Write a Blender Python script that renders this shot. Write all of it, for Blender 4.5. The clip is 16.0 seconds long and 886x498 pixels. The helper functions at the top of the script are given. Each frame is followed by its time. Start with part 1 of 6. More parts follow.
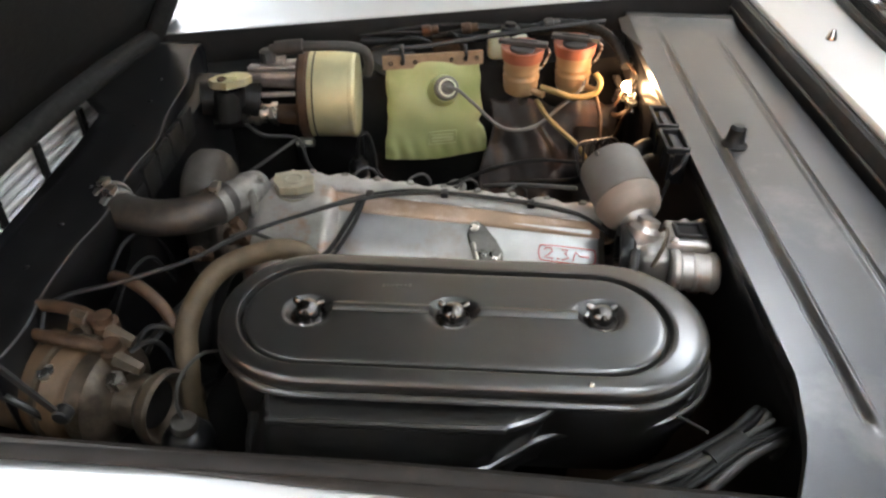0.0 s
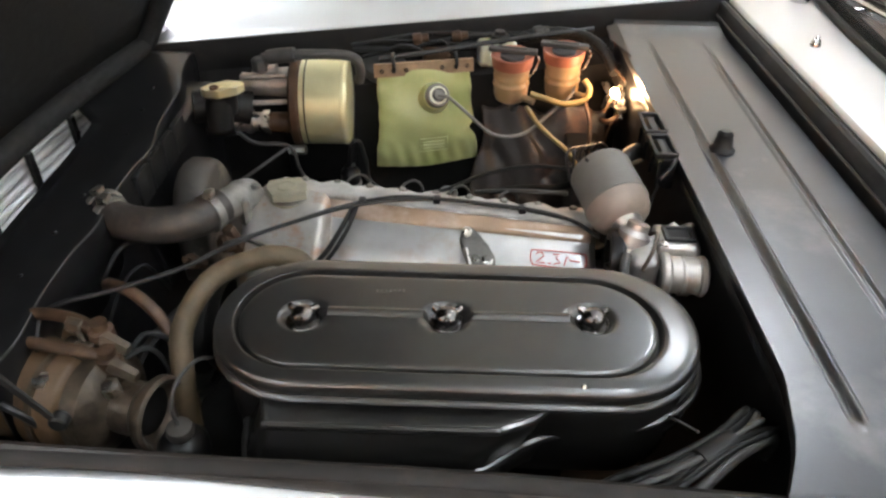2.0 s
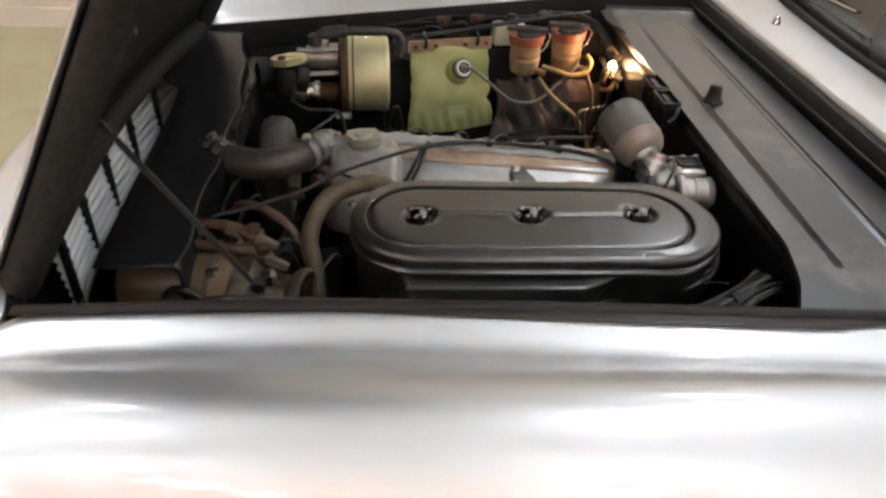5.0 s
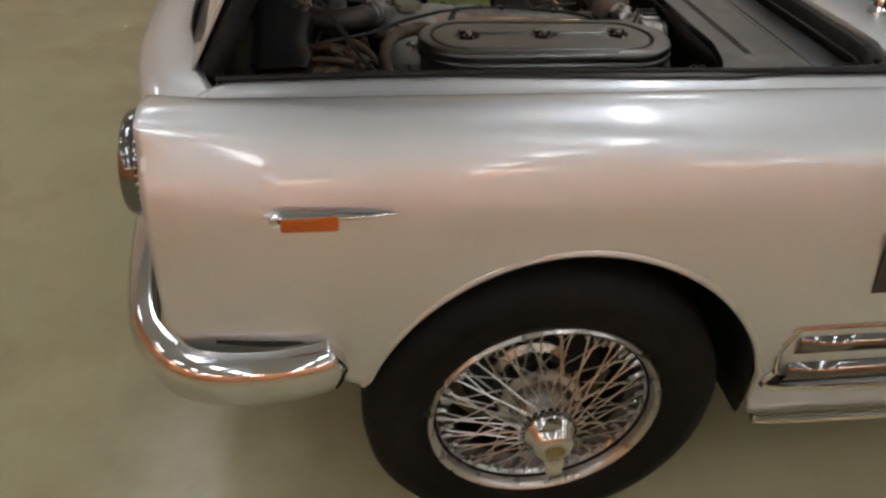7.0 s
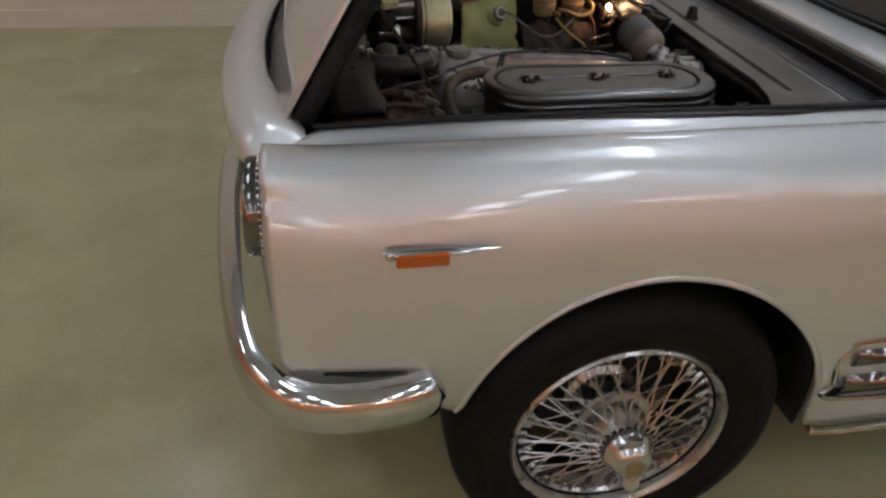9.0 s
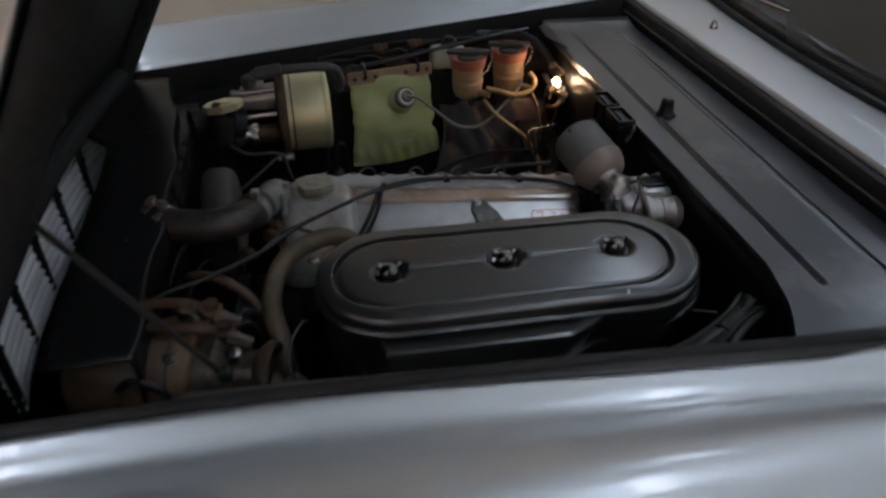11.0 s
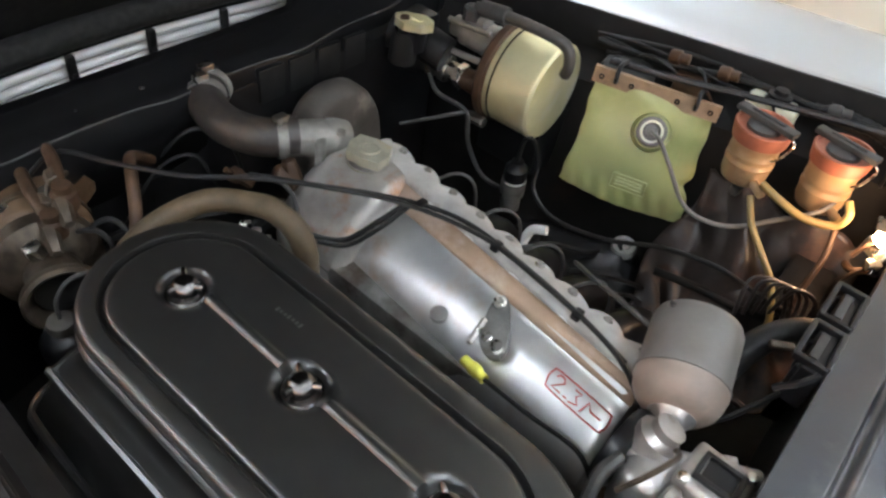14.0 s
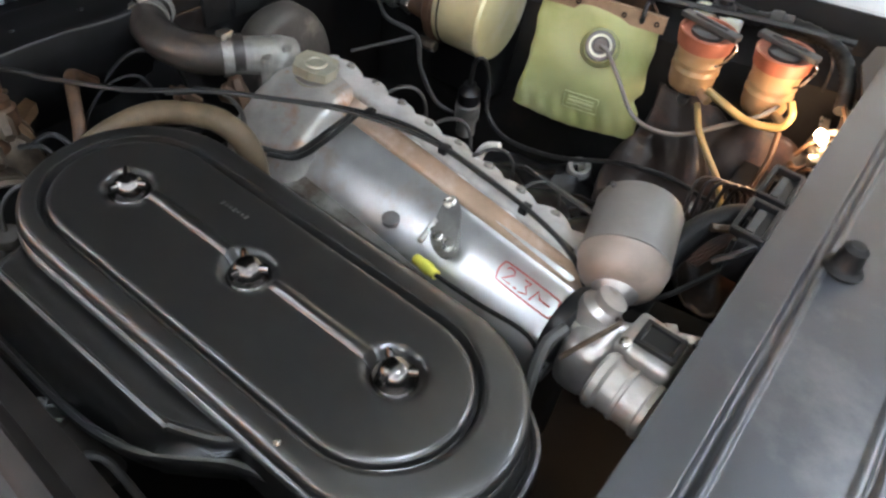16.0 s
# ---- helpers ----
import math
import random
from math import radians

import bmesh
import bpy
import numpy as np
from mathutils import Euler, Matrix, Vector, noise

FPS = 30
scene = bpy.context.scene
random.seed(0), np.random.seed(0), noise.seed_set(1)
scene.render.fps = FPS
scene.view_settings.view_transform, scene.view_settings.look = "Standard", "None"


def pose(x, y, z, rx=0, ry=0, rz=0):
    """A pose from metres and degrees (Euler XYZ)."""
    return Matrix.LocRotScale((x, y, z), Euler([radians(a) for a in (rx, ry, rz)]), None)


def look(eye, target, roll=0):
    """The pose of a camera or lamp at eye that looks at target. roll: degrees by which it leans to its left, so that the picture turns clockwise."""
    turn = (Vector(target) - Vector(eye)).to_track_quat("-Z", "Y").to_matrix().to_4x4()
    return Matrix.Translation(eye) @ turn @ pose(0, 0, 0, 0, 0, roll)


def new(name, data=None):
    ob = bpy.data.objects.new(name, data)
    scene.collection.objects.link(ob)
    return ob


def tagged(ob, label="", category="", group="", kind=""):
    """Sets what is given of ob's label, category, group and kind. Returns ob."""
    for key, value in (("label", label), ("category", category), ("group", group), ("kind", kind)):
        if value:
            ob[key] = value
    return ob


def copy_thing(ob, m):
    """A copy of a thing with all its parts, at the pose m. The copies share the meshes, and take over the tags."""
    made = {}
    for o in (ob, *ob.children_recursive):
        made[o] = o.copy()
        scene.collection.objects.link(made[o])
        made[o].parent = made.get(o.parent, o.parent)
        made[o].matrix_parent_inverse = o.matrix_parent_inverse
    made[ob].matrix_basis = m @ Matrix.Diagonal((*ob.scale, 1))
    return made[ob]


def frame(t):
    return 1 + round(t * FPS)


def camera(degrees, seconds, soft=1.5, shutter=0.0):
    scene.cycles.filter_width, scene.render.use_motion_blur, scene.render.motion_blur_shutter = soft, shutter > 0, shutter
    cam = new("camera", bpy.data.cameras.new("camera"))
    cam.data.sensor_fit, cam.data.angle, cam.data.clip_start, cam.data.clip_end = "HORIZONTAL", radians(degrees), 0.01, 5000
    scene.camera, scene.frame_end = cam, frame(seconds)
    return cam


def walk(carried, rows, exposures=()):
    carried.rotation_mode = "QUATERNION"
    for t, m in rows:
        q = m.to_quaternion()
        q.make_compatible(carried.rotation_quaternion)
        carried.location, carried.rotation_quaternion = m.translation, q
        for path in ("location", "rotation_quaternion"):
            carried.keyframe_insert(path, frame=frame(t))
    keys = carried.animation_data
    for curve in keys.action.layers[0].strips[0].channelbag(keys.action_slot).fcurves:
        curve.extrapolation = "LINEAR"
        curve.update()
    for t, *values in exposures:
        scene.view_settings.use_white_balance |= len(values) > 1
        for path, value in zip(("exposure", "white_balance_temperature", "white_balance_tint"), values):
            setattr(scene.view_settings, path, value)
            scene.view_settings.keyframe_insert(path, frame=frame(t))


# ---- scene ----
cam = camera(64.0, 16.0, soft=2.5, shutter=0.3)
PATH = [
    (0, (0.045, -0.042, 1.297), (-0.006, 1.557, 0.097), 1.1),
    (0.5, (0.047, -0.041, 1.297), (-0.006, 1.561, 0.1), 1.0),
    (1, (0.047, -0.041, 1.296), (0.001, 1.561, 0.099), 1.0),
    (1.5, (0.043, -0.045, 1.297), (-0.007, 1.558, 0.102), 0.7),
    (2, (0.043, -0.05, 1.3), (0.017, 1.562, 0.117), 1.2),
    (2.5, (0.041, -0.052, 1.299), (0.023, 1.559, 0.115), 1.4),
    (3, (0.01, -0.03, 1.314), (0.039, 1.571, 0.116), 2.7),
    (3.2, (-0.014, -0.026, 1.319), (0.043, 1.613, 0.174), 3.5),
    (5.3, (-0.183, -0.366, 1.317), (-0.018, 1.251, 0.151), 2.3),
    (5.5, (-0.225, -0.424, 1.317), (-0.014, 1.166, 0.121), 1.0),
    (6, (-0.29, -0.569, 1.309), (-0.012, 0.983, 0.078), 0.7),
    (6.5, (-0.282, -0.681, 1.297), (0.005, 0.898, 0.104), 2.2),
    (7, (-0.315, -0.788, 1.294), (-0.077, 0.795, 0.096), 3.0),
    (7.5, (-0.438, -0.828, 1.313), (-0.068, 0.744, 0.134), 1.1),
    (8, (-0.55, -0.846, 1.324), (-0.086, 0.74, 0.196), 1.6),
    (8.2, (-0.57, -0.857, 1.34), (-0.155, 0.726, 0.189), 1.2),
    (10.3, (-0.281, -0.523, 1.316), (-0.04, 1.144, 0.238), 2.8),
    (10.5, (-0.248, -0.441, 1.334), (-0.026, 1.206, 0.222), 2.1),
    (11, (-0.166, -0.205, 1.334), (0.137, 1.41, 0.194), 0.7),
    (11.5, (-0.05, -0.068, 1.318), (-0.03, 1.55, 0.144), 0.8),
    (12, (0.063, 0.008, 1.303), (-0.119, 1.571, 0.069), 3.1),
    (12.5, (0.112, 0.109, 1.287), (-0.177, 1.628, 0.019), 3.0),
    (13, (0.201, 0.179, 1.27), (-0.406, 1.57, -0.033), 7.7),
    (13.5, (0.248, 0.225, 1.276), (-0.482, 1.51, -0.072), 8.4),
    (14, (0.291, 0.263, 1.287), (-0.533, 1.486, -0.063), 10.3),
    (14.5, (0.339, 0.25, 1.274), (-0.451, 1.422, -0.141), 11.0),
    (15, (0.365, 0.234, 1.276), (-0.398, 1.402, -0.157), 9.8),
    (15.5, (0.371, 0.22, 1.273), (-0.356, 1.449, -0.128), 10.3),
    (16, (0.351, 0.24, 1.245), (-0.377, 1.468, -0.156), 10.1),
]
EXPOSURE = [(0.0, 1.35, 6450, 12), (3.2, 1.46, 6450, 12), (5.3, 0.5, 6750, 15), (5.8, -0.05, 6850, 14), (6.3, -0.3, 6850, 14), (7.0, -0.25, 6750, 14), (8.2, -0.35, 6400, 14), (10.3, -0.6, 6100, 14), (11.1, -0.65, 5800, 12), (11.5, -0.5, 5900, 13), (12.0, 0.35, 6050, 12), (12.5, 0.9, 6150, 11), (13.0, 1.15, 6200, 11), (14.0, 1.4, 6150, 12), (15.0, 1.52, 6080, 12), (16.0, 1.64, 6020, 12)]
walk(cam, [(t, look(eye, target, roll)) for t, eye, target, roll in PATH], EXPOSURE)
# ---- light ----
world = bpy.data.worlds.new("world")
scene.world = world
world.use_nodes = True
world.node_tree.nodes["Background"].inputs[0].default_value = (0.75, 0.82, 0.9, 1)
world.node_tree.nodes["Background"].inputs[1].default_value = 0.15


# ---- materials ----
def mat(name, color, rough=0.5, metal=0.0, grain=0.0, scale=40.0, stain=None, stain_scale=5.0, stain_at=0.55,
        bump=0.0, bump_scale=200.0, coat=0.0, emit=0.0, transmission=0.0, ior=1.45, rough_var=0.0, subsurface=0.0, coat_rough=0.06, coat_ior=1.5):
    m = bpy.data.materials.new(name)
    m.use_nodes = True
    nt = m.node_tree
    b = nt.nodes["Principled BSDF"]
    b.inputs["Base Color"].default_value = (*color, 1)
    b.inputs["Roughness"].default_value = rough
    b.inputs["Metallic"].default_value = metal
    b.inputs["Coat Weight"].default_value = coat
    b.inputs["Coat Roughness"].default_value = coat_rough
    b.inputs["Coat IOR"].default_value = coat_ior
    b.inputs["Transmission Weight"].default_value = transmission
    b.inputs["IOR"].default_value = ior
    if subsurface:
        b.inputs["Subsurface Weight"].default_value = subsurface
        b.inputs["Subsurface Radius"].default_value = (0.02, 0.015, 0.006)
        b.inputs["Subsurface Scale"].default_value = 0.3
    if emit:
        b.inputs["Emission Color"].default_value = (*color, 1)
        b.inputs["Emission Strength"].default_value = emit
    if not (grain or stain or bump or rough_var):
        return m
    co = nt.nodes.new("ShaderNodeTexCoord")
    src = None
    n1 = nt.nodes.new("ShaderNodeTexNoise")
    n1.inputs["Scale"].default_value = scale
    n1.inputs["Detail"].default_value = 6
    nt.links.new(co.outputs["Object"], n1.inputs["Vector"])
    if grain:
        r = nt.nodes.new("ShaderNodeValToRGB")
        r.color_ramp.elements[0].position, r.color_ramp.elements[1].position = 0.3, 0.7
        r.color_ramp.elements[0].color = (*[c * (1 - grain) for c in color], 1)
        r.color_ramp.elements[1].color = (*[min(1, c * (1 + grain)) for c in color], 1)
        nt.links.new(n1.outputs["Fac"], r.inputs["Fac"])
        src = r.outputs["Color"]
    if stain:
        n2 = nt.nodes.new("ShaderNodeTexNoise")
        n2.inputs["Scale"].default_value = stain_scale
        n2.inputs["Detail"].default_value = 8
        n2.inputs["Roughness"].default_value = 0.65
        nt.links.new(co.outputs["Object"], n2.inputs["Vector"])
        r2 = nt.nodes.new("ShaderNodeValToRGB")
        r2.color_ramp.elements[0].position, r2.color_ramp.elements[1].position = stain_at, min(1, stain_at + 0.16)
        r2.color_ramp.elements[0].color, r2.color_ramp.elements[1].color = (0, 0, 0, 1), (1, 1, 1, 1)
        nt.links.new(n2.outputs["Fac"], r2.inputs["Fac"])
        mx = nt.nodes.new("ShaderNodeMix")
        mx.data_type = "RGBA"
        mx.inputs["A"].default_value = (*color, 1)
        mx.inputs["B"].default_value = (*stain, 1)
        nt.links.new(r2.outputs["Color"], mx.inputs["Factor"])
        if src:
            nt.links.new(src, mx.inputs["A"])
        src = mx.outputs["Result"]
    if src:
        nt.links.new(src, b.inputs["Base Color"])
    if rough_var:
        mr = nt.nodes.new("ShaderNodeMapRange")
        mr.inputs["To Min"].default_value = max(0.02, rough - rough_var)
        mr.inputs["To Max"].default_value = min(1, rough + rough_var)
        nt.links.new(n1.outputs["Fac"], mr.inputs["Value"])
        nt.links.new(mr.outputs["Result"], b.inputs["Roughness"])
    if bump:
        n3 = nt.nodes.new("ShaderNodeTexNoise")
        n3.inputs["Scale"].default_value = bump_scale
        n3.inputs["Detail"].default_value = 4
        nt.links.new(co.outputs["Object"], n3.inputs["Vector"])
        bp = nt.nodes.new("ShaderNodeBump")
        bp.inputs["Strength"].default_value = bump
        bp.inputs["Distance"].default_value = 0.002
        nt.links.new(n3.outputs["Fac"], bp.inputs["Height"])
        nt.links.new(bp.outputs["Normal"], b.inputs["Normal"])
    return m


SILVER = mat("silver_paint", (0.65, 0.66, 0.67), 0.44, 0.85, grain=0.02, scale=700, coat=1.0, coat_rough=0.02, coat_ior=1.55)
BAY = mat("bay_black_paint", (0.0085, 0.0085, 0.009), 0.3, 0, grain=0.3, scale=30, stain=(0.013, 0.012, 0.011), stain_scale=6, stain_at=0.6, rough_var=0.05, ior=1.35)
# Brown patches on black paint stand for the lamp's warm light.
WARM_PATCHED = mat("warm_patched_black", (0.008, 0.0072, 0.0068), 0.7, 0, grain=0.5, scale=18, stain=(0.026, 0.015, 0.011), stain_scale=9, stain_at=0.58, bump=0.2, bump_scale=60, rough_var=0.1, ior=1.3)
COWL_BLACK = mat("satin_black_sheet", (0.029, 0.032, 0.039), 0.36, 0.3, grain=0.22, scale=9, stain=(0.1, 0.096, 0.095), stain_scale=5, stain_at=0.56, bump=0.05, bump_scale=300, rough_var=0.1, coat=1.0, coat_rough=0.27, coat_ior=1.6)
LID = mat("satin_black_lid", (0.0115, 0.011, 0.0105), 0.4, 0, grain=0.2, scale=60, bump=0.03, bump_scale=300, rough_var=0.06, coat=1.0, coat_rough=0.21, coat_ior=1.62)
FELT = mat("hood_underside", (0.013, 0.013, 0.0125), 0.75, 0, grain=0.4, scale=90, bump=0.35, bump_scale=500, ior=1.3)
RUBBER = mat("rubber", (0.011, 0.011, 0.011), 0.45, 0, grain=0.3, scale=70, stain=(0.03, 0.028, 0.025), stain_scale=14, stain_at=0.64, bump=0.1, ior=1.33)
SEAL = mat("black_seal_rubber", (0.013, 0.013, 0.013), 0.5, 0, grain=0.3, scale=40, stain=(0.035, 0.034, 0.033), stain_scale=9, stain_at=0.55, bump=0.1)
SEAL_GREY = mat("dirty_grey_strip", (0.022, 0.018, 0.016), 0.36, 0, grain=0.3, scale=30, stain=(0.05, 0.037, 0.031), stain_scale=10, stain_at=0.55, bump=0.1)
TYRE = mat("tyre_rubber", (0.0085, 0.0075, 0.0065), 0.6, 0, grain=0.25, scale=40, stain=(0.011, 0.01, 0.009), stain_scale=6, stain_at=0.6, bump=0.1, bump_scale=300, ior=1.22)
BROWN_HOSE = mat("brown_hose", (0.09, 0.064, 0.036), 0.6, 0, grain=0.3, scale=40, stain=(0.05, 0.04, 0.03), stain_scale=20, bump=0.25, bump_scale=250)
CHROME = mat("chrome", (0.6, 0.6, 0.6), 0.06, 1.0, rough_var=0.03, scale=30)
DULL_CHROME = mat("dull_plated_steel", (0.62, 0.6, 0.56), 0.28, 1.0, grain=0.2, scale=60, stain=(0.3, 0.22, 0.14), stain_scale=30, stain_at=0.6, rough_var=0.1)
ALLOY = mat("cast_aluminium", (0.64, 0.64, 0.635), 0.34, 0.8, grain=0.12, scale=25, stain=(0.52, 0.4, 0.32), stain_scale=8, stain_at=0.56, bump=0.12, bump_scale=260, rough_var=0.1)
ALLOY_DULL = mat("weathered_aluminium", (0.22, 0.215, 0.2), 0.5, 0.45, grain=0.3, scale=35, stain=(0.09, 0.07, 0.055), stain_scale=14, stain_at=0.5, bump=0.35, bump_scale=180, rough_var=0.1)
OXIDE = mat("brown_oxide", (0.06, 0.033, 0.018), 0.55, 0.2, grain=0.4, scale=50, stain=(0.15, 0.085, 0.045), stain_scale=18, stain_at=0.62, bump=0.25)
HOSE = mat("dusty_black_hose", (0.03, 0.026, 0.023), 0.42, 0, grain=0.3, scale=40, stain=(0.075, 0.055, 0.04), stain_scale=14, stain_at=0.58, bump=0.12)
CAST = mat("pale_cast_metal", (0.42, 0.405, 0.39), 0.34, 0.8, grain=0.2, scale=45, stain=(0.25, 0.18, 0.14), stain_scale=25, stain_at=0.58, bump=0.25, bump_scale=200, rough_var=0.1)
RIDGE = mat("dusty_cast_rim", (0.4, 0.385, 0.365), 0.5, 0.3, grain=0.2, scale=40, stain=(0.22, 0.19, 0.17), stain_scale=20, stain_at=0.56, bump=0.4, bump_scale=160)
TAN = mat("tan_cover", (0.115, 0.068, 0.036), 0.5, 0, grain=0.45, scale=22, stain=(0.035, 0.027, 0.02), stain_scale=11, stain_at=0.5, bump=0.35, bump_scale=90)
GRIME = mat("grimy_cast", (0.085, 0.066, 0.048), 0.38, 0.45, grain=0.5, scale=40, stain=(0.045, 0.033, 0.024), stain_scale=22, stain_at=0.5, bump=0.5, bump_scale=140, rough_var=0.1)
PALE_CAN = mat("pale_dusty_can", (0.22, 0.18, 0.15), 0.5, 0.1, grain=0.15, scale=30, stain=(0.14, 0.12, 0.1), stain_scale=12, stain_at=0.55, bump=0.1)
# Brown sheet; the reddish patches are warm highlights put into its colour.
MATTING = mat("brown_matting", (0.017, 0.012, 0.01), 0.42, 0, grain=0.5, scale=22, stain=(0.09, 0.042, 0.026), stain_scale=12, stain_at=0.5, bump=0.4, bump_scale=70, rough_var=0.1)
GREY_CAN = mat("grey_painted_can", (0.15, 0.142, 0.13), 0.5, 0.15, grain=0.12, scale=30, stain=(0.3, 0.26, 0.21), stain_scale=10, stain_at=0.6, bump=0.1)
GOLD = mat("yellow_zinc", (0.72, 0.67, 0.4), 0.42, 0.6, grain=0.1, scale=20, stain=(0.78, 0.75, 0.62), stain_scale=9, stain_at=0.5, rough_var=0.1)
ZINC_CAP = mat("zinc_cap", (0.33, 0.315, 0.245), 0.45, 0.4, grain=0.15, scale=60, stain=(0.35, 0.3, 0.2), stain_scale=30, rough_var=0.1)
BAG = mat("green_vinyl", (0.4, 0.415, 0.185), 0.36, 0, grain=0.07, scale=12, stain=(0.29, 0.34, 0.115), stain_scale=5, stain_at=0.5, bump=0.1, bump_scale=60, subsurface=0.2)
BAG_INK = mat("pale_print", (0.5, 0.53, 0.27), 0.5)
CARD = mat("brown_card", (0.3, 0.2, 0.12), 0.7, 0, grain=0.2, scale=50, stain=(0.16, 0.11, 0.07), stain_scale=20)
AMBER = mat("amber_plastic", (0.36, 0.24, 0.13), 0.35, 0, grain=0.15, scale=30, stain=(0.2, 0.12, 0.06), stain_scale=12, subsurface=0.2)
RED = mat("orange_red_band", (0.36, 0.125, 0.075), 0.45, 0, grain=0.25, scale=40, stain=(0.38, 0.22, 0.14), stain_scale=20)
CAPBLACK = mat("black_plastic", (0.008, 0.008, 0.009), 0.32, 0, grain=0.2, scale=40, bump=0.05)
CAPGREY = mat("grey_dusty_plastic", (0.05, 0.049, 0.047), 0.5, 0, grain=0.2, scale=60, bump=0.1)
CREAM = mat("cream_plastic", (0.66, 0.66, 0.52), 0.4, 0, grain=0.05, scale=30, subsurface=0.2)
WIRE = mat("black_wire", (0.012, 0.012, 0.012), 0.4)
WIRE_GREY = mat("grey_wire", (0.05, 0.048, 0.045), 0.5, 0, grain=0.2, scale=60)
TUBE_YEL = mat("yellow_tube", (0.26, 0.19, 0.075), 0.4, 0, grain=0.2, scale=40)
YELLOW = mat("yellow_plastic", (0.7, 0.65, 0.1), 0.4)
ORANGE = mat("orange_lens", (0.45, 0.095, 0.008), 0.15, 0, grain=0.1, scale=200, coat=0.5)
GLASS = mat("glass", (1, 1, 1), 0.02, 0, transmission=1.0)
RED_INK = mat("red_ink", (0.55, 0.06, 0.05), 0.5)
WHITE_MARK = mat("white_plastic", (0.75, 0.75, 0.72), 0.45)
# Rim metal darkened in colour for the shade inside the wheel.
RIM_DARK = mat("shaded_rim", (0.12, 0.11, 0.1), 0.4, 1.0, grain=0.2, scale=30, rough_var=0.1)
RIM = mat("polished_rim", (0.5, 0.49, 0.47), 0.28, 1.0, grain=0.05, scale=30, rough_var=0.05)
# Shared by real dark parts and by sheets that stand for shade.
GRILLE_DARK = mat("dark_metal_and_shade", (0.011, 0.0108, 0.0105), 0.5, 0, ior=1.3)
FLOOR = mat("painted_concrete", (0.43, 0.405, 0.25), 0.25, 0, grain=0.06, scale=3, stain=(0.36, 0.32, 0.19), stain_scale=1.3, stain_at=0.5, bump=0.02, bump_scale=60, rough_var=0.05)
WALL = mat("cream_plaster", (0.66, 0.61, 0.53), 0.8, 0, grain=0.03, scale=5, bump=0.1, bump_scale=90)
PEACH = mat("peach_plaster", (0.88, 0.46, 0.28), 0.8, 0, grain=0.06, scale=4, bump=0.1, bump_scale=90)
CEIL = mat("ceiling_white", (0.70, 0.77, 0.86), 0.85, 0, grain=0.03, scale=6)
LAMP_WARM = mat("warm_tube_glow", (1.0, 0.72, 0.48), 0.5, emit=11.0)
LAMP = mat("tube_glow", (0.94, 0.98, 1.0), 0.5, emit=14.0)
NUT = mat("worn_chrome", (0.16, 0.15, 0.145), 0.22, 1.0, grain=0.25, scale=80, rough_var=0.06)
BRIGHT = mat("bright_bars", (0.92, 0.92, 0.91), 0.3, 0.15, grain=0.04, scale=20)
# Darker copy of the chrome; on the vent blades it stands for dark reflections.
DARK_CHROME = mat("dark_chrome", (0.2, 0.2, 0.2), 0.06, 1.0, rough_var=0.03, scale=30)
STAINED = mat("stained_cast", (0.42, 0.4, 0.375), 0.42, 0.6, grain=0.2, scale=35, stain=(0.38, 0.22, 0.13), stain_scale=20, stain_at=0.52, bump=0.3, bump_scale=180, rough_var=0.1)
BULB = mat("bulb_glow", (1.0, 0.62, 0.3), 0.3, emit=60.0)
DOOR_TRIM = mat("brown_vent", (0.045, 0.03, 0.024), 0.5, 0, grain=0.2, scale=30)
DUSTY = mat("dusty_casting", (0.06, 0.053, 0.046), 0.6, 0.1, grain=0.25, scale=30, stain=(0.2, 0.17, 0.14), stain_scale=12, stain_at=0.55, bump=0.3, bump_scale=150)
PLUG_GREY = mat("pale_grey_plastic", (0.34, 0.335, 0.32), 0.5, 0, grain=0.15, scale=60)
SOOT = mat("sooty_casting", (0.022, 0.023, 0.025), 0.4, 0.2, grain=0.4, scale=40, stain=(0.06, 0.055, 0.05), stain_scale=16, stain_at=0.6, bump=0.3, bump_scale=120, rough_var=0.12)
CHANNEL = mat("dirty_channel_paint", (0.014, 0.012, 0.011), 0.55, 0, grain=0.4, scale=25, stain=(0.035, 0.027, 0.022), stain_scale=14, stain_at=0.58, bump=0.12, bump_scale=120, ior=1.33)
CLOTH = mat("windscreen_tint", (0.05, 0.05, 0.05), 0.05, 0, coat=1.0)


# ---- building helpers ----
def thing(name, base, label, category, group=""):
    ob = new(name)
    ob.location = base
    ob["base"] = list(base)
    return tagged(ob, label, category, group)


def part(name, bm, material, parent, label="", smooth=True, auto=40):
    base = Vector(parent["base"])
    bmesh.ops.recalc_face_normals(bm, faces=bm.faces[:])
    bmesh.ops.translate(bm, verts=bm.verts[:], vec=-base)
    for f in bm.faces:
        f.smooth = smooth
    if smooth:
        for e in bm.edges:
            if len(e.link_faces) == 2 and e.calc_face_angle(0) > radians(auto):
                e.smooth = False
    me = bpy.data.meshes.new(name)
    bm.to_mesh(me)
    bm.free()
    for m in (material if isinstance(material, (list, tuple)) else [material]):
        me.materials.append(m)
    ob = new(name, me)
    ob.parent = parent
    ob["base"] = list(base)
    return tagged(ob, label)


def setting(name, bm, material, label, category, smooth=False):
    bmesh.ops.recalc_face_normals(bm, faces=bm.faces[:])
    me = bpy.data.meshes.new(name)
    for f in bm.faces:
        f.smooth = smooth
    bm.to_mesh(me)
    bm.free()
    me.materials.append(material)
    return tagged(new(name, me), label, category, kind="structure")


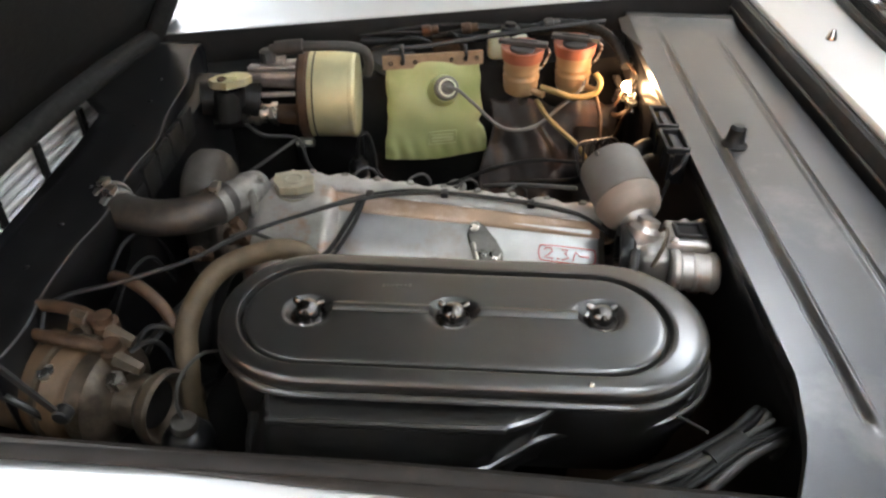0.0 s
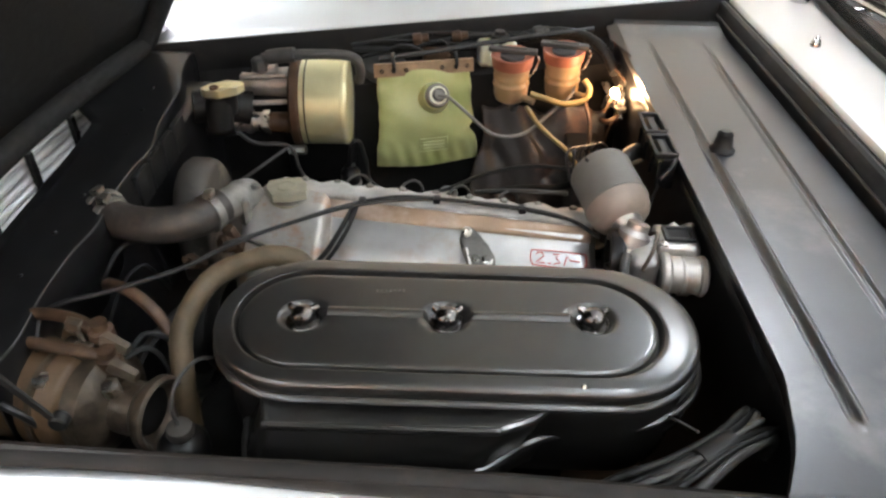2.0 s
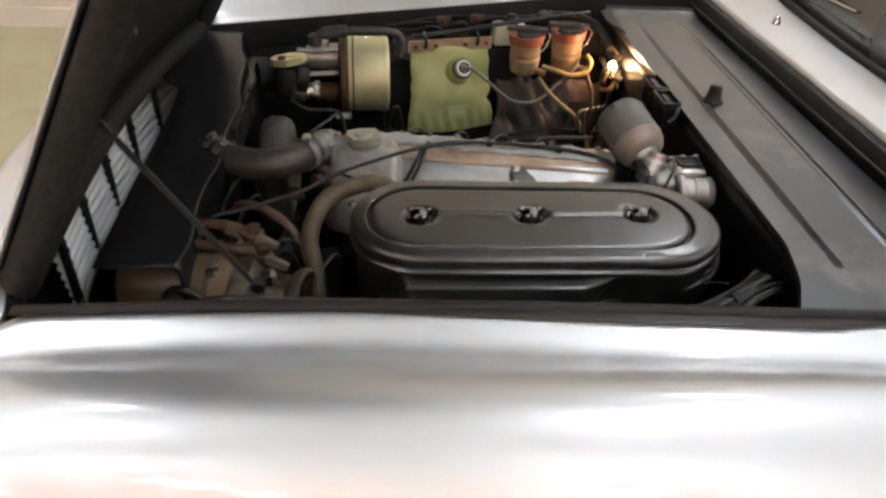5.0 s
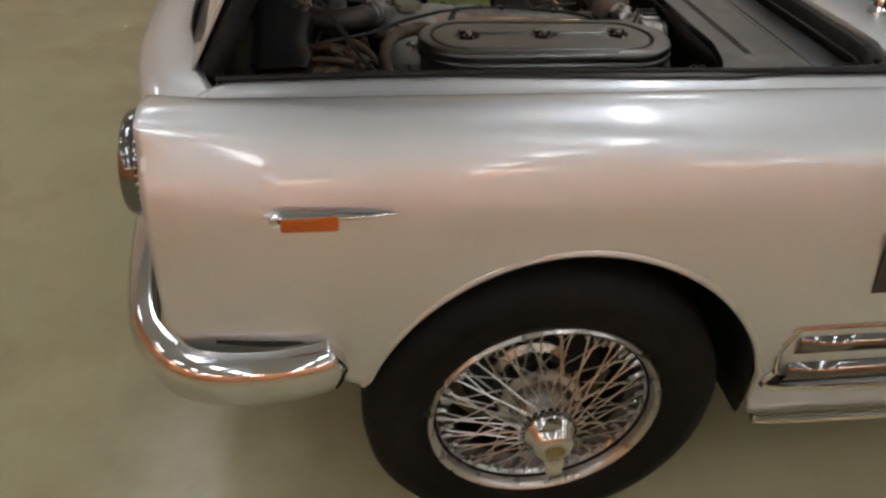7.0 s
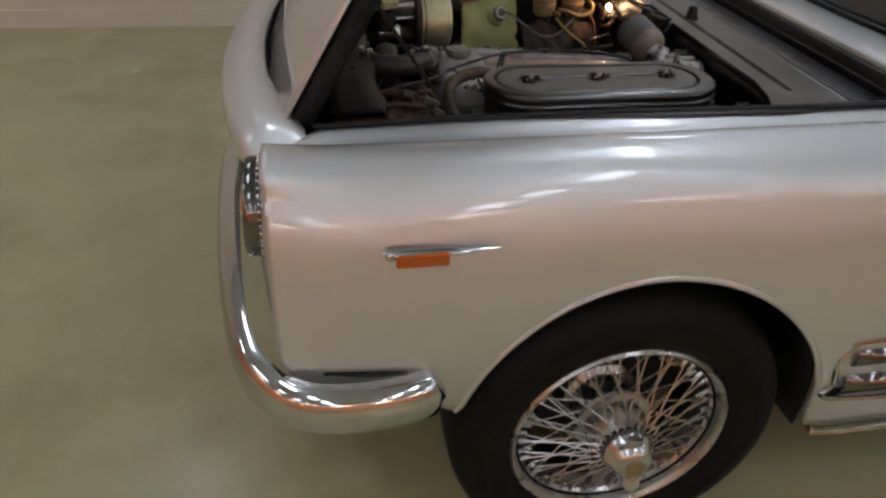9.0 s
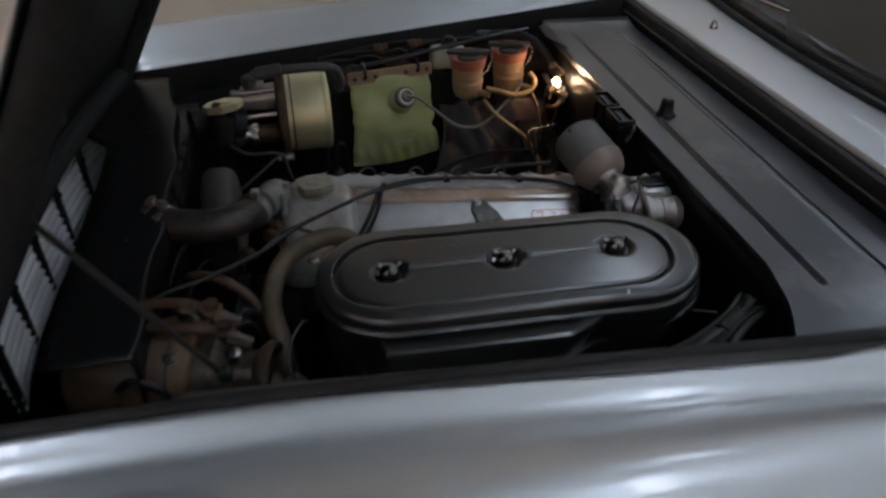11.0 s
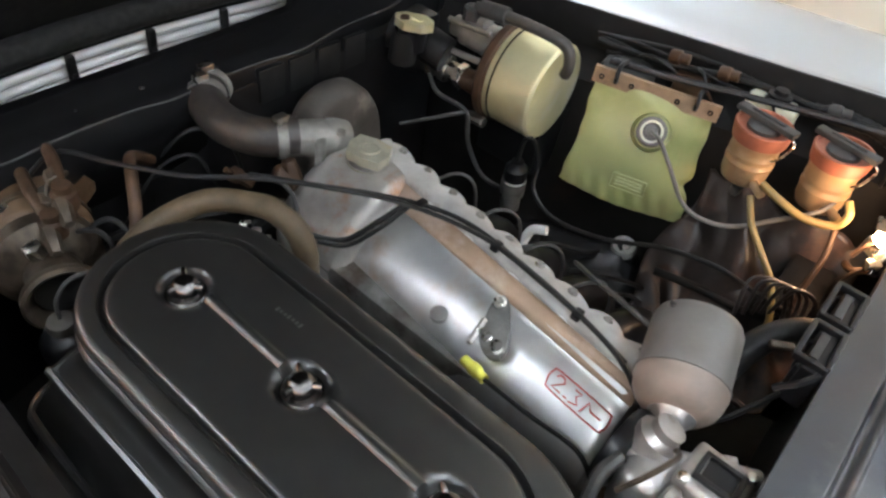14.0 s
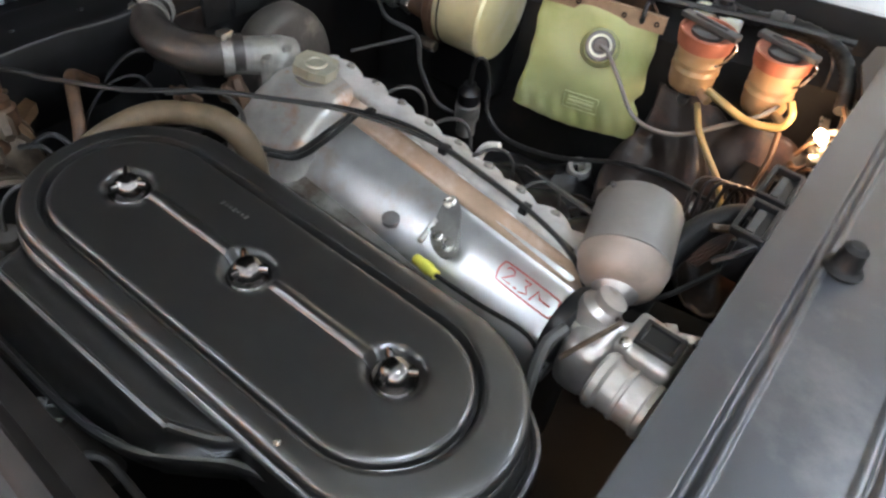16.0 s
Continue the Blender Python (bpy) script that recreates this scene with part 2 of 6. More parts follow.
def box(bm, c, size, turn=None, bevel=0.0, seg=2):
    r = bmesh.ops.create_cube(bm, size=1)
    vs = r["verts"]
    bmesh.ops.scale(bm, vec=size, verts=vs)
    if bevel:
        es = list({e for v in vs for e in v.link_edges})
        g = bmesh.ops.bevel(bm, geom=es, offset=bevel, segments=seg, affect="EDGES", profile=0.6)
        vs = list({v for f in g["faces"] for v in f.verts} | {v for v in vs if v.is_valid})
    m = Matrix.Translation(c) @ (turn.to_4x4() if turn else Matrix())
    bmesh.ops.transform(bm, matrix=m, verts=vs)
    return bm


def frame_to(d):
    d = Vector(d).normalized()
    return d.to_track_quat("Z", "Y").to_matrix().to_4x4()


def lathe(bm, origin, axis, profile, seg=32, squash=(1, 1)):
    """profile: (radius, height along the axis)"""
    m = Matrix.Translation(origin) @ frame_to(axis)
    rings = []
    for r, h in profile:
        if r < 1e-5:
            rings.append([bm.verts.new(m @ Vector((0, 0, h)))])
        else:
            rings.append([bm.verts.new(m @ Vector((r * squash[0] * math.cos(2 * math.pi * k / seg), r * squash[1] * math.sin(2 * math.pi * k / seg), h))) for k in range(seg)])
    for a, b in zip(rings, rings[1:]):
        for k in range(seg):
            q = [a[k % len(a)], a[(k + 1) % seg % len(a)] if len(a) > 1 else None, b[(k + 1) % seg % len(b)] if len(b) > 1 else None, b[k % len(b)]]
            q = [v for v in q if v is not None]
            if len(set(q)) >= 3:
                bm.faces.new(list(dict.fromkeys(q)))
    return bm


def cyl(bm, a, b, r, r2=None, seg=20, bevel=0.0015):
    a, b = Vector(a), Vector(b)
    L = (b - a).length
    r2 = r if r2 is None else r2
    e = min(bevel, r * 0.3, r2 * 0.3, L * 0.3)
    return lathe(bm, a, b - a, [(0, 0), (r - e, 0), (r, e), (r2, L - e), (r2 - e, L), (0, L)], seg)


def spline(pts, n=8):
    p = [Vector(q) for q in pts]
    p = [p[0] * 2 - p[1]] + p + [p[-1] * 2 - p[-2]]
    out = []
    for i in range(1, len(p) - 2):
        a, b, c, d = p[i - 1:i + 3]
        for k in range(n):
            t = k / n
            out.append(0.5 * (2 * b + (c - a) * t + (2 * a - 5 * b + 4 * c - d) * t * t + (3 * b - a - 3 * c + d) * t ** 3))
    out.append(p[-2])
    return out


def tube(bm, pts, r, seg=10, n=8, straight=False, flat=1.0):
    p = [Vector(q) for q in pts] if straight else spline(pts, n)
    up = Vector((0, 0, 1))
    rings = []
    for i, q in enumerate(p):
        d = (p[min(i + 1, len(p) - 1)] - p[max(i - 1, 0)]).normalized()
        side = d.cross(up)
        if side.length < 0.05:
            side = d.cross(Vector((0, 1, 0)))
        side.normalize()
        top = side.cross(d)
        rr = r[min(i * len(r) // len(p), len(r) - 1)] if isinstance(r, (list, tuple)) else r
        rings.append([bm.verts.new(q + rr * (math.cos(2 * math.pi * k / seg) * side + flat * math.sin(2 * math.pi * k / seg) * top)) for k in range(seg)])
    for a, b in zip(rings, rings[1:]):
        for k in range(seg):
            bm.faces.new((a[k], a[(k + 1) % seg], b[(k + 1) % seg], b[k]))
    bm.faces.new(rings[0])
    bm.faces.new(rings[-1])
    return bm


def grid(bm, rows, close=False):
    vs = [[bm.verts.new(p) for p in row] for row in rows]
    for a, b in zip(vs, vs[1:]):
        n = len(a)
        for k in range(n if close else n - 1):
            bm.faces.new((a[k], a[(k + 1) % n], b[(k + 1) % n], b[k]))
    return vs


def solid(ob, t, offset=-1.0):
    md = ob.modifiers.new("thickness", "SOLIDIFY")
    md.thickness, md.offset = t, offset
    return ob


def prism(bm, outline, lift):
    """outline: points of a flat polygon; lift: the vector by which it is made thick"""
    lo = [bm.verts.new(p) for p in outline]
    hi = [bm.verts.new(Vector(p) + Vector(lift)) for p in outline]
    bm.faces.new(lo)
    bm.faces.new(hi)
    for k in range(len(lo)):
        bm.faces.new((lo[k], lo[(k + 1) % len(lo)], hi[(k + 1) % len(lo)], hi[k]))
    return bm


def B():
    return bmesh.new()


# ---- the hall ----
def slab(name, lo, hi, material, label, category):
    b = B()
    box(b, [(a + c) / 2 for a, c in zip(lo, hi)], [c - a for a, c in zip(lo, hi)])
    return setting(name, b, material, label, category)


slab("floor", (-7, -7.6, -0.2), (8, 3.6, 0), FLOOR, "smooth beige-green painted concrete hall floor", "floor")
slab("wall_north", (-7, 3.6, -0.2), (8, 3.8, 3.0), WALL, "plain cream plaster wall of the hall", "wall")
slab("wall_south", (-7, -7.8, -0.2), (8, -7.6, 3.0), PEACH, "plain peach plaster wall of the hall", "wall")
slab("wall_west", (-7.2, -7.8, -0.2), (-7, 3.8, 3.0), PEACH, "plain peach plaster wall of the hall", "wall")
slab("wall_east", (8, -7.8, -0.2), (8.2, 3.8, 3.0), WALL, "plain cream plaster wall of the hall", "wall")
slab("ceiling", (-7.2, -7.8, 3.0), (8.2, 3.8, 3.2), CEIL, "plain white hall ceiling", "ceiling")
slab("baseboard", (-7, 3.585, 0), (8, 3.6, 0.1), WALL, "low cream skirting along the wall foot", "baseboard")


def ceiling_light(x, y):
    th = thing("ceiling_light", (x, y, 3.0), "long white fluorescent ceiling light, switched on", "ceiling light", "rows of ceiling lights")
    part("housing", box(B(), (x, y, 2.96), (0.06, 0.7, 0.08), bevel=0.01), CEIL, th)
    part("diffuser", box(B(), (x, y, 2.89), (0.15, 0.8, 0.05), bevel=0.012), LAMP, th, "glowing white diffuser")
    return th


first = ceiling_light(-1.5, 2.3)
for x, n in ((-3.85, 6), (-1.5, 6), (0.85, 6), (3.2, 6), (5.55, 6)):
    for k in range(n):
        if (x, k) not in ((-1.5, 0), (0.85, 0)):
            copy_thing(first, pose(x, 2.3 - 1.9 * k, 3.0))
copy_thing(first, pose(1.5, 2.5, 3.0))
# warm lights along the peach walls
warm = thing("ceiling_light", (-6, -7.1, 3.0), "long warm fluorescent ceiling light beside the wall, switched on", "ceiling light", "warm lights along the walls")
part("housing", box(B(), (-6, -7.1, 2.96), (0.7, 0.06, 0.08), bevel=0.01), CEIL, warm)
part("diffuser", box(B(), (-6, -7.1, 2.86), (0.8, 0.1, 0.12), bevel=0.012), LAMP_WARM, warm, "glowing warm diffuser")
for x in (-3.6, -1.2, 1.2, 3.6, 6.0):
    copy_thing(warm, pose(x, -7.1, 3.0))
for y in (-5.0, -2.5, 0.0):
    copy_thing(warm, pose(-6.5, y, 3.0, 0, 0, 90))

# ---- the car's body ----
car = thing("car", (0, 0.83, 0), "silver classic coupe with its front-hinged bonnet standing open", "car")


def lerp(x, xs, ys):
    return float(np.interp(x, xs, ys))


def arch_z(x):
    """height of the lower edge of the near wing's side"""
    if x < -0.318:
        return lerp(x, [-0.625, -0.6, -0.57, -0.505, -0.38, -0.325], [0.60, 0.56, 0.51, 0.48, 0.46, 0.425])
    if x < 0.366:
        return 0.33 + math.sqrt(max(0.0081, 0.345 ** 2 - (x - 0.025) ** 2))
    return lerp(x, [0.366, 0.385, 0.42, 1.2], [0.36, 0.29, 0.281, 0.28])


def wing_edge(x, far):
    """inner edge of a wing, along the opening under the bonnet"""
    if far:
        return Vector((x, lerp(x, [-0.62, -0.56, 0.545, 1.2], [1.24, 1.25, 1.39, 1.43]), lerp(x, [-0.56, 0.545, 1.2], [0.80, 0.875, 0.9])))
    return Vector((x, lerp(x, [-0.56, -0.33, -0.2, 0, 0.1, 0.35, 0.59, 1.2], [0.289, 0.292, 0.288, 0.281, 0.2745, 0.256, 0.24, 0.196]), 0.837 + 0.025 * x))


def wing_section(x, far=False, n=44):
    e = wing_edge(x, False)
    ye, ze = e.y, e.z
    f = min(1, max(0, (-0.5 - x) / 0.12))
    f = f * f * (3 - 2 * f)
    ye, ze = ye + (0.222 - ye) * f, ze + (0.80 - ze) * f
    s = lerp(x, [-0.62, -0.55, -0.43, -0.27, 0, 0.4, 1.2], [0.03, 0.016, 0.008, 0.006, 0, -0.02, -0.02])
    top = 0.862 + 0.012 * (x + 0.59)
    dip = 0.016 * (1 - f)
    c = [(ye, ze), (ye - 0.014, ze - 0.002), (ye - 0.05, ze - dip), (0.178 - 0.02 * x, top - 0.014 - 0.006 * (1 - f)), (0.128, top), (0.085, top - 0.012), (0.05 + s, top - 0.043),
         (0.027 + s, 0.775), (0.012 + s, 0.72), (0.0 + s, 0.62), (-0.005 + s, 0.52), (0.0 + s, 0.42), (0.012 + s, 0.34), (0.03 + s, 0.25)]
    pts = [Vector((x, y, z)) for y, z in c]
    p = spline(pts, 8)
    zb = arch_z(x)
    keep = []
    for a, b in zip(p, p[1:]):
        keep.append(a)
        if b.z < zb and a.y < 0.12:
            keep.append(a.lerp(b, max(0, min(1, (a.z - zb) / max(1e-6, a.z - b.z)))))
            break
    else:
        keep.append(p[-1])
    d = [0.0]
    for a, b in zip(keep, keep[1:]):
        d.append(d[-1] + (b - a).length)
    out = []
    for k in range(n):
        t = d[-1] * k / (n - 1)
        i = min(max(i for i in range(len(d)) if d[i] <= t + 1e-9), len(d) - 2)
        out.append(keep[i].lerp(keep[i + 1], min(1, (t - d[i]) / max(1e-9, d[i + 1] - d[i]))))
    if far:
        fe = wing_edge(x, True)
        out = [Vector((x, fe.y + (e.y - q.y), q.z + fe.z - e.z)) for q in out]
    return out


stations = sorted(set([round(v, 4) for v in np.concatenate([np.arange(-0.60, -0.3, 0.01), np.arange(-0.3, 0.34, 0.02), np.arange(0.34, 0.4, 0.006), np.arange(0.4, 1.21, 0.04)])]))
bm = B()
grid(bm, [wing_section(x) for x in stations])
solid(part("wing", bm, SILVER, car, "silver painted front wing with a rounded crown"), 0.006, -1)
bm = B()
grid(bm, [wing_section(x, True) for x in stations])
solid(part("wing", bm, SILVER, car, "silver painted front wing with a rounded crown"), 0.006, 1)

# wheel-arch lip and liner
bm = B()
lip = [Vector((x, wing_section(x)[-1].y + 0.004, arch_z(x))) for x in np.linspace(-0.316, 0.372, 60)]
tube(bm, lip, 0.007, seg=8, straight=True)
part("arch_lip", bm, SILVER, car)
bm = B()
rows = []
for k in range(25):
    a = 0.22 + (math.pi * 1.1 - 0.38) * k / 24
    rows.append([Vector((0.025 - 0.36 * math.cos(a), y, 0.33 + 0.36 * math.sin(a))) for y in (0.02, 0.1, 0.2, 0.29)])
grid(bm, rows)
solid(part("wheel_arch_liner", bm, GRILLE_DARK, car, "black wheel arch liner"), 0.006)
bm = B()
prism(bm, [(-0.34, 0.285, 0.12), (0.40, 0.285, 0.12), (0.40, 0.285, 0.66), (-0.34, 0.285, 0.66)], (0, 0.01, 0))
part("inner_arch_panel", bm, GRILLE_DARK, car)

# nose between the wings
OPEN_Y = [0.20, 0.30, 0.35, 0.42, 0.485, 0.55, 0.65, 0.76, 0.88, 1.02, 1.14, 1.235, 1.3, 1.42]
OPEN_X = [-0.53, -0.54, -0.558, -0.578, -0.593, -0.607, -0.618, -0.623, -0.62, -0.61, -0.588, -0.56, -0.54, -0.53]
NOSE_X = [-0.60, -0.645, -0.662, -0.68, -0.692, -0.702, -0.71, -0.715, -0.712, -0.705, -0.69, -0.67, -0.64, -0.6]
bm = B()
rows = []
for y in np.linspace(0.2, 1.42, 50):
    xr, xf = lerp(y, OPEN_Y, OPEN_X), lerp(y, OPEN_Y, NOSE_X)
    dz = -0.03 * math.exp(-((y - 0.235) / 0.05) ** 2) - 0.03 * math.exp(-((y - 1.33) / 0.06) ** 2)
    prof = [Vector((xr, y, 0.808)), Vector((xr - 0.003, y, 0.822 + dz * 0.3)), Vector(((xr + xf) / 2, y, 0.82 + dz)), Vector((xf + 0.022, y, 0.808 + dz)), Vector((xf + 0.004, y, 0.792 + dz)), Vector((xf, y, 0.765)), Vector((xf + 0.012, y, 0.73)), Vector((xf + 0.03, y, 0.72))]
    rows.append(spline(prof, 4))
grid(bm, rows)
solid(part("nose_panel", bm, SILVER, car, "silver nose panel in front of the bonnet opening"), 0.005)
# Added dark sheet: its colour gives the shade of the recess behind the bars.
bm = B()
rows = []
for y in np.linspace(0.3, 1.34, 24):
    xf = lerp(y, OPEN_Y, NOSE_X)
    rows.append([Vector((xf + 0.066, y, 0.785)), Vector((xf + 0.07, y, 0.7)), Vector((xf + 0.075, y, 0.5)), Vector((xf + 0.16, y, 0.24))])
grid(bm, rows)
solid(part("grille", bm, GRILLE_DARK, car, "dark sheet standing for the shaded recess under the nose"), 0.01)
bm = B()
plan = spline([(-0.335, 0.022, 0), (-0.44, 0.02, 0), (-0.53, 0.034, 0), (-0.583, 0.075, 0), (-0.612, 0.14, 0), (-0.632, 0.24, 0), (-0.645, 0.34, 0), (-0.66, 0.5, 0), (-0.668, 0.7, 0), (-0.668, 0.95, 0), (-0.65, 1.2, 0)], 6)
grid(bm, [[Vector((p.x + o * 0.4, p.y + o * 0.6, z)) for z, o in ((0.74, 0.02), (0.68, 0.006), (0.6, 0.0), (0.52, 0.006), (0.46, 0.02), (0.41, 0.05))] for p in plan])
solid(part("front_valance", bm, SILVER, car, "silver valance behind the bumper"), 0.004)

# headlight
lampc = Vector((-0.6, 0.146, 0.764))
ax = (-1, 0.0, 0.05)
part("headlight_surround", lathe(B(), lampc, ax, [(0.082, -0.05), (0.088, -0.02), (0.0905, -0.008), (0.089, -0.001), (0.083, 0.003), (0.078, 0.002), (0.074, -0.004)], 56), SILVER, car, "silver lip of the wing round the headlight")
bez = part("headlight", lathe(B(), lampc, ax, [(0.077, -0.008), (0.0795, 0.002), (0.079, 0.007), (0.0765, 0.009), (0.0775, 0.012), (0.0775, 0.02), (0.076, 0.027), (0.0725, 0.031), (0.07, 0.029), (0.069, 0.022)], 64), DARK_CHROME, car, "round headlight in a dark chrome bezel with a beaded edge", auto=60)
bm = B()
for k in range(44):
    a = 2 * math.pi * k / 44
    c = lampc + Vector((-0.0055, 0.0797 * math.cos(a), 0.0797 * math.sin(a)))
    lathe(bm, c, (0, math.cos(a), math.sin(a)), [(0.0036, -0.003), (0.0036, 0.0), (0.002, 0.0022), (0, 0.0026)], 8)
part("bead_ring", bm, CHROME, bez, "row of bright chrome beads")
part("lens", lathe(B(), lampc, ax, [(0.069, 0.024), (0.058, 0.031), (0.042, 0.036), (0.02, 0.039), (0, 0.04)], 32), GLASS, bez)
part("reflector", lathe(B(), lampc, ax, [(0.069, 0.003), (0.048, -0.02), (0, -0.035)], 32), CHROME, bez)

# bumper
path = spline([(-0.345, 0.004, 0.485), (-0.40, -0.016, 0.486), (-0.48, -0.024, 0.486), (-0.56, -0.012, 0.487), (-0.617, 0.035, 0.49), (-0.66, 0.13, 0.495), (-0.702, 0.4, 0.5), (-0.727, 0.8, 0.5), (-0.71, 1.25, 0.5)], 8)
bm = B()
rows = []
for i, q in enumerate(path):
    d = (path[min(i + 1, len(path) - 1)] - path[max(i - 1, 0)]).normalized()
    out = Vector((0, 0, 1)).cross(d)
    out = -out if out.dot(q - Vector((0.2, 0.83, 0.5))) < 0 else out
    k = min(1, 0.45 + i * 0.2)
    rows.append([q + out * o * (0.5 + 0.5 * k) + Vector((0, 0, h * k)) for o, h in ((-0.012, -0.047), (0.002, -0.052), (0.014, -0.047), (0.027, -0.029), (0.031, -0.005), (0.029, 0.018), (0.02, 0.035), (0.008, 0.043), (-0.01, 0.043))])
grid(bm, rows)
bm.faces.new([v for v in bm.verts][:9])
part("bumper", bm, CHROME, car, "curved chrome front bumper wrapping round the corner", auto=60)

# Solid dark strip drawn in place of the shadow between bumper and wing.
bm = B()
tube(bm, spline([(-0.35, 0.022, 0.524), (-0.42, 0.006, 0.528), (-0.47, 0.006, 0.529), (-0.53, 0.014, 0.532)], 6), 0.0075, seg=8, straight=True, flat=0.6)
part("bumper_gap", bm, GRILLE_DARK, car, "dark strip standing for the shadow gap between bumper and wing")

# side marker light
bm = B()
rows = []
for t in np.linspace(0, 1, 30):
    x = -0.438 + t * 0.18
    w = max(0.06, math.sin(math.pi * min(1, t / 0.16) / 2) * (1 if t < 0.6 else 1 - 0.9 * ((t - 0.6) / 0.4) ** 1.5))
    c = Vector((x, lerp(x, [-0.44, -0.27], [0.014, 0.013]) + 0.006 * t, 0.7535 - 0.005 * t))
    rows.append([c + Vector((0, -0.0125 * w * math.cos(a), 0.0052 * w * math.sin(a))) for a in np.linspace(-1.75, 1.75, 12)])
grid(bm, rows)
ind = part("side_marker", bm, CHROME, car, "chrome spear-shaped side marker with an orange lens")
part("tip", lathe(B(), (-0.424, 0.012, 0.7475), (0, -1, 0.1), [(0.0075, -0.012), (0.0075, 0.004), (0.005, 0.008), (0, 0.009)], 14), CHROME, ind)
part("lens", box(B(), (-0.378, 0.01, 0.744), (0.078, 0.024, 0.02), bevel=0.004), ORANGE, ind, "orange marker lens")

# louvre trim on the side behind the wheel
bm = B()
box(bm, (0.62, -0.012, 0.454), (0.49, 0.014, 0.128), bevel=0.004)
trim = part("side_vent", bm, GRILLE_DARK, car, "chrome-framed air vent with two blades")
bm = B()
fr = [(0.9, 0.525), (0.43, 0.528), (0.392, 0.515), (0.376, 0.48), (0.384, 0.43), (0.412, 0.385), (0.9, 0.372)]
tube(bm, [Vector((x, -0.022, z)) for x, z in fr], 0.006, seg=8, n=6)
part("frame", bm, CHROME, trim)
# The blades' dark reflections are put into their chrome colour.
for z in (0.49, 0.425):
    bm = B()
    grid(bm, [[Vector((x, -0.014 - o, z + h)) for o, h in ((0, 0.024), (0.012, 0.018), (0.02, 0), (0.012, -0.02), (0, -0.024))] for x in np.linspace(0.40, 0.88, 6)])
    solid(part("blade", bm, DARK_CHROME, trim), 0.003)
bm = B()
prism(bm, [(0.474, -0.022, 0.7), (0.56, -0.022, 0.7), (0.585, -0.022, 0.536), (0.494, -0.022, 0.536)], (0, 0.006, 0))
part("vent_opening", bm, DOOR_TRIM, car, "dark brown slanted vent opening")
bm = B()
tube(bm, [(0.392, -0.006, 0.286), (0.43, -0.012, 0.283), (0.7, -0.014, 0.281), (1.2, -0.014, 0.281)], 0.009, seg=8)
part("sill_strip", bm, CHROME, car, "thin chrome strip along the sill")
bm = B()
prism(bm, [(0.62, 0.12, 0.28), (2.6, 0.12, 0.28), (2.6, 0.16, 0.2), (0.66, 0.16, 0.2)], (0, 1.3, 0))
part("underbody", bm, GRILLE_DARK, car)

# scuttle: silver panel, wind-screen foot
bm = B()
rows = []
for y in np.linspace(0.215, 1.42, 30):
    w = ((y - 0.83) / 0.6) ** 2
    dip = 0.034 * max(0, (0.32 - y) / 0.105) ** 2
    rows.append([Vector((x, y, z - dip)) for x, z in ((0.574 + 0.4 * dip, 0.862), (0.574 + 0.4 * dip, 0.878), (0.578 + 0.4 * dip, 0.884), (0.62, 0.888), (0.69 + 0.04 * w, 0.886), (0.82 + 0.04 * w, 0.882))])
grid(bm, rows)
solid(part("scuttle_panel", bm, SILVER, car, "silver scuttle panel below the windscreen"), 0.005)
bm = B()
rows = []
for y in np.linspace(0.2, 1.46, 24):
    w = ((y - 0.83) / 0.63) ** 2
    rows.append([Vector((0.705 + 0.05 * w + k * 0.5, y, 0.888 + k * 0.42)) for k in (0, 0.5, 1)])
grid(bm, rows)
solid(part("windscreen", bm, CLOTH, car, "sloping dark glass windscreen"), 0.006)
bm = B()
tube(bm, [Vector((0.70 + 0.05 * ((y - 0.83) / 0.63) ** 2, y, 0.89)) for y in np.linspace(0.2, 1.46, 14)], 0.008, seg=8, n=3)
part("windscreen_seal", bm, RUBBER, car, "black rubber seal with a chrome bead")
bm = B()
rows = []
for x, w, top, low in ((0.8, 0.79, 0.875, 0.28), (1.2, 0.795, 0.88, 0.27), (1.7, 0.79, 0.88, 0.27), (2.15, 0.775, 0.86, 0.28), (2.6, 0.73, 0.82, 0.32), (2.95, 0.66, 0.77, 0.38), (3.06, 0.6, 0.71, 0.44), (3.1, 0.45, 0.64, 0.5)):
    rows.append(spline([(x, 0.83 - w + 0.04, low), (x, 0.83 - w, low + 0.16), (x, 0.83 - w - 0.01, 0.58), (x, 0.83 - w + 0.02, top - 0.08), (x, 0.83 - w + 0.1, top), (x, 0.83, top + 0.012), (x, 0.83 + w - 0.1, top), (x, 0.83 + w - 0.02, top - 0.08), (x, 0.83 + w + 0.01, 0.58), (x, 0.83 + w, low + 0.16), (x, 0.83 + w - 0.04, low)], 4))
vs = grid(bm, rows)
bm.faces.new(vs[-1][::-1])
part("rear_body", bm, SILVER, car, "silver doors and tail of the coupe", auto=50)
bm = B()
rows = []
for x, w, top in ((1.2, 0.55, 1.3), (1.4, 0.56, 1.325), (1.65, 0.56, 1.325), (1.85, 0.55, 1.3)):
    rows.append(spline([(x, 0.83 - w, top - 0.035), (x, 0.83 - w + 0.04, top - 0.01), (x, 0.83, top + 0.012), (x, 0.83 + w - 0.04, top - 0.01), (x, 0.83 + w, top - 0.035)], 5))
grid(bm, rows)
solid(part("roof", bm, SILVER, car, "silver coupe roof"), 0.012)
bm = B()
rows = []
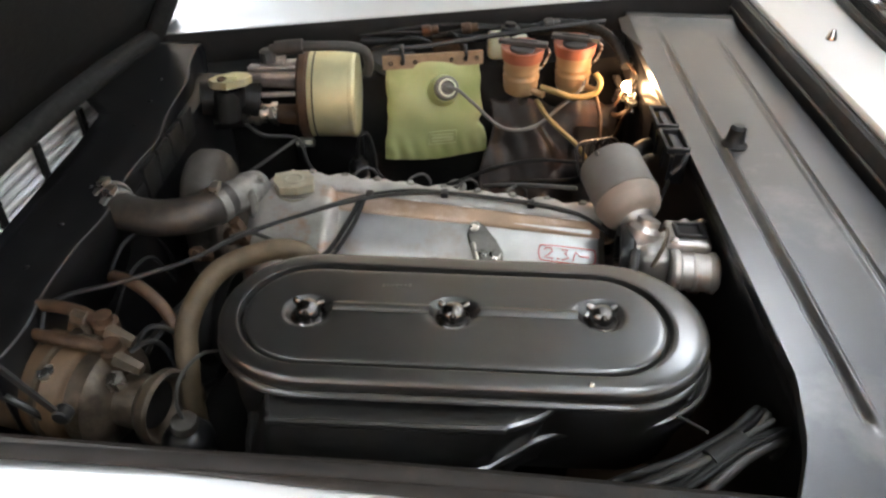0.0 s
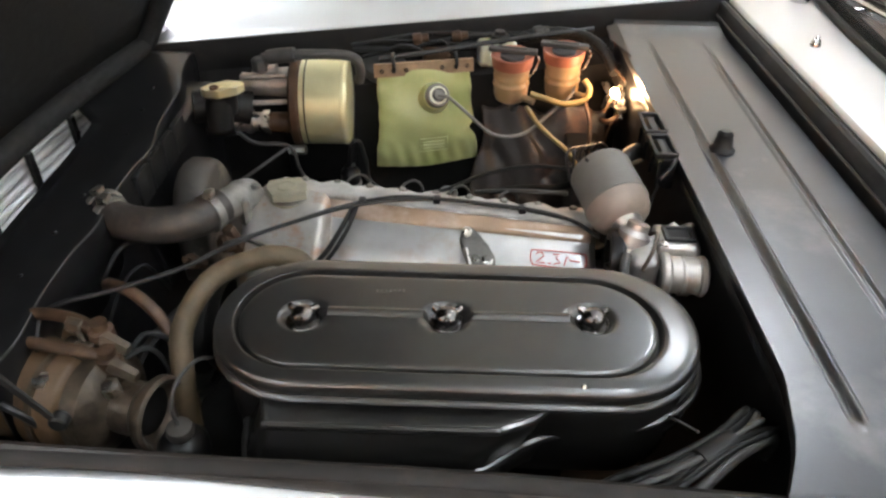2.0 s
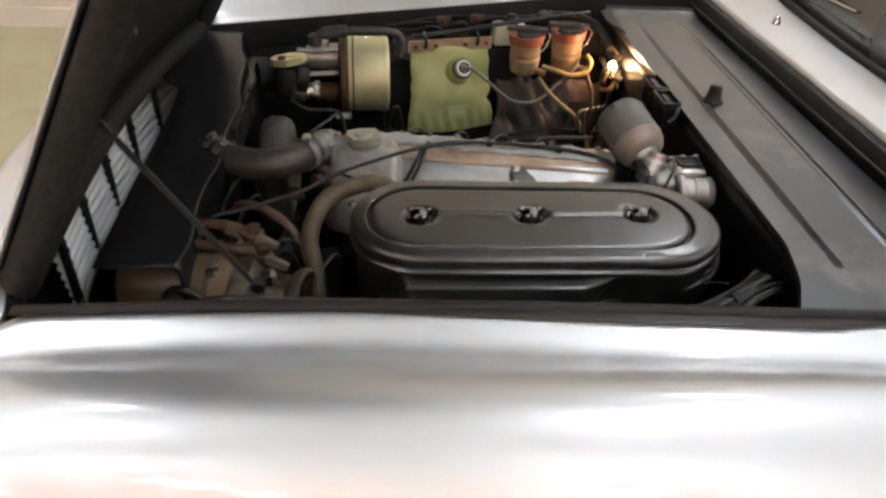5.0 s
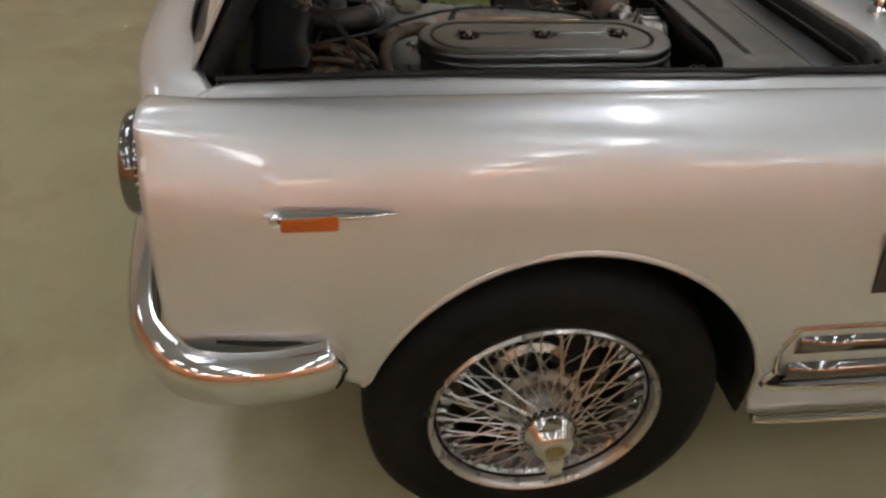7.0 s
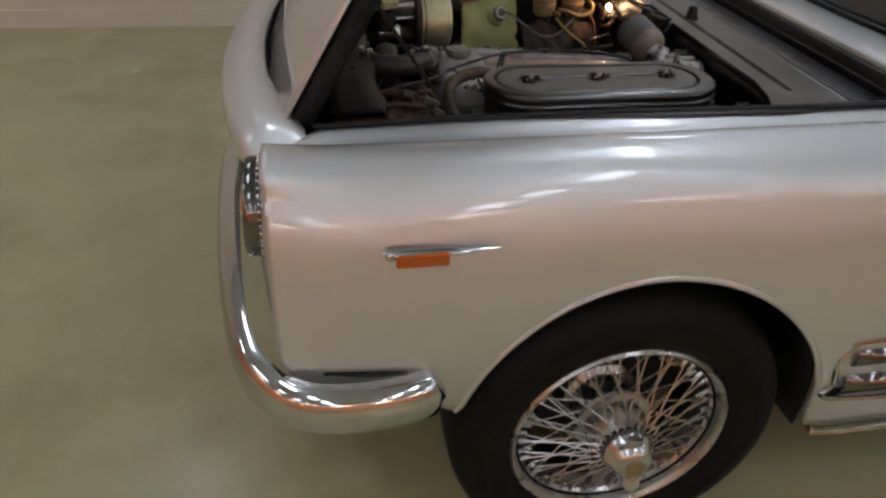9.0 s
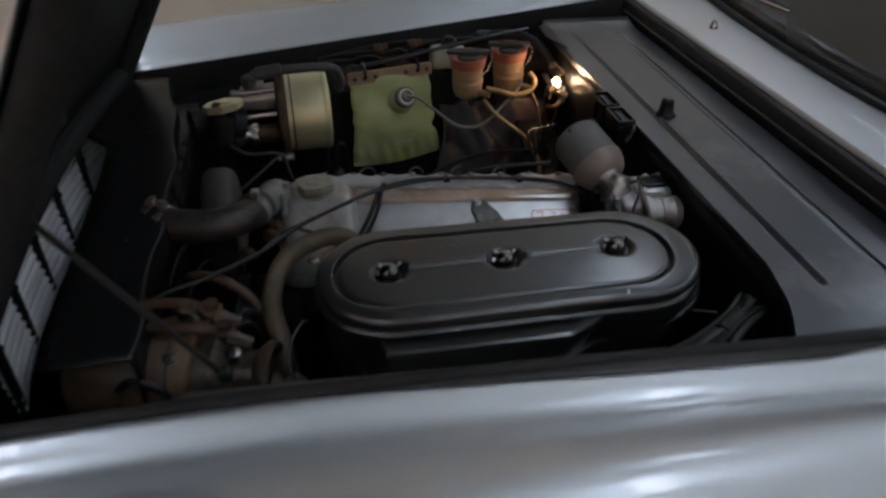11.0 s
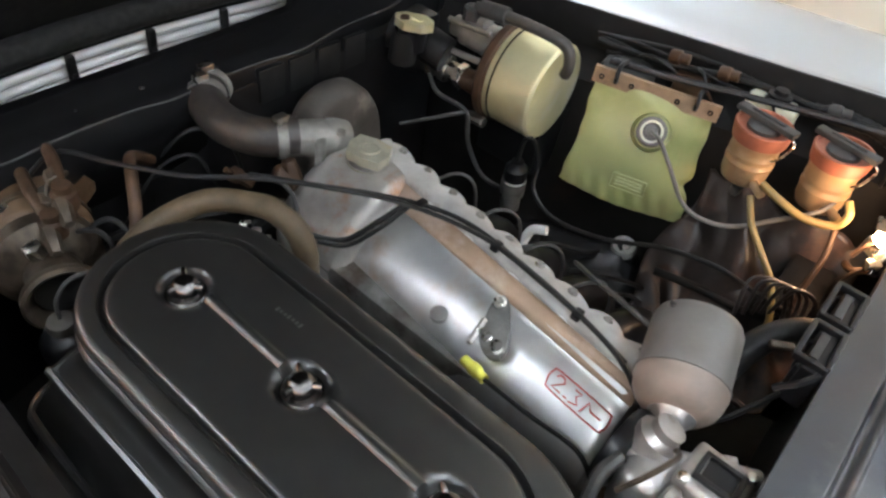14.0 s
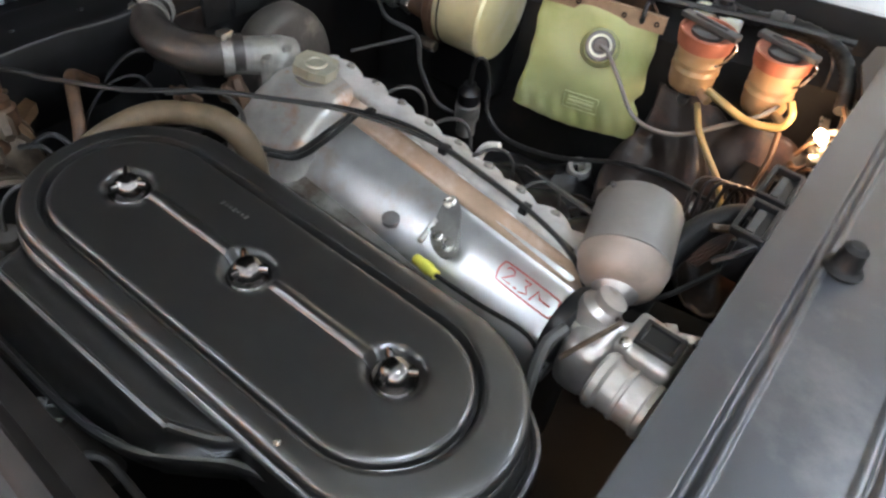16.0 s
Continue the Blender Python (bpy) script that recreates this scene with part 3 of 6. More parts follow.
for x, w, top in ((0.98, 0.61, 1.1), (1.22, 0.56, 1.27), (1.65, 0.565, 1.29), (1.84, 0.55, 1.265), (2.1, 0.56, 1.09), (2.34, 0.58, 0.88)):
    rows.append([Vector((x, 0.83 - 0.66, 0.85)), Vector((x, 0.83 - w, top)), Vector((x, 0.83 + w, top)), Vector((x, 0.83 + 0.66, 0.85))])
grid(bm, rows)
solid(part("cabin_glass", bm, CLOTH, car, "dark side and rear windows"), 0.006)


def wiper(y, x):
    w = part("wiper", lathe(B(), (x, y, 0.884), (0, 0, 1), [(0.018, 0), (0.018, 0.01), (0.011, 0.016), (0.011, 0.03), (0.007, 0.036), (0, 0.037)], 16), CHROME, car, "chrome windscreen wiper")
    part("arm", tube(B(), [(x, y, 0.912), (x + 0.03, y - 0.06, 0.925), (x + 0.06, y - 0.3, 0.93)], 0.004, seg=6), CHROME, w)
    part("blade", tube(B(), [(x + 0.05, y - 0.05, 0.925), (x + 0.075, y - 0.25, 0.932), (x + 0.08, y - 0.42, 0.928)], 0.004, seg=6), RUBBER, w)


wiper(1.36, 0.70)
wiper(0.43, 0.662)
part("washer_jet", lathe(B(), (0.632, 1.11, 0.886), (0, 0, 1), [(0.009, 0), (0.009, 0.004), (0.006, 0.012), (0.003, 0.018), (0, 0.019)], 12), CHROME, car)


# bonnet
def bonnet_point(u, s):
    """u: 0 near side to 1 far side; s: metres up from the hinge"""
    y0 = 0.335 + (1.235 - 0.335) * u
    y1 = 0.27 + (1.37 - 0.27) * u
    k = s / 1.1
    bow = 0.035 * math.sin(math.pi * u)
    base = Vector((-0.566 - 0.4 * bow * (1 - 0.4 * k), y0 + (y1 - y0) * k, 0.802))
    crown = 0.03 * math.sin(math.pi * u)
    return base + Vector((0.49, 0, 0.872)) * s + Vector((-0.872, 0, 0.49)) * crown * 0.6


bm = B()
grid(bm, [[bonnet_point(u, s) + Vector((-0.872, 0, 0.49)) * 0.012 for s in np.linspace(0.0, 1.1, 14)] for u in np.linspace(0, 1, 24)])
solid(part("bonnet", bm, SILVER, car, "open silver bonnet hinged at the front, black underneath"), 0.004, 0)
bonnet = car.children[-1]
bm = B()
grid(bm, [[bonnet_point(u, s) for s in np.linspace(0.012, 1.09, 14)] for u in np.linspace(0.012, 0.988, 24)])
solid(part("underside", bm, FELT, bonnet, "matt black bonnet underside"), 0.006, 0)
bm = B()
edge = [bonnet_point(0.01, s) for s in np.linspace(1.09, 0.03, 12)] + [bonnet_point(u, 0.02) for u in np.linspace(0.02, 0.98, 20)] + [bonnet_point(0.99, s) for s in np.linspace(0.03, 1.09, 12)]
tube(bm, [q + Vector((0.872, 0, -0.49)) * 0.015 for q in edge], 0.019, seg=12, straight=True)
part("edge_frame", bm, FELT, bonnet, "thick black folded rim of the bonnet")
# ---- inside the bonnet opening ----
# near and far side channels, firewall, floor of the bay
bm = B()
rows = []
for x in np.linspace(-0.525, 0.58, 28):
    e = wing_edge(x, False)
    rows.append([e + Vector((0, -0.006, 0.003)), e + Vector((0, 0.006, 0.004)), e + Vector((0, 0.012, -0.004)), e + Vector((0, 0.016, -0.02)), e + Vector((0, 0.026, -0.022)), e + Vector((0, 0.034, -0.03)), e + Vector((0, 0.038, -0.2)), e + Vector((0, 0.03, -0.5))])
grid(bm, rows)
solid(part("inner_wing", bm, CHANNEL, car, "black painted inner wing with a drip channel"), 0.004, 0)
bm = B()
rows = []
for x in np.linspace(-0.33, 0.43, 36):
    e, o, i = wing_edge(x, False), lerp(x, [-0.3, -0.05, 0.1, 0.32, 0.43], [0.0, -0.014, -0.019, -0.019, -0.004]), lerp(x, [-0.31, -0.08, 0.05], [0.018, 0.012, 0.011])
    rows.append([e + Vector((0, o + (i - o) * u, h)) for u, h in ((0, 0.0), (0.06, 0.0008), (0.25, 0.0016), (0.5, 0.0026), (0.7, 0.0045), (0.9, 0.003), (1, -0.002), (1.02, -0.02))])
grid(bm, rows)
solid(part("edge_strip", bm, SEAL_GREY, car, "dirty brown-grey rounded rubber strip along the wing edge"), 0.0015, 0)
bm = B()
rows = []
for x in np.linspace(-0.56, 0.58, 28):
    e = wing_edge(x, True)
    rows.append([e + Vector((0, 0.006, 0.003)), e + Vector((0, -0.006, 0.004)), e + Vector((0, -0.014, -0.01)), e + Vector((0, -0.016, -0.05)), e + Vector((0, -0.045, -0.07)), e + Vector((0, -0.07, -0.085)), e + Vector((0, -0.08, -0.14)), e + Vector((0, -0.11, -0.3)), e + Vector((0, -0.16, -0.5))])
grid(bm, rows)
solid(part("inner_wing", bm, WARM_PATCHED, car, "black inner wing panel, brown patches standing for warm lamp light"), 0.004, 0)
bm = B()
rows = [[Vector((0.352 + (0.02 if z < 0.8 else 0), y, z)) for z in (0.83, 0.8, 0.6, 0.3)] for y in np.linspace(0.26, 1.32, 12)]
grid(bm, rows)
solid(part("firewall", bm, BAY, car, "black painted firewall"), 0.006, 0)
# Added sheet closes the bay; its dark colour stands for the shade down there.
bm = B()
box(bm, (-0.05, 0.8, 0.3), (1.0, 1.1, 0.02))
part("bay_floor", bm, GRILLE_DARK, car, "dark sheet standing for the shade low in the engine bay")
bm = B()
rows = [[Vector((lerp(y, OPEN_Y, OPEN_X) + dx, y, z)) for dx, z in ((0.0, 0.81), (0.002, 0.8), (0.003, 0.79), (0.004, 0.775))] for y in np.linspace(0.33, 1.26, 20)]
grid(bm, rows)
solid(part("front_bulkhead", bm, BAY, car, "black front edge of the bonnet opening"), 0.004, 0)

# black cowl panel with two pressed ribs
bm = B()
xs = sorted(set([0.337, 0.339, 0.342] + [round(v, 4) for v in np.linspace(0.345, 0.545, 161)]))
rows = []
for y in sorted(set([round(v, 4) for v in np.linspace(0.262, 1.33, 60)] + [0.345, 0.352, 0.36])):
    row = []
    for x in xs:
        z = 0.84
        r1 = 0.388 + (y - 0.36) * 0.008
        on1 = min(1, max(0, (y - 0.348) / 0.012)) * min(1, max(0, (1.27 - y) / 0.12))
        on2 = min(1, max(0, (1.25 - y) / 0.15))
        z += 0.0022 * on1 * max(0, 1 - ((x - r1 - 0.004) / 0.0035) ** 2) - 0.005 * on1 * max(0, 1 - ((x - r1 + 0.004) / 0.0055) ** 2)
        r2 = 0.4815 + (y - 0.6) * 0.022
        z += on2 * (0.0014 * max(0, 1 - ((x - r2 + 0.006) / 0.005) ** 2) - 0.0034 * max(0, 1 - ((x - r2 - 0.001) / 0.0035) ** 2))
        if x <= 0.339:
            z -= 0.014 if x < 0.338 else 0.003
        if y > 1.24:
            z += 0.012 * ((y - 1.24) / 0.09) ** 2.5
        xf = lerp(y, [0.262, 0.282, 0.326, 0.4], [0.292, 0.305, 0.326, 0.343])
        x = max(x, 0.343)
        row.append(Vector((x if x > 0.375 else 0.375 - (0.375 - x) * (0.375 - xf) / 0.032, y, z)))
    rows.append(row)
grid(bm, rows)
solid(part("cowl_panel", bm, COWL_BLACK, car, "satin black sheet metal cowl panel with two pressed ribs", auto=70), 0.003)
bm = B()
rows = []
for y in np.linspace(0.238, 1.40, 30):
    k = max(0, 1 - (y - 0.238) / 0.25) ** 1.5
    rows.append([Vector((x, y, z)) for x, z in ((0.543 - 0.03 * k, 0.8395), (0.547 - 0.03 * k, 0.834), (0.548 - 0.028 * k, 0.79), (0.552, 0.785), (0.5535, 0.79), (0.554, 0.80))])
grid(bm, rows)
solid(part("rear_gutter", bm, BAY, car, "black drip channel behind the cowl panel"), 0.003, 0)
bm = B()
rows = []
for y in np.linspace(0.262, 1.40, 40):
    dip = 0.034 * max(0, (0.32 - y) / 0.105) ** 2
    rows.append([Vector((x, y, z - dip)) for x, z in ((0.555, 0.80), (0.555, 0.86), (0.5555, 0.868), (0.558, 0.8745), (0.5625, 0.8765), (0.567, 0.875), (0.57, 0.871), (0.574, 0.874), (0.576, 0.868))])
grid(bm, rows)
solid(part("bonnet_seal", bm, SEAL, car, "black rubber bonnet seal along the scuttle"), 0.003, 0)
part("seal_lip", tube(B(), [Vector((0.5525, y, 0.852 - 0.034 * max(0, (0.32 - y) / 0.105) ** 2)) for y in np.linspace(0.275, 1.395, 40)], 0.0028, seg=8, straight=True), WIRE_GREY, car, "thin grey lip of the seal")
part("seal_corner", tube(B(), [(0.565, 0.30, 0.872), (0.573, 0.272, 0.863), (0.574, 0.253, 0.857), (0.55, 0.247, 0.855), (0.50, 0.251, 0.853), (0.40, 0.258, 0.85)], [0.009, 0.009, 0.008, 0.007, 0.006, 0.005], seg=10), SEAL, car, "black rubber seal round the rear corner")
part("gutter_screw", lathe(B(), (0.556, 0.37, 0.786), (0, 0, 1), [(0.009, 0), (0.009, 0.002), (0.006, 0.002), (0.006, 0.006), (0, 0.007)], 10), DULL_CHROME, car)
bm = B()
box(bm, (0.53, 0.285, 0.825), (0.05, 0.008, 0.05), bevel=0.003)
lathe(bm, (0.53, 0.281, 0.835), (0, -1, 0), [(0.008, 0), (0.008, 0.003), (0.004, 0.003), (0.004, 0)], 12)
part("hinge_plate", bm, BAY, car)

# front shelf over the radiator
bm = B()
rows = []
for y in np.linspace(0.40, 1.23, 60):
    xe = lerp(y, [0.4, 0.6, 0.83, 1.0, 1.21], [-0.392, -0.398, -0.402, -0.42, -0.458])
    n = 0.006 * math.sin(y * 31) * (1 if math.sin(y * 31) > 0 else 0.3)
    xf = lerp(y, [0.4, 0.6, 0.83, 0.93, 0.99, 1.23], [-0.468, -0.478, -0.488, -0.497, -0.55, -0.56])
    rows.append([Vector((xf - 0.02, y, 0.80)), Vector((xf, y, 0.798)), Vector(((xf + xe) / 2, y, 0.8 + 0.002 * math.sin(y * 17))), Vector((xe - 0.012 + n, y, 0.802)), Vector((xe + n, y, 0.80)), Vector((xe + 0.003 + n, y, 0.785)), Vector((xe + 0.002, y, 0.70))])
grid(bm, rows)
solid(part("radiator_shelf", bm, BAY, car, "black sheet metal shelf over the radiator with rivets"), 0.003, 0)
shelf = car.children[-1]
# Thin grey line on the fold: worn paint and its highlight, both as colour.
bead = []
for y in np.linspace(0.40, 1.23, 120):
    n = 0.006 * math.sin(y * 31) * (1 if math.sin(y * 31) > 0 else 0.3)
    bead.append(Vector((lerp(y, [0.4, 0.6, 0.83, 1.0, 1.21], [-0.392, -0.398, -0.402, -0.42, -0.458]) - 0.001 + n, y, 0.8015)))
part("folded_edge", tube(B(), bead, 0.0012, seg=6, straight=True), CAPGREY, shelf, "folded edge of the shelf, grey for its wear and highlight")
for k in range(9):
    y = 0.47 + k * 0.085
    x = lerp(y, [0.4, 0.6, 0.83, 1.0, 1.21], [-0.392, -0.398, -0.402, -0.42, -0.458]) - 0.04
    part("rivet", lathe(B(), (x, y, 0.8), (0, 0, 1), [(0.004, 0), (0.004, 0.0015), (0.0025, 0.003), (0, 0.0033)], 10), RUBBER, shelf)

# ladder of pressed steps on the rear face of the shelf
for k in range(4):
    y = 0.80 + 0.052 * k
    part("step", box(B(), (-0.396 - 0.0006 * k, y, 0.772), (0.01, 0.043, 0.05), bevel=0.003), RUBBER, shelf)
# bright bars of the grille seen through the gap in front of the shelf
grille_bars = thing("grille_bars", (-0.61, 0.85, 0.7), "bright flat grille bars with dark uprights under the nose", "grille")


def bar_x(y):
    return lerp(y, OPEN_Y, OPEN_X) + 0.012


for k in range(9):
    z = 0.7655 - 0.0145 * k
    rod = [Vector((bar_x(y) + 0.0015 * k, y, z)) for y in np.linspace(0.50, 1.19 - 0.01 * k, 30)]
    part("bar", tube(B(), rod, 0.0064, seg=10, straight=True), BRIGHT, grille_bars, "bright round metal bar")
for k in range(6):
    y = 0.505 + 0.1225 * k
    part("upright", box(B(), (bar_x(y) + 0.012, y, 0.708), (0.009, 0.012, 0.14), bevel=0.002), GRILLE_DARK, grille_bars)
    part("upright_bolt", lathe(B(), (bar_x(y) + 0.017, y, 0.75), (1, 0, 0.2), [(0.004, -0.002), (0.004, 0.002), (0.002, 0.003), (0, 0.003)], 8), RUBBER, grille_bars)

# folding stay of the bonnet on the near side
stay = thing("bonnet_stay", (-0.28, 0.335, 0.82), "thin black folding stay propping the open bonnet", "bonnet stay")
for a, b in (((-0.37, 0.345, 1.10), (-0.423, 0.347, 1.03)), ((-0.423, 0.343, 1.03), (-0.285, 0.335, 0.822))):
    d = (Vector(b) - Vector(a)).normalized()
    n_ = d.cross(Vector((0, 1, 0)))
    a_, b_ = Vector(a) - d * 0.008, Vector(b) + d * 0.008
    part("link", prism(B(), [a_ - n_ * 0.003, b_ - n_ * 0.003, b_ + n_ * 0.003, a_ + n_ * 0.003], (0, 0.003, 0)), GRILLE_DARK, stay)
for q in ((-0.37, 0.341, 1.10), (-0.423, 0.341, 1.03), (-0.285, 0.333, 0.822)):
    part("pivot", cyl(B(), q, Vector(q) + Vector((0, 0.012, 0)), 0.008, seg=12), RUBBER, stay)


# ---- front wheel ----
WC = Vector((0.0, 0.0, 0.318))


def wheel():
    w = part("wheel", lathe(B(), WC, (0, -1, 0), [(0.02, -0.16), (0.075, -0.16), (0.075, -0.11), (0.062, -0.1), (0.06, -0.02), (0.05, 0.0), (0.044, 0.012), (0.04, 0.03), (0, 0.03)], 32), DULL_CHROME, car, "wire-spoked wheel with a black tyre and chrome knock-off hub")
    part("tyre", lathe(B(), WC, (0, -1, 0), [(0.19, -0.15), (0.205, -0.158), (0.25, -0.175), (0.29, -0.172), (0.312, -0.15), (0.3185, -0.12), (0.319, -0.08), (0.3185, -0.04), (0.312, -0.012), (0.296, 0.006), (0.27, 0.014), (0.262, 0.0145), (0.258, 0.012), (0.235, 0.012), (0.216, 0.003), (0.208, -0.006), (0.19, -0.02)], 72), TYRE, w, "black rubber tyre")
    part("rim", lathe(B(), WC, (0, -1, 0), [(0.188, -0.03), (0.194, -0.022), (0.196, -0.008), (0.2, 0.0), (0.206, 0.003), (0.2105, -0.002), (0.2105, -0.01), (0.2, -0.02)], 72), RIM, w, "polished wheel rim")
    # The barrel's shade is put into its darker metal.
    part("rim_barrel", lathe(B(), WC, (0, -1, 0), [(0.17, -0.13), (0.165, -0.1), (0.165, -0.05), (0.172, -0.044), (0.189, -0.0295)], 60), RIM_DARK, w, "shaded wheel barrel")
    part("hub_flange", lathe(B(), WC, (0, -1, 0), [(0.058, -0.03), (0.074, -0.034), (0.077, -0.04), (0.072, -0.046), (0.058, -0.046)], 40), RIM, w)
    part("brake_drum", lathe(B(), WC, (0, -1, 0), [(0, -0.115), (0.13, -0.115), (0.135, -0.12), (0.135, -0.16), (0, -0.16)], 40), GRILLE_DARK, w)
    hub = part("hub_spinner", lathe(B(), WC, (0, -1, 0), [(0.048, 0.02), (0.05, 0.032), (0.046, 0.045), (0.04, 0.05), (0.036, 0.062), (0.03, 0.07), (0.018, 0.073), (0, 0.0735)], 32), CHROME, w, "chrome two-eared hub spinner")
    for sgn in (1, -1):
        bm = B()
        rows = []
        for k in range(7):
            t = k / 6
            c = WC + Vector((sgn * (0.02 + 0.006 * t) * 0.35, -0.045 - 0.02 * math.sin(t * 1.6), -sgn * (0.02 + 0.05 * t)))
            wd = 0.022 * (1 - 0.35 * t)
            rows.append([c + Vector((math.cos(a) * wd, math.sin(a) * 0.007, 0)) for a in np.linspace(0, 2 * math.pi, 13)[:-1]])
        vs = grid(bm, rows, True)
        bm.faces.new(vs[-1])
        bm.faces.new(vs[0])
        part("ear", bm, CHROME, hub)
    part("badge", lathe(B(), WC + Vector((0, -0.0725, 0)), (0, -1, 0), [(0.016, 0), (0.016, 0.003), (0.013, 0.0035), (0.012, 0.002), (0, 0.002)], 24), TUBE_YEL, hub, "round yellowish badge")
    # crossed spokes in three rows, thin meshes shared by their turns
    kinds = []
    for r0, h0, r1, h1, tw in ((0.046, 0.026, 0.187, -0.028, 0.38), (0.046, 0.022, 0.187, -0.028, -0.38), (0.066, -0.04, 0.178, -0.036, 0.5), (0.066, -0.042, 0.178, -0.036, -0.5)):
        b = B()
        tube(b, [(r0, 0, h0), (r1 * math.cos(tw), r1 * math.sin(tw), h1)], 0.0017, seg=5, straight=True)
        lathe(b, (r1 * math.cos(tw), r1 * math.sin(tw), h1), (-math.cos(tw), -math.sin(tw), 0.1), [(0.0046, -0.004), (0.0046, 0.008), (0.003, 0.016), (0.0, 0.016)], 6)
        me = bpy.data.meshes.new("spoke")
        b.to_mesh(me)
        b.free()
        me.materials.append(RIM)
        kinds.append(me)
    base = Matrix.Translation(WC - Vector(car["base"])) @ Matrix.Rotation(radians(90), 4, "X")
    for j, me in enumerate(kinds):
        n = 22 if j < 2 else 16
        for k in range(n):
            ob = new("spoke", me)
            ob.parent = w
            ob.matrix_basis = base @ Matrix.Rotation(2 * math.pi * (k + 0.25 * j) / n, 4, "Z")


wheel()


# ---- engine ----
def V(*a):
    return Vector(a)


engine = thing("engine", (0.02, 0.75, 0.31), "six-cylinder engine with a stained aluminium valve cover", "engine")
bm = B()
box(bm, (0.0, 0.74, 0.49), (0.44, 0.26, 0.36), bevel=0.02)
box(bm, (-0.02, 0.80, 0.66), (0.40, 0.09, 0.08), bevel=0.012)
part("block", bm, WARM_PATCHED, engine, "oily dark engine block")
bm = B()
box(bm, (0.01, 0.745, 0.675), (0.45, 0.15, 0.05), bevel=0.01)
part("cylinder_head", bm, ALLOY_DULL, engine, "weathered aluminium cylinder head")


def cover_row(x):
    t = (x + 0.125) / 0.345
    yr = 0.79 - 0.052 * t
    end = min(1, (x + 0.212) / 0.03, (0.236 - x) / 0.02)
    end = math.sin(max(0, end) * math.pi / 2)
    dz = -0.03 * (1 - end)
    return [V(x, yr - 0.10 + 0.012 * t, 0.67), V(x, yr - 0.098 + 0.012 * t, 0.69), V(x, yr - 0.085 + 0.012 * t, 0.712 + dz), V(x, yr - 0.062 + 0.012 * t, 0.733 + dz), V(x, yr - 0.04 + 0.008 * t, 0.748 + dz),
            V(x, yr - 0.034 + 0.008 * t, 0.7495 + dz), V(x, yr - 0.03 + 0.008 * t, 0.753 + dz), V(x, yr - 0.014, 0.762 + dz), V(x, yr - 0.008, 0.764 + dz), V(x, yr - 0.003, 0.772 + dz), V(x, yr + 0.004, 0.777 + dz), V(x, yr + 0.018, 0.775 + dz), V(x, yr + 0.024, 0.768 + dz), V(x, yr + 0.026, 0.74)]


bm = B()
vs = grid(bm, [cover_row(x) for x in np.linspace(-0.212, 0.236, 40)])
bm.faces.new(vs[0])
bm.faces.new(vs[-1])
cover = part("valve_cover", bm, ALLOY, engine, "brushed aluminium valve cover with brown stains", auto=28)
bm = B()
grid(bm, [[V(x, 0.79 - 0.052 * (x + 0.125) / 0.345 + o + 0.008 * (x + 0.125) / 0.345 * (1 if o < -0.02 else 0), z + 0.0012) for o, z in ((-0.0295, 0.7535), (-0.022, 0.758), (-0.0135, 0.7625), (-0.009, 0.7645), (-0.006, 0.7675))] for x in np.linspace(-0.135, 0.226, 16)])
solid(part("brown_stripe", bm, mat("rust_stained_alloy", (0.42, 0.29, 0.2), 0.45, 0.4, grain=0.25, scale=18, stain=(0.58, 0.46, 0.38), stain_scale=10, stain_at=0.48), cover, "brown stained band along the cover"), 0.001, 0)
# scalloped flange along the far side
bm = B()
rows = []
for x in np.linspace(-0.2, 0.228, 120):
    yr = 0.79 - 0.052 * (x + 0.125) / 0.345
    w = 0.026 + 0.011 * abs(math.cos((x + 0.17) / 0.047 * math.pi)) ** 0.6
    h = 0.774 + 0.0015 * math.sin(x * 90)
    rows.append([V(x, yr - 0.007, h - 0.008), V(x, yr - 0.003, h), V(x, yr + 0.002, h + 0.004), V(x, yr + 0.01, h + 0.006), V(x, yr + 0.02, h + 0.004), V(x, yr + w - 0.002, h - 0.001), V(x, yr + w, h - 0.006), V(x, yr + w - 0.002, 0.74)])
grid(bm, rows)
solid(part("scalloped_rim", bm, RIDGE, cover, "dusty scalloped edge of the cover"), 0.002)
for k in range(9):
    x = -0.17 + k * 0.047
    yr = 0.79 - 0.052 * (x + 0.125) / 0.345 + 0.025
    part("bolt", lathe(B(), (x, yr, 0.772), (0, 0, 1), [(0.006, 0), (0.006, 0.006), (0.004, 0.008), (0, 0.008)], 6), ALLOY_DULL, cover)
bm = B()
prof = [(0.668, 0.67), (0.671, 0.698), (0.684, 0.722), (0.704, 0.743), (0.728, 0.76), (0.746, 0.769), (0.76, 0.7735), (0.795, 0.775), (0.818, 0.772), (0.829, 0.762), (0.832, 0.70)]
rows = []
for x in np.linspace(-0.246, -0.124, 20):
    e = math.sin(min(1, (x + 0.25) / 0.035, (-0.118 - x) / 0.02 if x > -0.138 else 1) * math.pi / 2)
    rows.append([V(x, 0.76 + (y - 0.76) * (0.8 + 0.2 * e), 0.67 + (z - 0.67) * (0.72 + 0.28 * e)) for y, z in prof])
vs = grid(bm, rows)
bm.faces.new(vs[0])
bm.faces.new(vs[-1])
part("front_boss", bm, STAINED, cover, "stained cast front end of the cover under the filler cap", auto=50)
bm = B()
cyl(bm, (-0.243, 0.715, 0.73), (-0.252, 0.708, 0.768), 0.012, 0.009, seg=6)
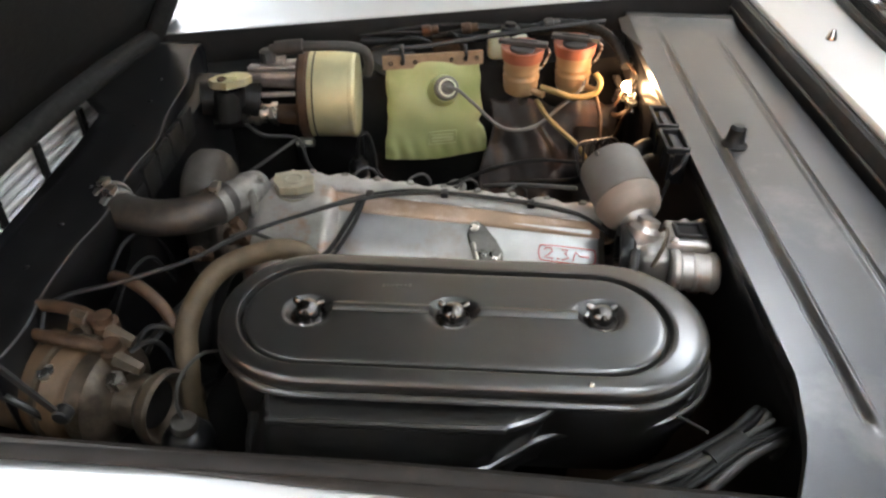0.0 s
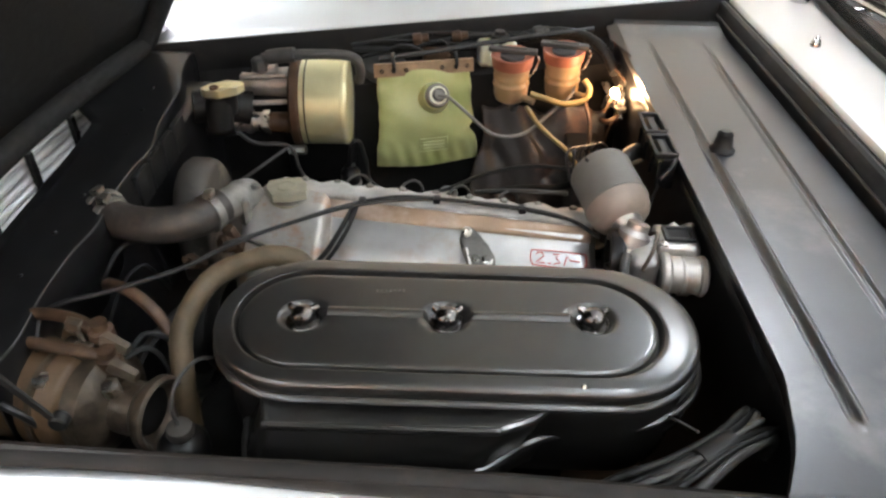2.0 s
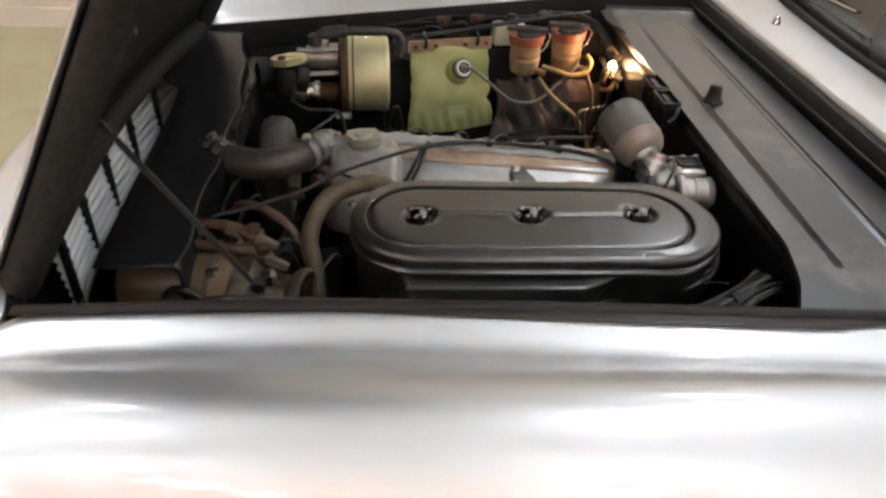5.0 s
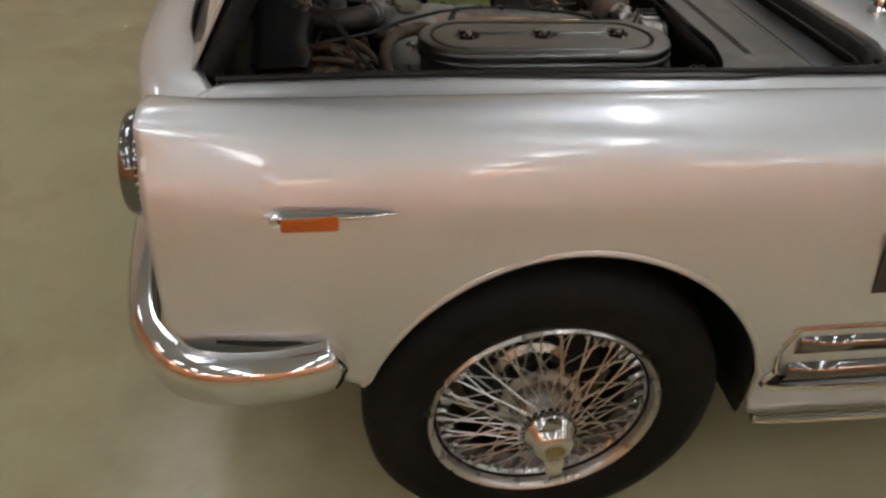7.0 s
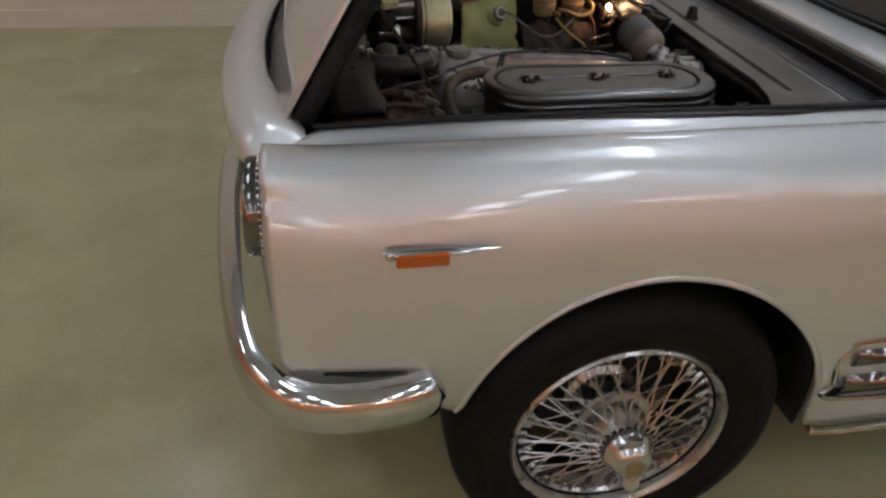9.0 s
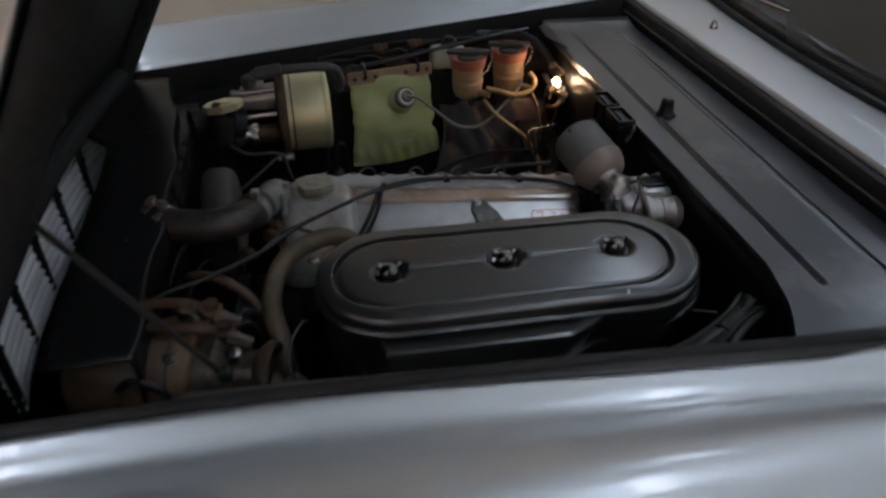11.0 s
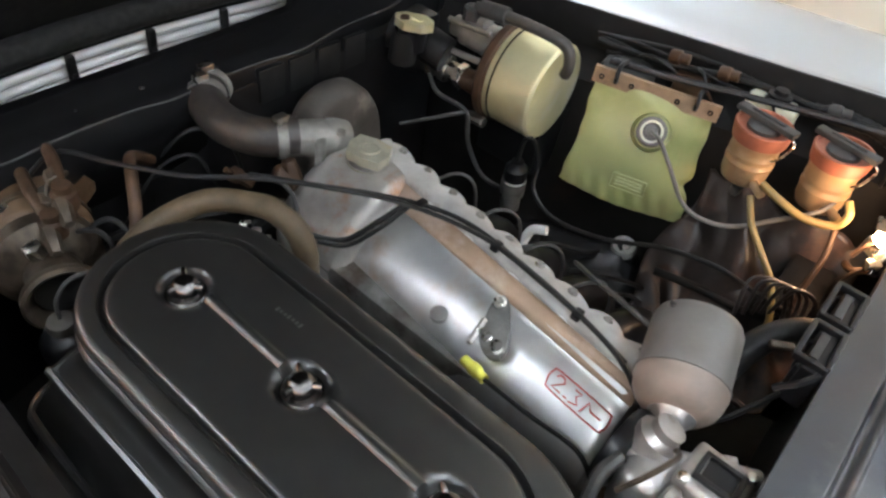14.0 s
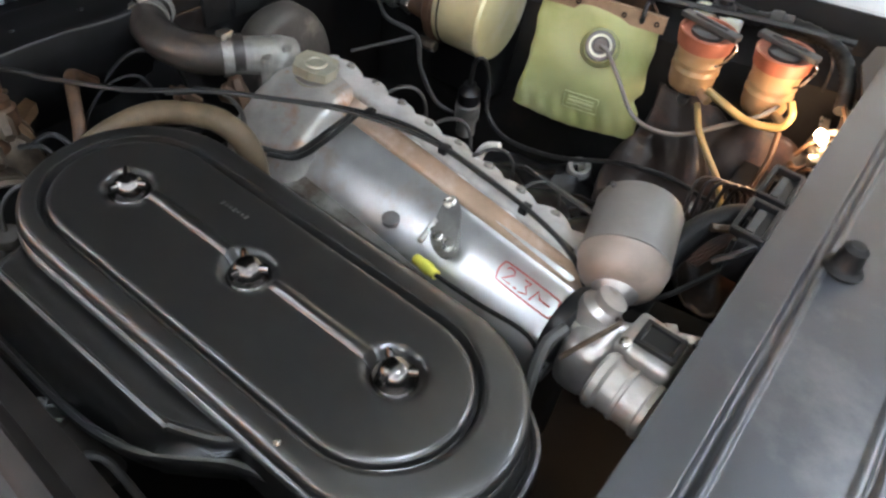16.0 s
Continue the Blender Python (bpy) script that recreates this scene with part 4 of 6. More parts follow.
lathe(bm, (-0.25, 0.706, 0.745), (-0.5, -0.6, 0.3), [(0.012, 0), (0.012, 0.014), (0.008, 0.018), (0, 0.018)], 12)
part("sender_fitting", bm, OXIDE, engine, "brown oxidised fitting")

# red engine badge: plain outline and one readable digit
bm = B()


def on_cover(x, o):
    x, o = x + 0.012, -0.056 + (o + 0.0655) * 0.78
    t = (x + 0.125) / 0.345
    yr = 0.79 - 0.052 * t
    k = (o + 0.085) / 0.045
    return V(x, yr + o + 0.012 * t - 0.002, 0.7185 + 0.035 * k)


fr = [on_cover(x, o) for x, o in ((0.136, -0.073), (0.134, -0.066), (0.136, -0.058), (0.142, -0.055), (0.20, -0.055), (0.206, -0.058), (0.207, -0.066), (0.205, -0.073), (0.198, -0.076), (0.142, -0.076), (0.136, -0.073))]
tube(bm, fr, 0.0008, seg=5, n=3)
badge = part("badge_outline", bm, RED_INK, cover, "red outlined badge on the cover")
bm = B()
for seg_ in (((0.142, -0.061), (0.144, -0.058), (0.150, -0.058), (0.152, -0.062), (0.142, -0.072), (0.153, -0.072)), ((0.157, -0.072), (0.161, -0.072)), ((0.164, -0.059), (0.172, -0.059), (0.168, -0.064), (0.173, -0.07), (0.164, -0.073)), ((0.178, -0.073), (0.182, -0.06), (0.187, -0.066), (0.199, -0.066))):
    tube(bm, [on_cover(*q) for q in seg_], 0.0009, seg=5, straight=True)
part("badge_mark", bm, RED_INK, badge)

# oil filler cap
cap = thing("oil_filler_cap", (-0.186, 0.772, 0.775), "eight-sided yellowish metal oil filler cap on the valve cover", "filler cap")
bm = B()
lathe(bm, (-0.186, 0.778, 0.768), (0.05, -0.05, 1), [(0.026, 0), (0.026, 0.008)], 20)
pts = [V(-0.186 + 0.032 * math.cos(a) * (1.0 if k % 2 else 0.86), 0.778 + 0.027 * math.sin(a) * (1.0 if k % 2 else 0.86), 0.779) for k, a in enumerate(np.arange(8) * math.pi / 4 + 0.3)]
prism(bm, pts, (0, 0, 0.012))
part("cap_plate", bm, ZINC_CAP, cap, smooth=False)
part("cap_centre", lathe(B(), (-0.186, 0.778, 0.791), (0, 0, 1), [(0.014, 0), (0.013, 0.002), (0.010, 0.002), (0.009, 0.0008), (0, 0.0008)], 20), ZINC_CAP, cap)

# coil bracket with yellow boot on the near face of the cover
brk = thing("ignition_bracket", (0.07, 0.70, 0.72), "small grey sensor bracket with a yellow boot on the valve cover", "bracket")
bm = B()
prism(bm, [V(0.052, 0.728, 0.74), V(0.056, 0.738, 0.752), V(0.064, 0.738, 0.757), V(0.076, 0.728, 0.754), V(0.09, 0.712, 0.744), V(0.1, 0.698, 0.735), V(0.1, 0.688, 0.729), V(0.092, 0.682, 0.726), V(0.08, 0.684, 0.726), V(0.068, 0.692, 0.728), V(0.06, 0.706, 0.731)], (0.0, -0.006, 0.01))
bmesh.ops.bevel(bm, geom=bm.edges[:], offset=0.002, segments=2, affect="EDGES")
part("plate", bm, ALLOY_DULL, brk)
for q, r in (((0.09, 0.692, 0.738), 0.0085), ((0.062, 0.726, 0.758), 0.007), ((0.074, 0.695, 0.737), 0.006)):
    part("screw", lathe(B(), q, (0, -0.4, 1), [(r, 0), (r, 0.005), (r * 0.6, 0.007), (r * 0.5, 0.004), (0, 0.004)], 14), DULL_CHROME, brk)
part("lever", cyl(B(), (0.06, 0.705, 0.748), (0.066, 0.672, 0.742), 0.0035, seg=8), DULL_CHROME, brk)
part("boot", tube(B(), [(0.07, 0.664, 0.726), (0.086, 0.66, 0.729), (0.102, 0.656, 0.731)], [0.006, 0.007, 0.0055], seg=10), YELLOW, brk, "bright yellow rubber boot")
part("cable", tube(B(), [(0.1, 0.656, 0.731), (0.155, 0.652, 0.735), (0.212, 0.651, 0.738), (0.242, 0.639, 0.725)], 0.0026, seg=6), WIRE, brk)
part("stud", lathe(B(), (0.01, 0.699, 0.70), (0, -0.2, 1), [(0.007, 0), (0.007, 0.018), (0.01, 0.018), (0.01, 0.024), (0.005, 0.025), (0, 0.025)], 12), CAST, engine)

# ---- air cleaner ----
CX, CY, HS, NP = 0.049, 0.478, 0.1465, 26


def stadium(r, z, shift=0.0):
    out = []
    CX, CY, HS = 0.049 - shift * 1.3, 0.478 - shift * 0.5, 0.1465 - shift * 1.2
    for k in range(NP + 1):
        a = -math.pi / 2 + math.pi * k / NP
        out.append(V(CX + HS + r * math.cos(a), CY + r * math.sin(a), z))
    for k in range(1, 44):
        out.append(V(CX + HS - 2 * HS * k / 44, CY + r, z))
    for k in range(NP + 1):
        a = math.pi / 2 + math.pi * k / NP
        out.append(V(CX - HS + r * math.cos(a), CY + r * math.sin(a), z))
    for k in range(1, 44):
        out.append(V(CX - HS + 2 * HS * k / 44, CY - r, z))
    return out


NUTS = [(-0.103, 0.474), (0.04, 0.478), (0.186, 0.483)]


def lid_z(p, z):
    d = min(math.hypot(p.x - x, p.y - y) for x, y in NUTS)
    dip = 0.009 * (1 - min(1, max(0, (d - 0.017) / 0.006)))
    dy = abs(p.y - (CY + 0.003))
    ridge = 0.004 * math.sqrt(max(0, 1 - (dy / 0.0048) ** 2)) if NUTS[0][0] + 0.02 < p.x < NUTS[2][0] - 0.02 and d > 0.0235 else 0
    return V(p.x, p.y, z - dip + ridge)


cleaner = thing("air_cleaner", (CX, CY, 0.70), "long oval satin black air cleaner with three chrome wing nuts", "air cleaner")
bm = B()
prof = [(0.09, 0.802, 0), (0.0945, 0.8025, 0), (0.0965, 0.8055, 0), (0.095, 0.809, 0), (0.0918, 0.8105, 0), (0.0918, 0.8125, 0), (0.0938, 0.814, 0), (0.0942, 0.8175, 0), (0.0937, 0.8215, 0), (0.092, 0.8252, 0), (0.0892, 0.8268, 0.001), (0.0845, 0.8276, 0.002), (0.0795, 0.8282, 0.004), (0.0758, 0.8287, 0.005), (0.0737, 0.8288, 0.006), (0.0728, 0.8282, 0.006), (0.0724, 0.821, 0.006), (0.0704, 0.8195, 0.006), (0.068, 0.8205, 0.006), (0.0672, 0.826, 0.006), (0.0655, 0.8276, 0.006), (0.0625, 0.8283, 0.006)]
rows = [stadium(r, z, s) for r, z, s in prof]
rows += [[lid_z(p, 0.8285 + 0.0012 * (1 - r / 0.058)) for p in stadium(r, 0, 0.006)] for r in np.concatenate([np.linspace(0.059, 0.012, 18), np.linspace(0.01, 0.0004, 8)])]
grid(bm, rows, True)
lid = part("lid", bm, LID, cleaner, "satin black pressed lid with an oval groove", auto=50)
bm = B()
rows = [stadium(r, z) for r, z in ((0.08, 0.70), (0.084, 0.705), (0.0875, 0.73), (0.089, 0.76), (0.089, 0.795), (0.094, 0.797), (0.094, 0.801), (0.085, 0.802))]
grid(bm, rows, True)
bm.faces.new([v for v in bm.verts][:len(rows[0])])
part("bowl", bm, LID, cleaner)
out = spline([V(-0.15, 0.4, 0.757), V(-0.141, 0.36, 0.757), V(-0.128, 0.34, 0.757), V(-0.105, 0.335, 0.757), V(-0.04, 0.334, 0.757), V(0.02, 0.335, 0.757), V(0.062, 0.345, 0.757), V(0.09, 0.362, 0.757), V(0.121, 0.384, 0.757), V(0.155, 0.394, 0.76), V(0.197, 0.396, 0.765), V(0.24, 0.402, 0.77), V(0.28, 0.43, 0.775), V(0.298, 0.478, 0.777), V(0.286, 0.535, 0.777), V(0.235, 0.575, 0.777)], 6)
bm = B()
tube(bm, out, 0.0035, seg=8, straight=True)
grid(bm, [[p, p + (V(CX, CY, 0.76) - p) * 0.35, V(p.x, p.y, 0.765) + (V(CX, CY, 0.76) - p) * 0.45] for p in out])
grid(bm, [[p, p + V(0, 0.006, -0.035), p + V(0, 0.03, -0.06)] for p in out])
solid(part("lower_tray", bm, LID, cleaner, "black lower tray with a rolled rim"), 0.002, 0)
bm = B()
top = [V(-0.128, 0.40, 0.8), V(-0.118, 0.364, 0.8), V(-0.111, 0.36, 0.8), V(-0.01, 0.36, 0.8), V(0.08, 0.3605, 0.8), V(0.092, 0.363, 0.8), V(0.122, 0.377, 0.8), V(0.14, 0.395, 0.8)]
low = [V(-0.148, 0.40, 0.757), V(-0.14, 0.358, 0.757), V(-0.125, 0.34, 0.757), V(-0.01, 0.336, 0.757), V(0.055, 0.345, 0.757), V(0.075, 0.352, 0.757), V(0.11, 0.378, 0.757), V(0.13, 0.4, 0.757)]
grid(bm, [[p + V(0, 0.03, 0.002) for p in top], [p + V(0, 0.003, 0.002) for p in top], [p + V(0, 0, -0.002) for p in top], low])
tube(bm, top, 0.0026, seg=8, n=5)
solid(part("intake_duct", bm, LID, cleaner), 0.003, 0)


def wing_nut(x, y):
    th = part("wing_nut", lathe(B(), (x, y, 0.8205), (0, 0, 1), [(0.0175, 0), (0.0178, 0.002), (0.0162, 0.0035), (0.013, 0.003), (0.012, 0.006), (0.0125, 0.010), (0.011, 0.014), (0.0075, 0.017), (0.003, 0.0182), (0, 0.0184)], 28), NUT, cleaner, "chrome wing nut with a cupped washer")
    for s in range(3):
        a0 = 0.5 + s * 2.094
        bm = B()
        rows = []
        for k in range(6):
            t = k / 5
            r_ = 0.006 + 0.0105 * t
            c = V(x + r_ * math.cos(a0), y + r_ * math.sin(a0), 0.830 + 0.003 * math.sin(t * 1.6))
            rows.append([c + V(-math.sin(a0), math.cos(a0), 0) * 0.0042 * math.cos(a) * (1 - 0.25 * t) + V(0, 0, (0.0055 - 0.001 * t) * math.sin(a)) for a in np.linspace(0, 2 * math.pi, 11)[:-1]])
        vs = grid(bm, rows, True)
        bm.faces.new(vs[0])
        bm.faces.new(vs[-1])
        part("ear", bm, NUT, th)


for x, y in NUTS:
    wing_nut(x, y)
part("rivet", lathe(B(), (0.165, 0.392, 0.8275), (0, 0, 1), [(0.003, 0), (0.002, 0.0015), (0, 0.002)], 8), DULL_CHROME, cleaner)
bm = B()
for k in range(7):
    box(bm, (-0.033 + k * 0.0045, 0.515 + 0.0003 * k, 0.8294), (0.0022, 0.003 if k % 3 else 0.0045, 0.0005))
part("stamped_mark", bm, CAPGREY, lid)

# brown breather hose over the end of the air cleaner
bh = thing("breather_hose", (-0.225, 0.45, 0.68), "thick brown rubber breather hose arching from the valve cover", "hose")
part("hose", tube(B(), [(-0.128, 0.632, 0.69), (-0.13, 0.631, 0.745), (-0.139, 0.628, 0.774), (-0.158, 0.623, 0.788), (-0.187, 0.615, 0.79), (-0.232, 0.58, 0.785), (-0.25, 0.52, 0.765), (-0.238, 0.468, 0.735), (-0.23, 0.44, 0.67)], [0.0135, 0.0135, 0.013, 0.0127, 0.0125, 0.012], seg=18, n=10), BROWN_HOSE, bh)
bm = B()
for k in range(5):
    x = -0.2 + k * 0.017
    tube(bm, [(x, 0.61, 0.76), (x + 0.006, 0.598, 0.768), (x + 0.014, 0.597, 0.758)], 0.004, seg=6)
part("clip_row", bm, DULL_CHROME, bh)

# radiator hose with clamps
rh = thing("radiator_hose", (-0.40, 0.70, 0.78), "dark grey rubber radiator hose bend with steel clamps", "hose")
part("hose", tube(B(), [(-0.425, 0.735, 0.78), (-0.405, 0.708, 0.785), (-0.375, 0.688, 0.786), (-0.33, 0.683, 0.785), (-0.288, 0.7, 0.785), (-0.265, 0.735, 0.784)], 0.0235, seg=26, n=10), HOSE, rh)


def clamp(parent, c, axis, r):
    bm = B()
    lathe(bm, c, axis, [(r, -0.006), (r + 0.002, -0.006), (r + 0.002, 0.006), (r, 0.006)], 26)
    part("clamp_band", bm, ALLOY_DULL, parent)
    a = Vector(axis).normalized()
    s = a.cross(V(0, 0, 1)).normalized()
    part("clamp_screw", box(B(), Vector(c) + V(0, 0, r + 0.005) + s * 0.004, (0.012, 0.018, 0.009), bevel=0.002), DULL_CHROME, parent)


part("spigot", tube(B(), [(-0.425, 0.735, 0.78), (-0.44, 0.752, 0.775), (-0.452, 0.765, 0.765)], [0.021, 0.021, 0.022], seg=20), BAY, rh, "black radiator spigot")
clamp(rh, (-0.412, 0.718, 0.785), (0.6, -0.75, 0), 0.0242)
clamp(rh, (-0.395, 0.698, 0.786), (0.8, -0.6, 0), 0.0242)
clamp(rh, (-0.275, 0.718, 0.784), (0.5, 0.85, 0), 0.0242)
wo = thing("water_outlet", (-0.3, 0.83, 0.7), "weathered grey cast water outlet elbow", "water outlet")
part("casting", tube(B(), [(-0.272, 0.722, 0.783), (-0.262, 0.742, 0.78), (-0.252, 0.768, 0.774), (-0.245, 0.79, 0.765)], [0.0225, 0.023, 0.026], seg=22, n=8), ALLOY_DULL, wo)
bm = B()
arch = [(0.80, 0.60), (0.80, 0.69), (0.803, 0.722), (0.815, 0.748), (0.838, 0.765), (0.868, 0.771), (0.898, 0.765), (0.922, 0.746), (0.938, 0.718), (0.948, 0.68), (0.955, 0.60)]
arch = [(p.y, p.z) for p in spline([(0, y, z) for y, z in arch], 4)]
rows = []
for dx, sh in ((-0.026, 0.88), (-0.022, 0.96), (-0.012, 1.0), (0.012, 1.0), (0.022, 0.97), (0.026, 0.93)):
    rows.append([Vector((-0.345 + dx, 0.875 + (y - 0.875) * sh, 0.6 + (z - 0.6) * sh)) for y, z in arch])
vs = grid(bm, rows)
bm.faces.new(vs[0])
bm.faces.new(vs[-1])
part("pump_housing", bm, DUSTY, wo, "tall rounded dusty grey-brown cast housing", auto=60)
bm = B()
box(bm, (-0.247, 0.765, 0.765), (0.012, 0.06, 0.05), turn=Matrix.Rotation(0.5, 3, "Z"), bevel=0.006)
for q in ((-0.262, 0.742, 0.79), (-0.244, 0.79, 0.785), (-0.228, 0.772, 0.79)):
    lathe(bm, q, (0, 0, 1), [(0.006, 0), (0.006, 0.006), (0, 0.007)], 6)
part("flange", bm, ALLOY_DULL, wo)
part("sensor", lathe(B(), (-0.285, 0.665, 0.742), (-0.2, -0.6, 0.6), [(0.008, -0.015), (0.008, 0.006), (0.0105, 0.006), (0.0105, 0.014), (0.004, 0.016), (0.004, 0.026), (0, 0.026)], 8), OXIDE, wo, "rusty brown sender")

# radiator, fan and dark front of the engine
rad = thing("radiator", (-0.41, 0.8, 0.32), "black painted radiator behind the front shelf", "radiator")
bm = B()
box(bm, (-0.42, 0.82, 0.55), (0.05, 0.66, 0.46), bevel=0.006)
part("core", bm, BAY, rad)
bm = B()
lathe(bm, (-0.345, 1.005, 0.765), (0.1, 0, 1), [(0.021, 0), (0.021, 0.04), (0.018, 0.05)], 20)
tube(bm, [(-0.40, 1.04, 0.78), (-0.35, 1.06, 0.775), (-0.31, 1.07, 0.765)], 0.028, seg=14)
part("filler_neck", bm, GRILLE_DARK, rad, "black filler neck and hose")
rc = part("filler_cap", lathe(B(), (-0.335, 1.013, 0.815), (0.1, -0.1, 1), [(0.0, -0.03), (0.02, -0.03), (0.022, 0.0), (0.022, 0.004)], 16), CAPBLACK, rad)
bm = B()
pts = [V(-0.335 + rr * math.cos(a), 1.013 + 0.85 * rr * math.sin(a), 0.819 + 0.004 * math.cos(a)) for rr, a in ((0.035, 0.1), (0.03, 0.55), (0.026, 1.5), (0.031, 2.6), (0.035, 3.2), (0.03, 3.7), (0.026, 4.7), (0.031, 5.75))]
prism(bm, pts, (0.001, -0.001, 0.013))
box(bm, (-0.33, 1.012, 0.833), (0.02, 0.01, 0.004), bevel=0.001)
part("cap_plate", bm, GOLD, rc, "yellow zinc pressed radiator cap", smooth=False)
part("cap_rivet", lathe(B(), (-0.345, 1.004, 0.832), (0.1, -0.1, 1), [(0.0, 0.0008), (0.005, 0.001), (0.006, 0.002), (0.0075, 0.001), (0.0075, -0.002)], 14), OXIDE, rc)
fan = thing("fan_belt_drive", (-0.31, 0.72, 0.4), "dark pulley and fan belt at the front of the engine", "pulley")
part("pulley", lathe(B(), (-0.30, 0.72, 0.58), (-1, 0, 0), [(0.03, -0.02), (0.07, -0.02), (0.07, -0.012), (0.06, 0), (0.07, 0.012), (0.07, 0.02), (0.03, 0.025), (0, 0.025)], 32), GRILLE_DARK, fan)
bm = B()
tube(bm, [(-0.30, 0.79, 0.58), (-0.30, 0.74, 0.65), (-0.30, 0.62, 0.70), (-0.30, 0.5, 0.73), (-0.30, 0.46, 0.70), (-0.30, 0.6, 0.56), (-0.30, 0.7, 0.51), (-0.30, 0.78, 0.53), (-0.30, 0.79, 0.58)], 0.006, seg=6)
part("belt", bm, RUBBER, fan)

# ---- dynamo and its fittings ----
dyn = thing("power_steering_pump", (-0.33, 0.44, 0.6), "grimy grey and tan pump with brown banjo fittings", "pump")
bm = B()
lathe(bm, (-0.335, 0.448, 0.725), (1, -0.25, 0.05), [(0, -0.15), (0.045, -0.15), (0.055, -0.14), (0.056, 0.0), (0.053, 0.004), (0.05, 0.006), (0.05, 0.02), (0, 0.02)], 32)
pbody = part("pump_body", bm, TAN, dyn, "tan dusty pump body")
bm = B()
lathe(bm, (-0.325, 0.445, 0.728), (1, -0.25, 0.05), [(0.05, 0), (0.054, 0.002), (0.054, 0.02), (0.04, 0.032), (0.028, 0.036), (0.028, 0.06), (0.034, 0.066), (0.039, 0.072), (0.0395, 0.08), (0.036, 0.083), (0.032, 0.08), (0.026, 0.06), (0, 0.055)], 32)
part("end_housing", bm, GRIME, dyn, "grimy cast end housing with an open outlet")
# Dark disc in the throat stands for the shade inside the outlet.
part("outlet_dark", lathe(B(), (-0.262, 0.43, 0.7312), (1, -0.25, 0.05), [(0, 0.0), (0.025, 0.0), (0.025, 0.003), (0, 0.003)], 24), GRILLE_DARK, dyn)
for c, pth in (((-0.314, 0.475, 0.79), [(-0.318, 0.474, 0.80), (-0.35, 0.487, 0.803), (-0.40, 0.5, 0.795), (-0.48, 0.505, 0.77)]), ((-0.30, 0.452, 0.775), [(-0.305, 0.452, 0.786), (-0.34, 0.455, 0.79), (-0.40, 0.468, 0.785), (-0.49, 0.485, 0.76)])):
    bm = B()
    lathe(bm, V(*c) - V(0, 0, 0.03), (0, 0, 1), [(0.008, 0), (0.008, 0.02), (0.013, 0.022), (0.013, 0.04), (0.009, 0.042), (0.009, 0.05), (0, 0.051)], 12)
    fit_ = part("banjo_fitting", bm, OXIDE, dyn, "orange-brown oxidised banjo fitting")
    part("pipe", tube(B(), pth, 0.0068, seg=10), OXIDE, fit_)
    part("pipe_collar", cyl(B(), V(*pth[0]) + V(-0.012, 0.003, 0.0), V(*pth[0]) + V(-0.03, 0.008, 0.001), 0.0095, seg=8), GRIME, fit_)
    part("union_nut", cyl(B(), V(*c) + V(0.004, -0.006, 0.004), V(*c) + V(0.032, -0.014, -0.004), 0.0095, 0.007, seg=6), GRIME, fit_)
for q in ((-0.36, 0.428, 0.772), (-0.345, 0.47, 0.782), (-0.29, 0.425, 0.77)):
    bm = lathe(B(), q, (0, -0.2, 1), [(0.009, -0.01), (0.009, 0.004), (0.006, 0.005), (0, 0.006)], 6)
    part("bolt_head", bm, DULL_CHROME, dyn)
bm = B()
prism(bm, [V(-0.49, 0.47, 0.69), V(-0.49, 0.53, 0.72), V(-0.37, 0.53, 0.74), V(-0.35, 0.49, 0.73)], (0, 0, 0.012))
part("bracket", bm, TAN, dyn)
part("feed_pipe", tube(B(), [(-0.37, 0.60, 0.75), (-0.345, 0.565, 0.785), (-0.31, 0.545, 0.79), (-0.275, 0.525, 0.77), (-0.255, 0.505, 0.73), (-0.25, 0.50, 0.66)], 0.0068, seg=12), OXIDE, dyn, "dirty tan feed pipe")
osw = thing("oil_pressure_sender", (-0.237, 0.426, 0.70), "grimy round pressure sender with a thin wire", "sender")
part("sender_body", lathe(B(), (-0.228, 0.412, 0.66), (0.05, -0.05, 1), [(0.012, 0), (0.022, 0.01), (0.026, 0.03), (0.026, 0.045), (0.02, 0.056), (0.01, 0.06), (0.009, 0.07)], 20), CAPBLACK, osw)
part("neck_ring", lathe(B(), (-0.2245, 0.4085, 0.728), (0.05, -0.05, 1), [(0.007, -0.006), (0.0135, -0.004), (0.0145, 0.0), (0.0125, 0.006), (0.006, 0.009), (0, 0.0095)], 18), DUSTY, osw, "dusty ring at the neck")
part("wire", tube(B(), [(-0.224, 0.408, 0.735), (-0.228, 0.412, 0.757), (-0.224, 0.428, 0.777), (-0.212, 0.452, 0.782), (-0.205, 0.475, 0.765)], 0.002, seg=8), WIRE_GREY, osw)

clu = thing("pump_lines", (-0.28, 0.52, 0.74), "thin grimy pipes and wires between pump and radiator", "pipes")
